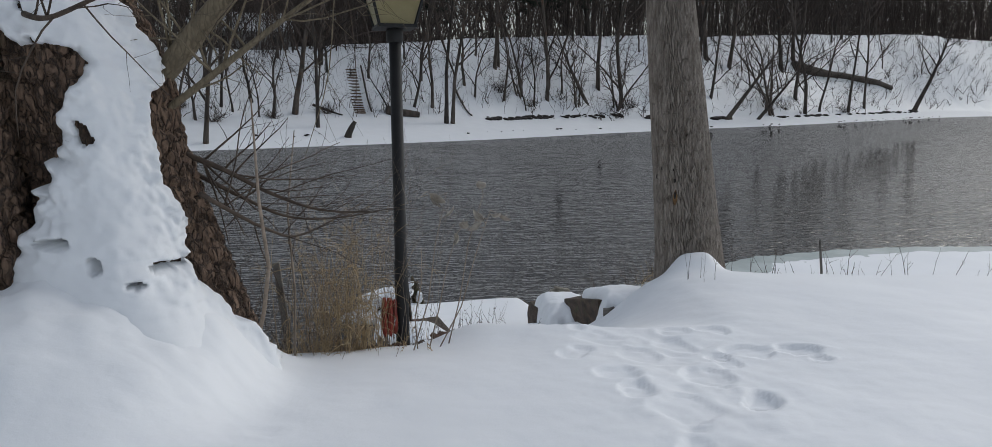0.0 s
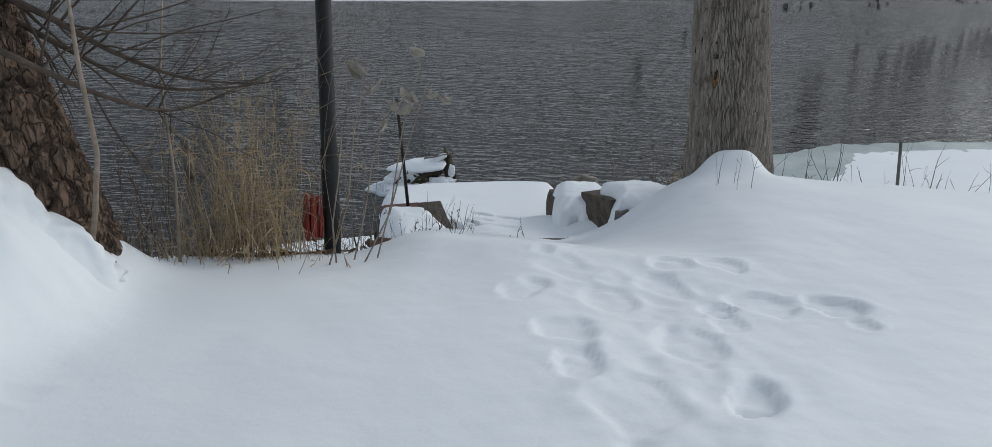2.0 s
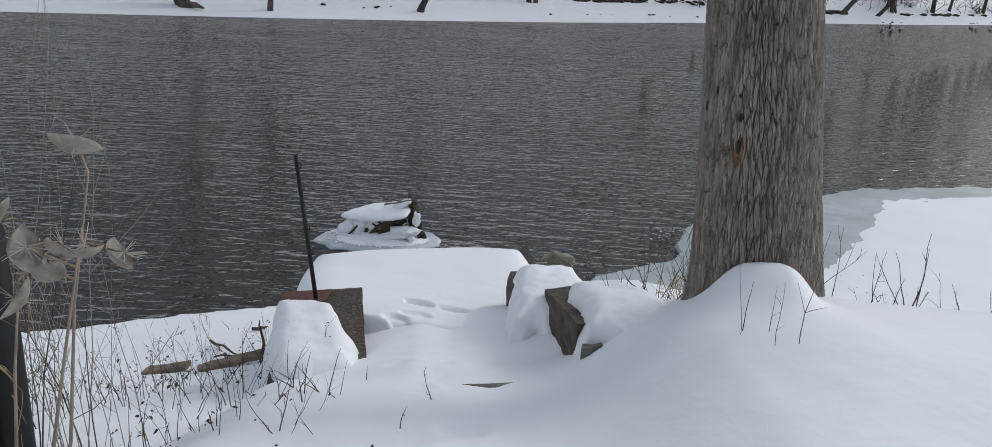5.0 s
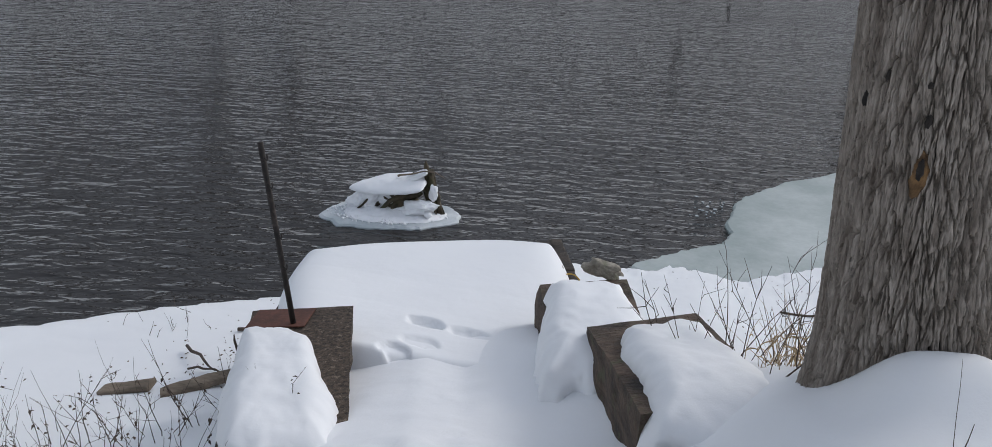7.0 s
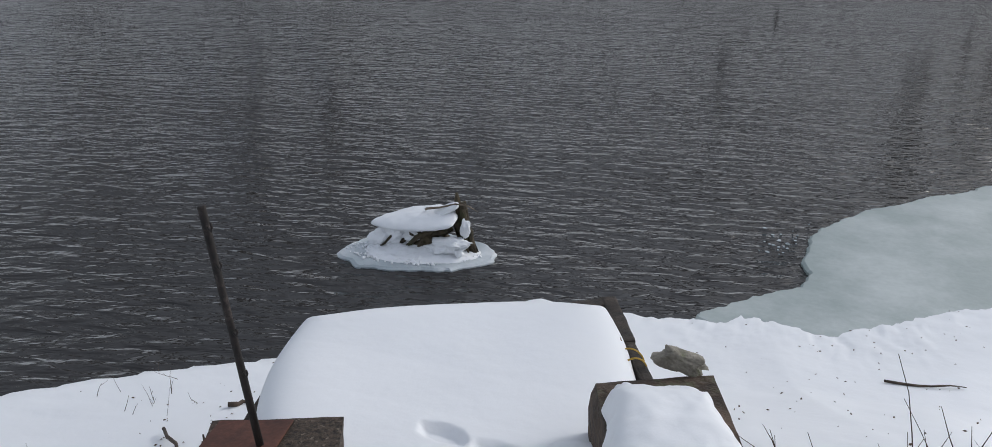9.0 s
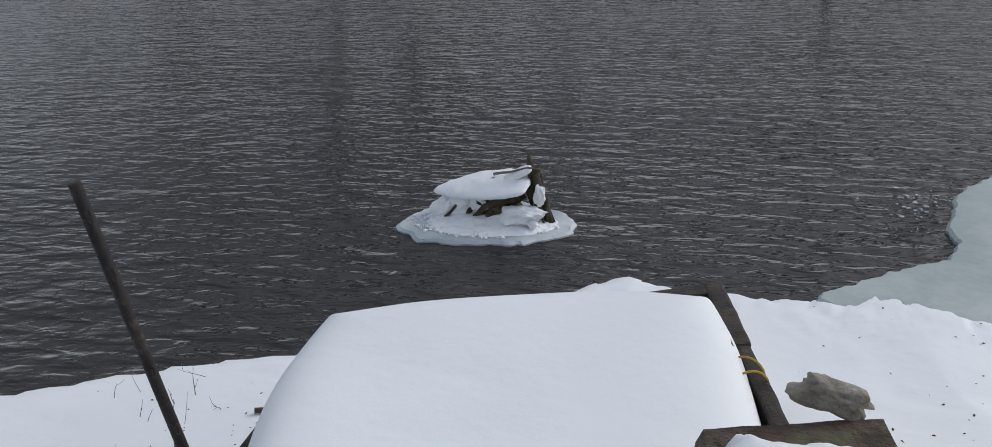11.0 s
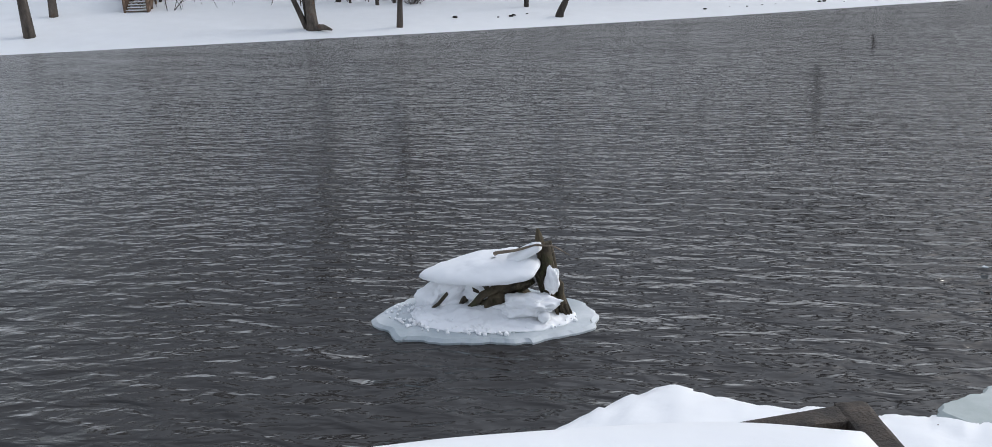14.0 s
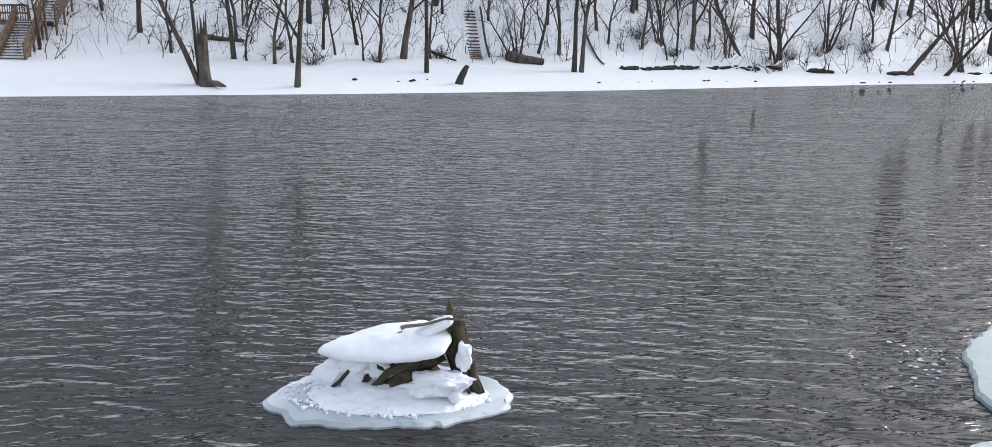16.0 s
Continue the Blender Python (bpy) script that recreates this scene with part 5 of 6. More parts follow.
stems("brush", 1, 20, (-0.90, 5.80, 0.40, 0.18), 1.05, 0.0032, TWIG, "thicket of dark brown stems on the bank", "brush", 0.10, 5)
stems("brush", 3, 34, (-1.4, 6.1, 0.45, 0.35), 1.2, 0.0032, TWIG, "thin dark brush on the bank", "brush", 0.16, 5)
stems("brush", 31, 40, (-0.36, 5.95, 0.26, 0.18), 1.35, 0.0016, DRY_STEM, "wispy pale twigs on the bank", "brush", 0.12, 7, "", 0.25)
stems("brush", 32, 30, (-0.9, 5.55, 0.30, 0.10), 0.5, 0.0022, TWIG, "short dark twigs on the bank", "brush", 0.2, 4)
stems("weeds", 33, 14, (-1.75, 7.5, 0.35, 0.35), 0.5, 0.0026, TWIG, "bare weed stalks on the slope", "weeds", 0.3, 5)
stems("weeds", 5, 26, (3.0, 8.40, 0.5, 0.12), 0.40, 0.0035, TWIG, "bare weed stalks along the bank", "weeds", 0.30, 2)
stems("weeds", 6, 30, (4.6, 8.5, 0.8, 0.15), 0.40, 0.0035, TWIG, "bare weed stalks along the bank", "weeds", 0.30, 2)
stems("weeds", 7, 40, (1.75, 8.75, 0.22, 0.25), 0.55, 0.0032, TWIG, "bare bushy twigs beside the upper block", "weeds", 0.35, 4)
stems("weeds", 8, 26, (0.2, 6.9, 0.25, 0.25), 0.22, 0.0028, TWIG, "bare weed stalks before the block", "weeds", 0.3, 2)
stems("weeds", 9, 16, (-1.6, 8.3, 0.35, 0.5), 0.42, 0.0028, TWIG, "bare weed stalks on the slope", "weeds", 0.3, 4)
stems("weeds", 10, 12, (-0.55, 7.6, 0.12, 0.3), 0.3, 0.0028, TWIG, "bare weed stalks before the block", "weeds", 0.3, 2)
stems("weeds", 11, 12, (-3.2, 11.0, 0.3, 0.2), 0.25, 0.003, TWIG, "bent twigs at the water's edge", "weeds", 0.5, 2)
stems("weeds", 12, 5, (2.12, 7.22, 0.06, 0.05), 0.48, 0.0026, TWIG, "few twigs before the standing tree", "weeds", 0.05, 2)

# ---- far bank: trees where they stand ----
VARIANTS = []
for k in range(8):
    VARIANTS.append(tree_thing("tree", 100 + k, "bare dark tree on the snowy far bank", "tree", "trees on the far bank", height=13 + k % 4 * 1.6, radius=0.19, limbs=(12, 5, 3), lean=((k % 3 - 1) * 0.07, 0), first=0.10 + 0.05 * (k % 4), gnarl=0.30))
SAPLINGS = []
for k in range(5):
    SAPLINGS.append(tree_thing("sapling", 140 + k, "thin bare sapling on the snowy far bank", "tree", "saplings on the far bank", height=6.5 + k % 3, radius=0.085, limbs=(9, 5), lean=((k % 3 - 1) * 0.22, 0.05), first=0.12, gnarl=0.48))
CLUMPS = []
for k in range(3):
    CLUMPS.append(tree_thing("tree_clump", 160 + k, "clump of several thin bare stems on the far bank", "tree", "tree clumps on the far bank", height=7 + k, radius=0.085, limbs=(9, 6), forks=4, first=0.2, gnarl=0.45))
LEANERS = []
for k in range(2):
    LEANERS.append(tree_thing("leaning_tree", 180 + k, "bare tree leaning far out over the water", "tree", "leaning trees", height=12, radius=0.26, limbs=(12, 5, 3), lean=(0.95 if k == 0 else 0.7, -0.15), first=0.4, gnarl=0.15))

used = set()


def plant(kinds, k, x, y, scale, turn, tall=1.0):
    src = kinds[k % len(kinds)]
    m = Matrix.Translation((x, y, bank_z(x, y) - 0.05)) @ Matrix.Rotation(turn, 4, "Z") @ Matrix.Diagonal((scale, scale, scale * tall, 1))
    if src.name in used:
        return copy_thing(src, m)
    used.add(src.name)
    src.matrix_basis = m
    return src


# x, y, width against the pattern
BIG = [(-27.0, 54.4, 0.9), (-42.1, 58.5, 0.9), (-34.7, 59.1, 0.8), (-33.3, 69.8, 1.0), (-25.7, 68.0, 1.7), (-27.2, 78.7, 1.9), (-13.5, 74.9, 1.1), (-13.0, 75.4, 0.9), (-11.3, 91.9, 1.3),
       (-5.3, 93.0, 1.45), (0.4, 100.8, 1.9), (14.4, 120.0, 1.6), (19.5, 125.9, 1.4), (30.8, 132.0, 1.2), (-45.0, 42.1, 1.9), (-48.4, 46.5, 1.7), (-11.0, 92.9, 1.2), (-33.6, 67.7, 1.2), (41.1, 139.8, 1.5),
       (45.5, 146.1, 1.4), (29.4, 137.0, 1.8), (32.5, 142.4, 1.6), (16.0, 123.8, 2.4), (-22.3, 64.5, 0.7)]
for k, (x, y, w) in enumerate(BIG):
    plant(VARIANTS, k * 3 + 1, x, y, 0.55 + 0.45 * w, k * 1.7, 1.35 / (0.55 + 0.45 * w))
SMALL = [(-38.4, 57.2, 1.3), (-31.6, 59.3, 1.5), (-29.9, 65.0, 1.1), (-27.6, 65.2, 1.1), (-22.2, 79.1, 1.6), (-17.5, 78.0, 1.3), (-15.8, 79.3, 1.3), (-7.9, 90.5, 1.8), (13.8, 113.6, 1.5), (15.6, 114.6, 1.5),
         (-13.7, 86.0, 1.5), (31.5, 127.9, 2.2), (34.6, 132.5, 2.2), (-33.9, 59.4, 1.0), (3.4, 100.3, 2.0), (-30.8, 60.5, 1.2)]
for k, (x, y, w) in enumerate(SMALL):
    plant(SAPLINGS, k, x, y, w, k * 2.1)
for k, (x, y, w) in enumerate([(-18.4, 75.2, 1.2), (2.7, 99.0, 1.6), (-8.2, 90.1, 1.2), (8.5, 107.5, 1.4), (25.0, 119.9, 1.5), (-37.2, 64.1, 0.9), (-2.0, 94.9, 1.1)]):
    plant(CLUMPS, k, x, y, w, k * 1.3)
for k, (x, y, w, turn) in enumerate([(16.7, 108.2, 1.25, 0.75), (58.1, 159.2, 1.7, 0.8), (21.5, 112.5, 0.8, 0.6), (-0.5, 96.8, 0.6, 2.6)]):
    plant(LEANERS, k, x, y, w, turn)

# forest on the crest and behind it
rng = random.Random(12)
for k in range(165):
    run, d = 400 + 300 * rng.random() ** 1.1, 20 + 60 * rng.random() ** 1.2
    x, y = far_xy(run, d)
    if y > 40:
        plant(VARIANTS, rng.randrange(8), x, y, (0.9 + 0.5 * rng.random()) * float(np.interp(run, [470, 560], [1, 1.45])), rng.random() * 6.28, 1.05)
for k in range(60):
    run, d = 405 + 170 * rng.random(), 10 + 16 * rng.random()
    x, y = far_xy(run, d)
    plant(SAPLINGS, k, x, y, 0.7 + 0.7 * rng.random(), rng.random() * 6.28)

reeds("dry_grass", 24, 60, (1.88, 8.6, 0.07, 0.10), 0.34, 0.0022, DRY_GRASS, "tawny grass tuft at the standing tree's foot", 0.7, False, 0.3)

stems("weeds", 41, 24, (-1.55, 7.9, 0.30, 0.40), 0.62, 0.0028, TWIG, "dark dry weeds with curled leaves on the slope", "weeds", 0.22, 6, "", 0.25, 3)
stems("weeds", 42, 24, (-0.95, 8.3, 0.20, 0.45), 0.42, 0.0026, TWIG, "dark dry weeds with curled leaves beside the low block", "weeds", 0.25, 5, "", 0.25, 3)
stems("weeds", 43, 18, (-2.2, 8.6, 0.35, 0.5), 0.5, 0.0026, TWIG, "dark dry weeds with curled leaves on the slope", "weeds", 0.28, 6, "", 0.25, 2)
stems("weeds", 44, 26, (0.15, 6.35, 0.22, 0.16), 0.26, 0.0022, TWIG, "short dark weeds before the low block", "weeds", 0.3, 3, "", 0.25, 2)

stems("brush", 45, 40, (-0.75, 5.22, 0.35, 0.10), 0.42, 0.0024, DRY_STEM, "pale broken stalks in front of the brush", "brush", 0.35, 3)
stems("brush", 46, 30, (-1.0, 5.35, 0.30, 0.12), 0.34, 0.0022, TWIG, "short dark twigs in front of the brush", "brush", 0.35, 4, "", 0.25, 2)

reeds("dry_grass", 25, 75, (-0.40, 5.50, 0.13, 0.10), 1.10, 0.0019, DRY_GRASS, "tall wispy tawny grass beside the lamp post", 0.8, True, 0.10)

# ---- far bank: woods too thick to count ----
def woods(name, seed, count, runs, deep, tall, radius, label, twigs=5, clear=0.0):
    rng = random.Random(seed)
    out = []
    for _ in range(count):
        run, d = rng.uniform(*runs), rng.uniform(*deep)
        x, y = far_xy(run, d)
        if y < 38:
            continue
        z = bank_z(x, y) - 0.1
        h = rng.uniform(*tall)
        r = radius * rng.uniform(0.5, 1.3)
        lean = Vector((rng.gauss(0, 0.18), rng.gauss(0, 0.18), 1))
        p = [Vector((x, y, z))]
        for s in range(3):
            lean = lean + Vector((rng.gauss(0, 0.22), rng.gauss(0, 0.22), 0))
            p.append(p[-1] + lean.normalized() * h / 3)
        out.append(tube(p, [r, r * 0.8, r * 0.55, r * 0.2], 3, False))
        for _ in range(twigs):
            f = rng.uniform(0.25, 1) * 2.99
            q = p[int(f)].lerp(p[int(f) + 1], f - int(f))
            w = Vector((rng.gauss(0, 1), rng.gauss(0, 1), rng.uniform(0.2, 1.3))).normalized()
            l2 = h * rng.uniform(0.12, 0.34)
            out.append(tube([q, q + w * l2], [r * 0.38, r * 0.14], 3, False))
    ob = part(name, joined(out), FAR_TWIG, None, label, True)
    return tagged(ob, "", "woods", "", "stuff")


woods("far_woods", 1, 1100, (395, 470), (21, 55), (7, 17), 0.06, "thick leafless woods behind the far bank", 12)
woods("far_woods", 2, 2000, (470, 640), (20, 70), (9, 23), 0.085, "thick leafless woods behind the far bank", 12)
woods("far_woods", 5, 1100, (600, 800), (15, 90), (11, 28), 0.12, "thick leafless woods behind the far bank", 12)
woods("far_thicket", 3, 520, (405, 470), (9.5, 22), (0.6, 3.6), 0.014, "leafless shrubs scattered on the snowy slope", 6)
woods("far_thicket", 4, 1100, (465, 640), (7, 22), (0.6, 4.0), 0.018, "leafless shrubs scattered on the snowy slope", 6)


def crooked(name, seed, count, runs, deep, tall, radius, label):
    """Shrubs of a few bent stems with bent twigs."""
    rng = random.Random(seed)
    out = []
    for _ in range(count):
        x, y = far_xy(rng.uniform(*runs), rng.uniform(*deep))
        z = bank_z(x, y) - 0.1
        h = rng.uniform(*tall)
        for _ in range(rng.randint(1, 4)):
            d = Vector((rng.gauss(0, 0.45), rng.gauss(0, 0.45), 1)).normalized()
            p = [Vector((x + rng.gauss(0, 0.15), y + rng.gauss(0, 0.15), z))]
            for s in range(4):
                d = (d + Vector((rng.gauss(0, 0.35), rng.gauss(0, 0.35), rng.gauss(0.05, 0.2)))).normalized()
                p.append(p[-1] + d * h / 4)
            r = radius * rng.uniform(0.6, 1.4)
            out.append(tube(p, [r, r * 0.85, r * 0.7, r * 0.5, r * 0.2], 3, False))
            for _ in range(rng.randint(3, 7)):
                i = rng.randint(1, 4)
                w = Vector((rng.gauss(0, 1), rng.gauss(0, 1), rng.uniform(-0.4, 1.0))).normalized()
                q, l2 = p[i], h * rng.uniform(0.12, 0.4)
                out.append(tube([q, q + w * l2 * 0.5, q + w * l2 + Vector((0, 0, rng.uniform(-0.15, 0.2) * l2))], [r * 0.5, r * 0.35, r * 0.12], 3, False))
    return tagged(part(name, joined(out), FAR_TWIG, None, label, True), "", "woods", "", "stuff")


crooked("far_shrubs", 61, 170, (405, 470), (9.0, 22), (0.8, 3.4), 0.030, "crooked leafless shrubs on the snowy slope")
crooked("far_shrubs", 62, 520, (466, 640), (5.5, 22), (0.8, 4.6), 0.040, "crooked leafless shrubs on the snowy slope")


def far_bush(seed, x, y, size, count=46):
    rng = random.Random(seed)
    z = bank_z(x, y)
    out = []
    for _ in range(count):
        w = Vector((rng.gauss(0, 0.7), rng.gauss(0, 0.7), rng.uniform(0.35, 1.2))).normalized()
        b = Vector((x + rng.gauss(0, 0.12 * size), y + rng.gauss(0, 0.12 * size), z - 0.05))
        l2 = size * rng.uniform(0.5, 1.1)
        m = b + w * l2 * 0.5
        out.append(tube([b, m, m + (w + Vector((rng.gauss(0, 0.35), rng.gauss(0, 0.35), -0.1))) * l2 * 0.5], [0.016, 0.012, 0.006], 3, False))
        for _ in range(2):
            v = (w + Vector((rng.gauss(0, 0.6), rng.gauss(0, 0.6), 0.1))).normalized()
            out.append(tube([m, m + v * l2 * 0.4], [0.009, 0.004], 3, False))
    ob = part("bush", joined(out), FAR_TWIG, None, "round leafless bush on the snowy slope", True)
    return tagged(ob, "", "bush", "bushes on the far bank")


for k, (x, y, s) in enumerate([(-29.6, 60.9, 1.7), (-10.1, 88.5, 2.4), (10.0, 109.2, 2.6), (7.5, 105.6, 2.2), (-33.3, 62.5, 1.2), (12.9, 111.4, 2.0), (-23.6, 70.4, 1.3), (-7.0, 89.6, 1.6), (4.5, 101.2, 2.0), (-26.6, 65.6, 1.0), (27.9, 125.4, 2.6), (39.9, 137.7, 2.6)]):
    far_bush(300 + k, x, y, s)

# ---- far bank: timber stair with a landing ----
stair = thing("wooden_stairs", "brown wooden stairs with railings climbing the snowy bank", "stairs")


def stair_flight(p0, p1, width, steps):
    a, b = Vector(p0), Vector(p1)
    run = Vector((b.x - a.x, b.y - a.y, 0)).normalized()
    side = Vector((run.y, -run.x, 0))
    for s in (-1, 1):
        o = side * (width / 2 * s)
        part("stringer", between(a + o, b + o, 0.09, 0.32, 0.01, 0, 0, 0), DECK_WOOD, stair)
        for h in (0.55, 1.0):
            part("rail", between(a + o + Vector((0, 0, h)), b + o + Vector((0, 0, h)), 0.06, 0.11, 0.008, 0, 0, 0), DECK_WOOD, stair)
        n = 4
        for k in range(n + 1):
            q = a.lerp(b, k / n) + o
            part("post", between(q + Vector((0, 0, -1.2)), q + Vector((0, 0, 1.05)), 0.11, 0.11, 0.01, 0, 0, 0, (0, 1, 0)), DECK_WOOD, stair)
        for k in range(n * 5):
            q = a.lerp(b, (k + 0.5) / (n * 5)) + o
            part("baluster", between(q + Vector((0, 0, 0.1)), q + Vector((0, 0, 1.0)), 0.045, 0.045, 0.0, 0, 0, 0, (0, 1, 0)), DECK_WOOD, stair)
    for k in range(steps):
        q = a.lerp(b, (k + 0.5) / steps)
        part("tread", between(q - side * width / 2, q + side * width / 2, 0.30, 0.05, 0.006, 0, 0, 0), DECK_WOOD, stair)
        part("tread_snow", between(q - side * (width / 2 - 0.08) + Vector((0, 0, 0.06)), q + side * (width / 2 - 0.08) + Vector((0, 0, 0.06)), 0.26, 0.07, 0.02, 0, 0, 0), SNOW_FAR, stair, "snow on the tread")


L0, L1 = Vector((-44.55, 49.8, 1.85)), Vector((-46.6, 53.3, 4.35))
stair_flight(L0, L1, 1.5, 14)
stair_flight(Vector((-46.5, 54.6, 4.45)), Vector((-47.8, 59.0, 8.2)), 1.4, 18)
deck_c = Vector((-47.3, 54.0, 4.38))
wx, wy = Vector((0.86, 0.5, 0)), Vector((-0.5, 0.86, 0))
for k in range(12):
    o = wy * ((k - 5.5) * 0.15)
    part("deck_board", between(deck_c - wx * 1.7 + o, deck_c + wx * 1.3 + o, 0.14, 0.04, 0.004, 0, 0, 0), DECK_WOOD, stair)
part("deck_snow", between(deck_c - wx * 1.6 + Vector((0, 0, 0.07)), deck_c + wx * 1.2 + Vector((0, 0, 0.07)), 1.65, 0.10, 0.04, 0, 0, 0), SNOW_FAR, stair, "snow on the landing")
for s in (-0.9, 0.9):
    part("joist", between(deck_c - wx * 1.7 + wy * s - Vector((0, 0, 0.16)), deck_c + wx * 1.3 + wy * s - Vector((0, 0, 0.16)), 0.09, 0.26, 0.01, 0, 0, 0), DECK_WOOD, stair)
for s in (-1.65, -0.7, 0.25, 1.25):
    q = deck_c + wx * s - wy * 0.9
    part("post", between(q + Vector((0, 0, -2.6)), q + Vector((0, 0, 1.05)), 0.11, 0.11, 0.01, 0, 0, 0, (0, 1, 0)), DECK_WOOD, stair)
for h in (0.5, 1.0):
    part("rail", between(deck_c - wx * 1.7 - wy * 0.9 + Vector((0, 0, h)), deck_c + wx * 0.2 - wy * 0.9 + Vector((0, 0, h)), 0.06, 0.12, 0.008, 0, 0, 0), DECK_WOOD, stair)
    part("rail", between(deck_c - wx * 1.7 - wy * 0.9 + Vector((0, 0, h)), deck_c - wx * 1.7 + wy * 0.9 + Vector((0, 0, h)), 0.06, 0.12, 0.008, 0, 0, 0), DECK_WOOD, stair)
for k in range(12):
    q = deck_c - wx * (1.6 - 0.15 * k) - wy * 0.9
    part("baluster", between(q + Vector((0, 0, 0.05)), q + Vector((0, 0, 1.0)), 0.045, 0.045, 0.0, 0, 0, 0, (0, 1, 0)), DECK_WOOD, stair)

# ---- far bank: log steps with one rail ----
logsteps = thing("log_steps", "narrow snowy log steps with a single rail up the bank", "stairs")
S0, S1 = Vector((-21.1, 72.6, 0)), Vector((-24.3, 79.8, 0))
for k in range(17):
    q = S0.lerp(S1, k / 17)
    q.z = bank_z(q.x, q.y) + 0.08
    part("step", between(q + Vector((-0.55, -0.15, 0)), q + Vector((0.45, 0.18, 0)), 0.12, 0.13, 0.03, 0.01, k, 3), DECK_WOOD, logsteps)
rail_pts = []
for k in range(9):
    q = S0.lerp(S1, k / 8) + Vector((0.95, 0.35, 0))
    q.z = bank_z(q.x, q.y) + 0.35
    rail_pts.append(q)
part("rail", tube(rail_pts, [0.09] * 9, 7), FAR_BARK, logsteps, "dark log rail", True)

# ---- far bank: logs, stumps, undercut edge ----
def log_at(a, b, r, label, seed=0, lift=0.0, name="fallen_log"):
    a, b = Vector(a), Vector(b)
    pts = []
    for k in range(7):
        p = a.lerp(b, k / 6)
        pts.append(Vector((p.x, p.y, bank_z(p.x, p.y) + r * 0.5 + lift * (0.5 + 0.5 * math.sin(k)))))
    rng = random.Random(seed)
    pieces = [tube(pts, [r * (1.1 - 0.09 * k) * rng.uniform(0.85, 1.15) for k in range(7)], 9)]
    for k in range(4):
        q = pts[rng.randint(1, 5)]
        w = Vector((rng.gauss(0, 1), rng.gauss(0, 1), 0.9)).normalized()
        pieces.append(tube([q, q + w * 0.5, q + w * 1.1], [r * 0.3, r * 0.2, r * 0.06], 5))
    return tagged(part(name, joined(pieces), FAR_BARK, None, label, True), "", "log")


log_at((-19.2, 74.5, 0), (-16.4, 76.1, 0), 0.50, "thick dark log lying at the foot of the bank", 1)
log_at((32.2, 140.7, 0), (54.2, 160.0, 0), 0.75, "long fallen trunk lying down the snowy slope", 2)
log_at((-25.2, 71.3, 0), (-22.3, 70.9, 0), 0.13, "thin fallen branch on the slope", 3)
log_at((-14.6, 84.5, 0), (-12.0, 80.6, 0), 0.12, "thin fallen branch on the slope", 4, 0.2)
log_at((-38.5, 60.7, 0), (-35.9, 62.1, 0), 0.22, "short dark log on the slope", 6)

beach_stump = thing("beach_stump", "broken slanting stump on the snowy beach", "tree stump")
bx, by = -18.9, 62.6
bz = bank_z(bx, by)
part("stem", tube([(bx - 0.25, by, bz - 0.2), (bx - 0.1, by, bz + 0.35), (bx + 0.22, by, bz + 0.95), (bx + 0.38, by, bz + 1.3)], [0.34, 0.26, 0.22, 0.10], 9), FAR_BARK, beach_stump, "", True)
part("splinter", tube([(bx + 0.1, by, bz + 0.8), (bx + 0.42, by, bz + 1.1), (bx + 0.55, by, bz + 1.22)], [0.12, 0.08, 0.03], 6), FAR_BARK, beach_stump, "", True)

snag = thing("broken_tree", "broken dark snag beside a leaning living stem on the beach", "tree")
sx, sy = -31.4, 51.3
sz = bank_z(sx, sy)
pieces = [tube([(sx, sy, sz - 0.3), (sx + 0.02, sy, sz + 0.5), (sx - 0.03, sy, sz + 1.6), (sx, sy, sz + 3.0)], [0.50, 0.33, 0.28, 0.20], 11)]
rng = random.Random(91)
for k in range(13):
    a, r = k * 2.4, rng.uniform(0.10, 0.24)
    x, y, h = sx + r * math.cos(a), sy + r * math.sin(a), rng.uniform(2.6, 4.5)
    pieces.append(tube([(x, y, sz + 0.4), (x + rng.gauss(0, 0.04), y, sz + h * 0.6), (x + rng.gauss(0, 0.07), y, sz + h)], [0.13, 0.10, 0.015], 5))
part("snag", joined(pieces), FAR_BARK, snag, "rotten broken stem", True)
trunk, crown = bare_tree(500, 13, 0.19, (12, 5, 3), (-0.42, 0.0), 0.14, 0.4)
move = np.array([sx - 0.25, sy, sz])
part("stem", (np.array(trunk[0]) + move, trunk[1]), FAR_BARK, snag, "", True)
part("crown", (np.array(crown[0]) + move, crown[1]), FAR_TWIG, snag, "", True)
trunk, crown = bare_tree(501, 12, 0.15, (12, 5, 3), (-0.22, 0.1), 0.14, 0.4)
part("stem", (np.array(trunk[0]) + move, trunk[1]), FAR_BARK, snag, "", True)
part("crown", (np.array(crown[0]) + move, crown[1]), FAR_TWIG, snag, "", True)
part("root", tube([(sx + 0.2, sy, sz + 0.1), (sx + 0.9, sy - 0.05, sz + 0.14), (sx + 1.5, sy - 0.1, sz - 0.02)], [0.25, 0.18, 0.06], 7), FAR_BARK, snag, "", True)


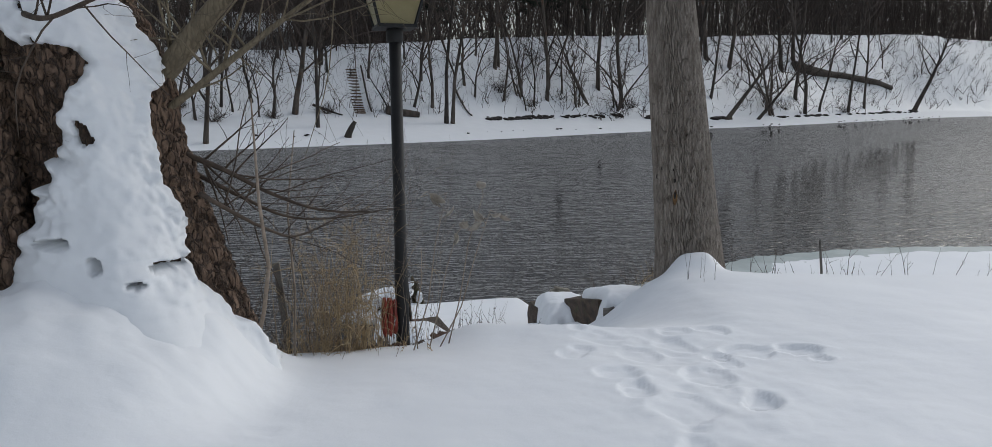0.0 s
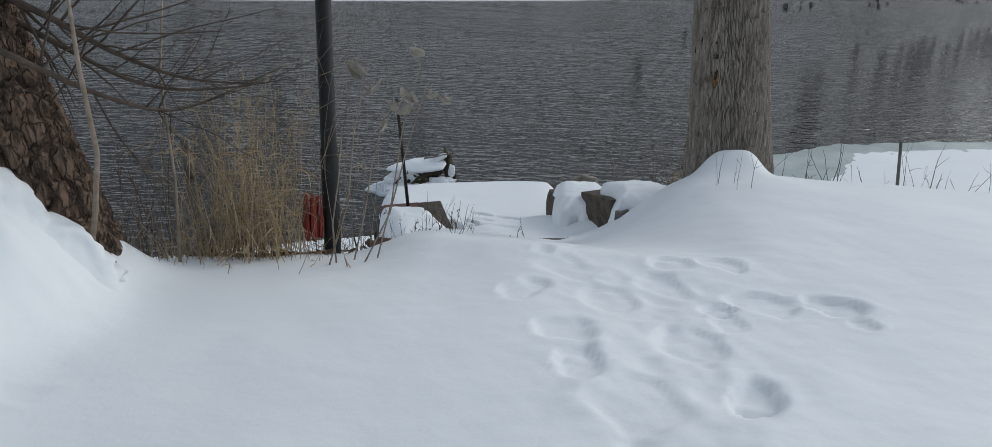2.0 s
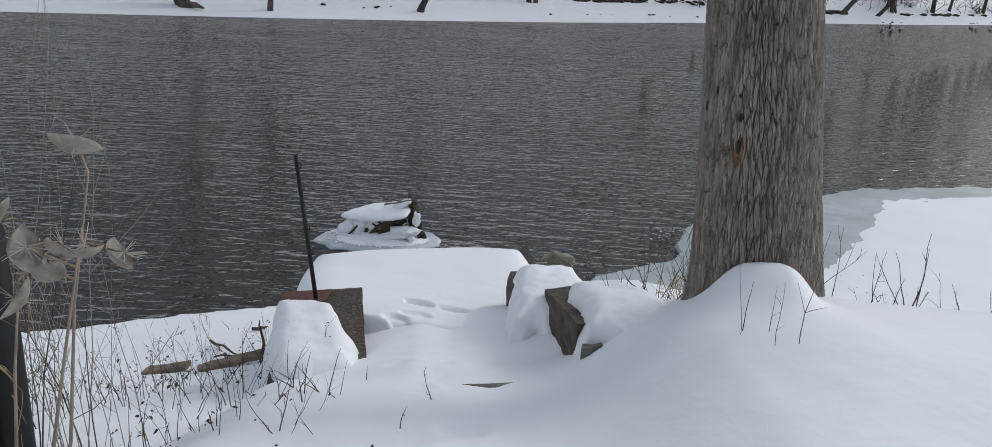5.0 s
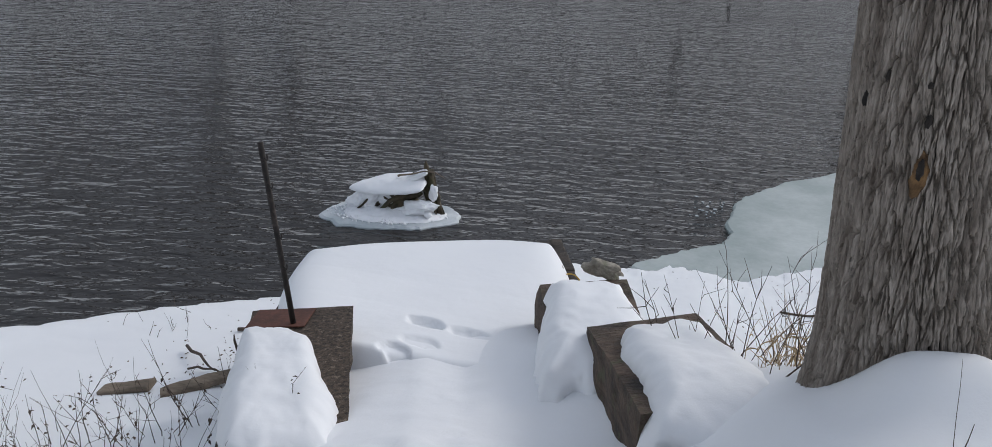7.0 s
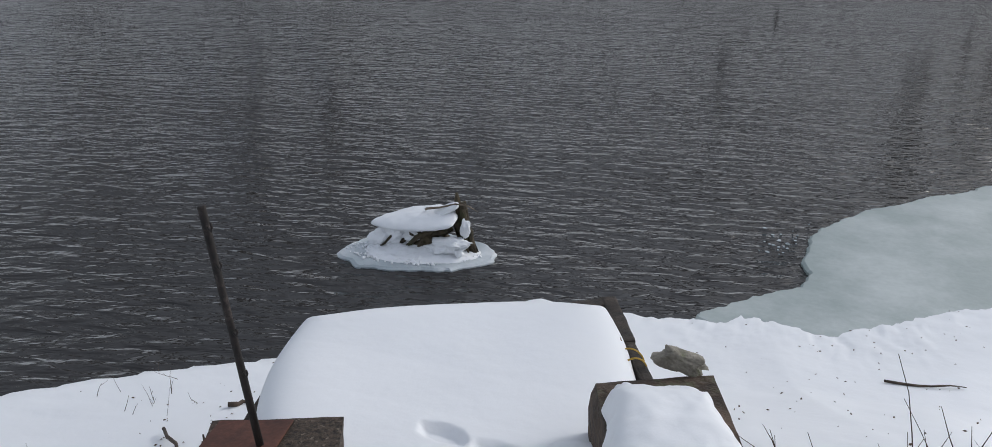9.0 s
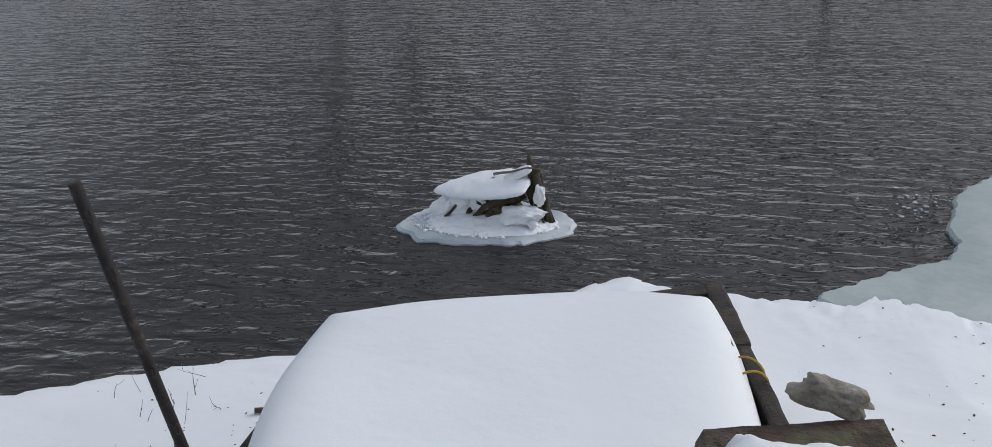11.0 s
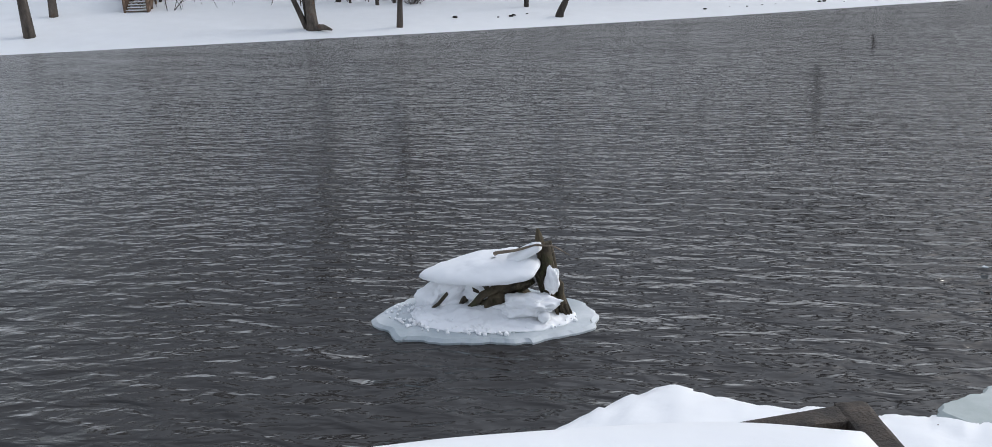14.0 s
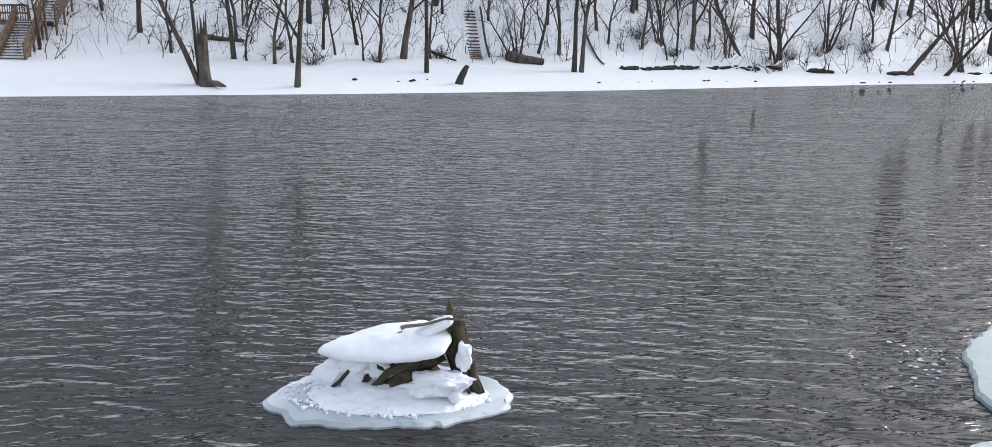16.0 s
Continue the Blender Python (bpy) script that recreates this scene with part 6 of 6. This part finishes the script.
def undercut(seed, run0, run1, d, size, count):
    """Dark lumps for eroded earth, roots and the painted shade of hollows under the snow's lip at the foot of the
    slope.
    """
    rng = random.Random(seed)
    pieces = []
    for _ in range(count):
        run, dd = rng.uniform(run0, run1), d + rng.gauss(0, 0.25)
        x, y = far_xy(run, dd)
        z = bank_z(x, y)
        bm = bmesh.new()
        bmesh.ops.create_icosphere(bm, subdivisions=2, radius=1)
        w = size * rng.uniform(0.25, 1.1)
        for v in bm.verts:
            k = 1 + 0.4 * noise.noise(v.co * 1.5 + Vector((rng.random(), seed, 0)))
            v.co = Vector((v.co.x * w * 1.2 * k + x, v.co.y * w * k + y, v.co.z * w * 0.5 * k + z + 0.06))
        pieces.append(([tuple(v.co) for v in bm.verts], [tuple(v.index for v in f.verts) for f in bm.faces]))
        bm.free()
    return tagged(part("earth_and_shade_edge", joined(pieces), EARTH_AND_HOLE_SHADE, None, "dark lumps for eroded earth and shaded hollows under the lip of the snow", True), "", "earth", "", "stuff")


def run_of(x, y):
    return float(polyline(FAR_SHORE, np.array([[x, y]], float))[2][0]), float(polyline(FAR_SHORE, np.array([[x, y]], float))[0][0])


for seed, (p, q, size, count) in enumerate([((-10.7, 80.9), (-5.2, 88.0), 0.30, 34), ((-5.0, 88.2), (1.2, 95.5), 0.24, 20), ((2.2, 96.8), (3.2, 97.6), 0.30, 8), ((6.0, 99.3), (8.2, 101.6), 0.55, 9), ((15.2, 107.4), (17.8, 109.6), 0.5, 9), ((24.0, 119.0), (60.0, 158.0), 0.45, 26)]):
    (ra, da), (rb, db) = run_of(*p), run_of(*q)
    undercut(seed + 21, ra, rb, (da + db) / 2, size, count * 2)
undercut(4, 470, 500, 0.4, 0.16, 10)
undercut(5, 515, 560, 0.5, 0.13, 40)
undercut(6, 425, 432, 3.0, 0.15, 6)
undercut(7, 445, 470, 2.2, 0.14, 9)

# ---- conifers and houses behind the crest ----
def conifer(seed, height):
    rng = random.Random(seed)
    ob = thing("conifer", "tall dark pine among the bare trees", "tree", "conifers")
    part("trunk", tube([(0, 0, -0.4), (0, 0, height * 0.5), (0, 0, height)], [0.28, 0.18, 0.03], 7), FAR_BARK, ob, "", True)
    limbs, needles = [], []
    z = height * 0.22
    while z < height * 0.98:
        f = (height - z) / height
        for _ in range(rng.randint(3, 5)):
            a, l2 = rng.random() * 6.28, (1.0 + 4.2 * f) * rng.uniform(0.55, 1.1)
            w = Vector((math.cos(a), math.sin(a), rng.uniform(-0.25, 0.25)))
            b = Vector((0, 0, z + rng.uniform(-0.3, 0.3)))
            limbs.append(tube([b, b + w * l2 * 0.6, b + w * l2], [0.05, 0.03, 0.01], 3, False))
            for k in range(9):
                c = b + w * l2 * rng.uniform(0.3, 1.05) + Vector((rng.gauss(0, 0.22), rng.gauss(0, 0.22), rng.gauss(0, 0.14)))
                for _ in range(5):
                    v = Vector((rng.gauss(0, 1), rng.gauss(0, 1), rng.gauss(0, 0.7))).normalized()
                    needles.append(tube([c, c + v * 0.62], [0.10, 0.02], 3, False))
        z += height * 0.045
    part("branches", joined(limbs), FAR_BARK, ob, "", True)
    part("needles", joined(needles), NEEDLES, ob, "dark green needles", True)
    return ob


pines = [conifer(1, 17), conifer(2, 20)]
spots = [(-9.0, 108, 0), (-4.0, 112, 1), (-20.0, 98, 0)]
for k, (x, y, v) in enumerate(spots):
    m = Matrix.Translation((x, y, bank_z(x, y))) @ Matrix.Rotation(k * 1.9, 4, "Z")
    if k == 0 or (v == 1 and k == 1):
        pines[v].matrix_basis = m
    else:
        copy_thing(pines[v], m)


def house(x, y, turn, size, wall, label):
    w, d, h = size
    z = bank_z(x, y) - 0.2
    ob = thing("house", label, "house", "houses behind the far woods", at=(x, y, z))
    ob.rotation_euler = (0, 0, turn)
    part("wall", block((w, d, h), 0.02), wall, ob).location = (0, 0, h / 2)
    bm = bmesh.new()
    e, r = 0.4, d * 0.28
    pts = [(-w / 2 - e, -d / 2 - e, h), (w / 2 + e, -d / 2 - e, h), (w / 2 + e, 0, h + r), (-w / 2 - e, 0, h + r), (-w / 2 - e, d / 2 + e, h), (w / 2 + e, d / 2 + e, h)]
    v = [bm.verts.new(p) for p in pts] + [bm.verts.new((p[0], p[1], p[2] + 0.35)) for p in pts]
    for q in ((0, 3, 2, 1), (3, 4, 5, 2), (6, 7, 8, 9), (9, 8, 11, 10), (0, 1, 7, 6), (4, 10, 11, 5), (0, 6, 9, 3), (3, 9, 10, 4), (1, 2, 8, 7), (2, 5, 11, 8)):
        bm.faces.new([v[i] for i in q])
    part("roof", bm, SNOW_FAR, ob, "snow-covered roof")
    for k in range(max(2, int(w / 3))):
        wx0 = -w / 2 + (k + 0.5) * w / max(2, int(w / 3))
        win = part("window", block((1.1, 0.08, 1.3), 0.01), SIDING, ob)
        win.location = (wx0, -d / 2 - 0.02, h * 0.55)
        pane = part("pane", block((0.9, 0.05, 1.1), 0.01), PANE, win, "dark glass")
        pane.location = (0, -0.035, 0)
    return ob


house(-45.0, 98.0, 0.45, (12.7, 8, 2.6), SIDING, "pale low house with a snowy roof behind the woods")
house(-58.0, 86.0, 0.5, (12, 8, 4.2), SIDING, "pale house with a snowy roof behind the woods")
house(-41.0, 113.0, 0.38, (27, 9, 8.0), DARK_WALL, "long brown house with a snowy roof behind the woods")

# ---- near bank: weeds with pods, post, driftwood ----
def podded_stalk(base, tip, pods, seed):
    rng = random.Random(seed)
    ob = thing("milkweed", "dry milkweed stalk with open pale pods", "weed", "milkweed stalks by the lamp post")
    a, b = Vector(base), Vector(tip)
    m1 = a.lerp(b, 0.35) + Vector((rng.gauss(0, 0.02), rng.gauss(0, 0.02), 0))
    m2 = a.lerp(b, 0.7) + Vector((rng.gauss(0, 0.03), rng.gauss(0, 0.03), 0))
    part("stalk", tube([a, m1, m2, b], [0.0048, 0.0042, 0.0034, 0.002], 6), DRY_STEM, ob, "", True)
    for k in range(pods):
        c = b.lerp(m2, 0.5 * k / max(1, pods)) + Vector((rng.gauss(0, 0.05), rng.gauss(0, 0.03), rng.gauss(0, 0.035)))
        part("pod_stem", tube([b.lerp(m2, 0.5 * k / max(1, pods)), c], [0.003, 0.002], 4), DRY_STEM, ob)
        bm = bmesh.new()
        nu, nv = 10, 6
        rows = []
        for i in range(nu + 1):
            t = i / nu
            w = 0.024 * math.sin(math.pi * min(1, t * 1.05)) ** 0.8 + 0.001
            rows.append([bm.verts.new((w * math.cos(math.pi * (0.1 + 0.8 * j / nv)) * 1.3, (t - 0.5) * 0.125, -w * math.sin(math.pi * (0.1 + 0.8 * j / nv)))) for j in range(nv + 1)])
        for i in range(nu):
            for j in range(nv):
                bm.faces.new((rows[i][j], rows[i + 1][j], rows[i + 1][j + 1], rows[i][j + 1]))
        bmesh.ops.solidify(bm, geom=bm.faces[:], thickness=0.0025)
        bm.transform(Matrix.Translation(c) @ Euler((rng.uniform(-1, 1), rng.uniform(-1, 1), rng.uniform(0, 6.28))).to_matrix().to_4x4())
        part("pod", bm, POD, ob, "split silvery pod", True)
        fl = []
        for _ in range(22):
            v = Vector((rng.gauss(0, 1), rng.gauss(0, 1), rng.gauss(-0.4, 1))).normalized()
            fl.append(tube([c, c + v * rng.uniform(0.02, 0.05)], [0.0012, 0.0006], 3, False))
        part("floss", joined(fl), POD, ob, "white seed floss")


podded_stalk((0.12, 5.36, 2.55), (0.34, 5.42, 3.62), 3, 1)
podded_stalk((0.26, 5.46, 2.55), (0.62, 5.40, 3.52), 5, 2)
podded_stalk((0.32, 5.50, 2.55), (0.56, 5.5, 3.60), 1, 3)
podded_stalk((0.20, 5.50, 2.55), (0.40, 5.45, 3.36), 2, 4)
podded_stalk((0.15, 5.42, 2.55), (0.16, 5.50, 3.25), 0, 5)

old_post = thing("wooden_post", "leaning grey wooden post standing in the brush", "post")
part("post", between((-0.83, 5.76, 2.15), (-1.00, 5.90, 3.02), 0.052, 0.026, 0.006, 0.004, 3, 6, (0, 1, 0)), GREY_WOOD, old_post)
stake = thing("stake", "short dark stake standing in the snow", "stake")
part("shaft", tube([(3.43, 8.42, 2.1), (3.42, 8.42, 2.5), (3.38, 8.42, 2.86)], [0.014, 0.013, 0.011], 7), GREY_WOOD, stake, "", True)

rotten = thing("rotten_log", "rotten brown log end by the lamp post", "log")
part("wood", lump((0.11, 0.09, 0.085), 41, T3((0.27, 5.84, 2.50)) @ ROLL(radians(20), 4, "Z"), 0.9, 5), DEAD_WOOD, rotten, "", True)
part("wood", lump((0.08, 0.06, 0.06), 43, T3((0.40, 5.96, 2.42)), 0.9), DEAD_WOOD, rotten, "", True)


def near_stick(a, b, r, label, name="driftwood", flat=False, material=DRIFT, seed=0):
    a, b = Vector(a), Vector(b)
    rng = random.Random(seed)
    pts = [a.lerp(b, k / 5) + Vector((rng.gauss(0, 0.012), rng.gauss(0, 0.012), rng.gauss(0, 0.006))) for k in range(6)]
    if flat:
        bm = between(a, b, r * 2.4, r, r * 0.3, r * 0.35, seed, 8)
        ob = part(name, bm, material, None, label)
    else:
        ob = part(name, tube(pts, [r, r, r * 0.9, r * 0.8, r * 0.6, r * 0.3], 6), material, None, label, True)
    return tagged(ob, "", "driftwood")


def lay(x, y, up=0.02):
    return (x, y, ground_z(x, y) + up)


near_stick(lay(-2.75, 9.62), lay(-2.36, 9.72, 0.05), 0.05, "weathered plank piece lying in snow", flat=True, seed=3)
near_stick(lay(-2.10, 9.50), lay(-1.66, 9.92, 0.08), 0.05, "weathered plank leaning on the snow", flat=True, seed=4)
near_stick(lay(-2.72, 10.62, 0.04), lay(-2.05, 10.05, 0.05), 0.014, "dark branch lying in snow", "branch", False, TWIG, 5)
near_stick(lay(-2.45, 10.25, 0.03), lay(-1.95, 10.10, 0.03), 0.010, "dark branch lying in snow", "branch", False, TWIG, 6)
near_stick(lay(-1.68, 9.85, 0.0), (-1.70, 9.85, ground_z(-1.7, 9.85) + 0.42), 0.014, "dark upright twig in the snow", "branch", False, TWIG, 7)
near_stick(lay(2.3, 13.3, 0.01), lay(2.95, 13.5, 0.02), 0.012, "thin stick on the snowy shore", "branch", False, TWIG, 8)
near_stick(lay(-2.55, 11.1, 0.02), lay(-2.45, 11.25, 0.02), 0.02, "dark bit of driftwood on the snow", "branch", False, TWIG, 9)

# dead leaves and litter where the snow thins under the brush
rng = random.Random(55)
leaves = []
for k in range(260):
    x, y = rng.gauss(-0.6, 0.26), rng.gauss(5.70, 0.10)
    z = ground_z(x, y) + 0.012
    s, a = rng.uniform(0.02, 0.045), rng.random() * 6.28
    t1, t2 = rng.uniform(-0.3, 0.9), rng.uniform(-0.3, 0.5)
    u, w = Vector((math.cos(a), math.sin(a), t2 * 0.6)) * s, Vector((-math.sin(a), math.cos(a), t1 * 0.6)) * s * 0.55
    c = Vector((x, y, z))
    leaves.append(([tuple(c - u), tuple(c - w * 0.9 + Vector((0, 0, 0.006))), tuple(c + u), tuple(c + w)], [(0, 1, 2), (0, 2, 3)]))
tagged(part("leaf_litter", joined(leaves), DEAD_LEAF, None, "brown dead leaves on thin snow under the brush"), "", "leaves", "", "stuff")

shoot = thing("young_shoot", "pale smooth shoot growing beside the old trunk", "sapling")
part("stem", tube([(-0.56, 4.55, 2.8), (-0.50, 4.56, 3.05), (-0.47, 4.58, 3.3), (-0.52, 4.6, 3.65), (-0.55, 4.62, 4.2)], [0.013, 0.012, 0.011, 0.009, 0.004], 7), DRY_STEM, shoot, "", True)
shoot2 = thing("young_shoot", "thin pale shoot growing on the bank", "sapling")
part("stem", tube([(-0.60, 5.2, 2.5), (-0.58, 5.2, 3.0), (-0.62, 5.22, 3.5), (-0.57, 5.25, 4.0)], [0.009, 0.008, 0.006, 0.003], 6), DRY_STEM, shoot2, "", True)

# dark flakes on the snow by the water: blown bark, leaves and grit, and the painted shade of small dents
rng = random.Random(66)
specks = []
for cx, cy, wx0, wy0, count in ((-2.3, 10.2, 0.6, 0.7, 150), (3.2, 14.3, 1.3, 0.9, 150), (1.5, 12.2, 0.6, 0.9, 50), (4.5, 9.6, 1.2, 0.4, 30), (-0.2, 6.3, 0.5, 0.3, 50)):
    for k in range(count):
        x, y = rng.gauss(cx, wx0), rng.gauss(cy, wy0)
        s, a = rng.uniform(0.004, 0.016), rng.random() * 6.28
        p = Vector((x, y, ground_z(x, y) + 0.006))
        if p.z < 0.05:
            continue
        u, w = Vector((math.cos(a), math.sin(a), 0.2)) * s, Vector((-math.sin(a), math.cos(a), 0.3)) * s * 0.5
        specks.append(([tuple(p - u), tuple(p - w), tuple(p + u), tuple(p + w), tuple(p + Vector((0, 0, s * 0.6)))], [(0, 1, 4), (1, 2, 4), (2, 3, 4), (3, 0, 4)]))
tagged(part("debris", joined(specks), DEAD_LEAF, None, "dark specks for bark, leaf and shaded dents on the snow"), "", "debris", "", "stuff")

# chips of drifting ice by the shelf's edge
rng = random.Random(88)
chips = []
for k in range(70):
    x, y = rng.gauss(1.55, 0.14), rng.gauss(16.2, 0.7)
    if x > 1.7 + 0.45 * (y - 17.0):
        continue
    s, a = rng.uniform(0.008, 0.03), rng.random() * 6.28
    ring = [Vector((x + s * math.cos(a + q) * rng.uniform(0.6, 1.2), y + s * math.sin(a + q) * rng.uniform(0.6, 1.2), 0.008)) for q in (0, 1.1, 2.2, 3.4, 4.5, 5.4)]
    chips.append(([tuple(p) for p in ring] + [tuple(p - Vector((0, 0, 0.02))) for p in ring], [(0, 1, 2, 3, 4, 5)] + [(i, (i + 1) % 6, (i + 1) % 6 + 6, i + 6)[::-1] for i in range(6)]))
tagged(part("ice_chips", joined(chips), ROCK_ICE, None, "small chips of drifting ice"), "", "ice", "", "stuff")
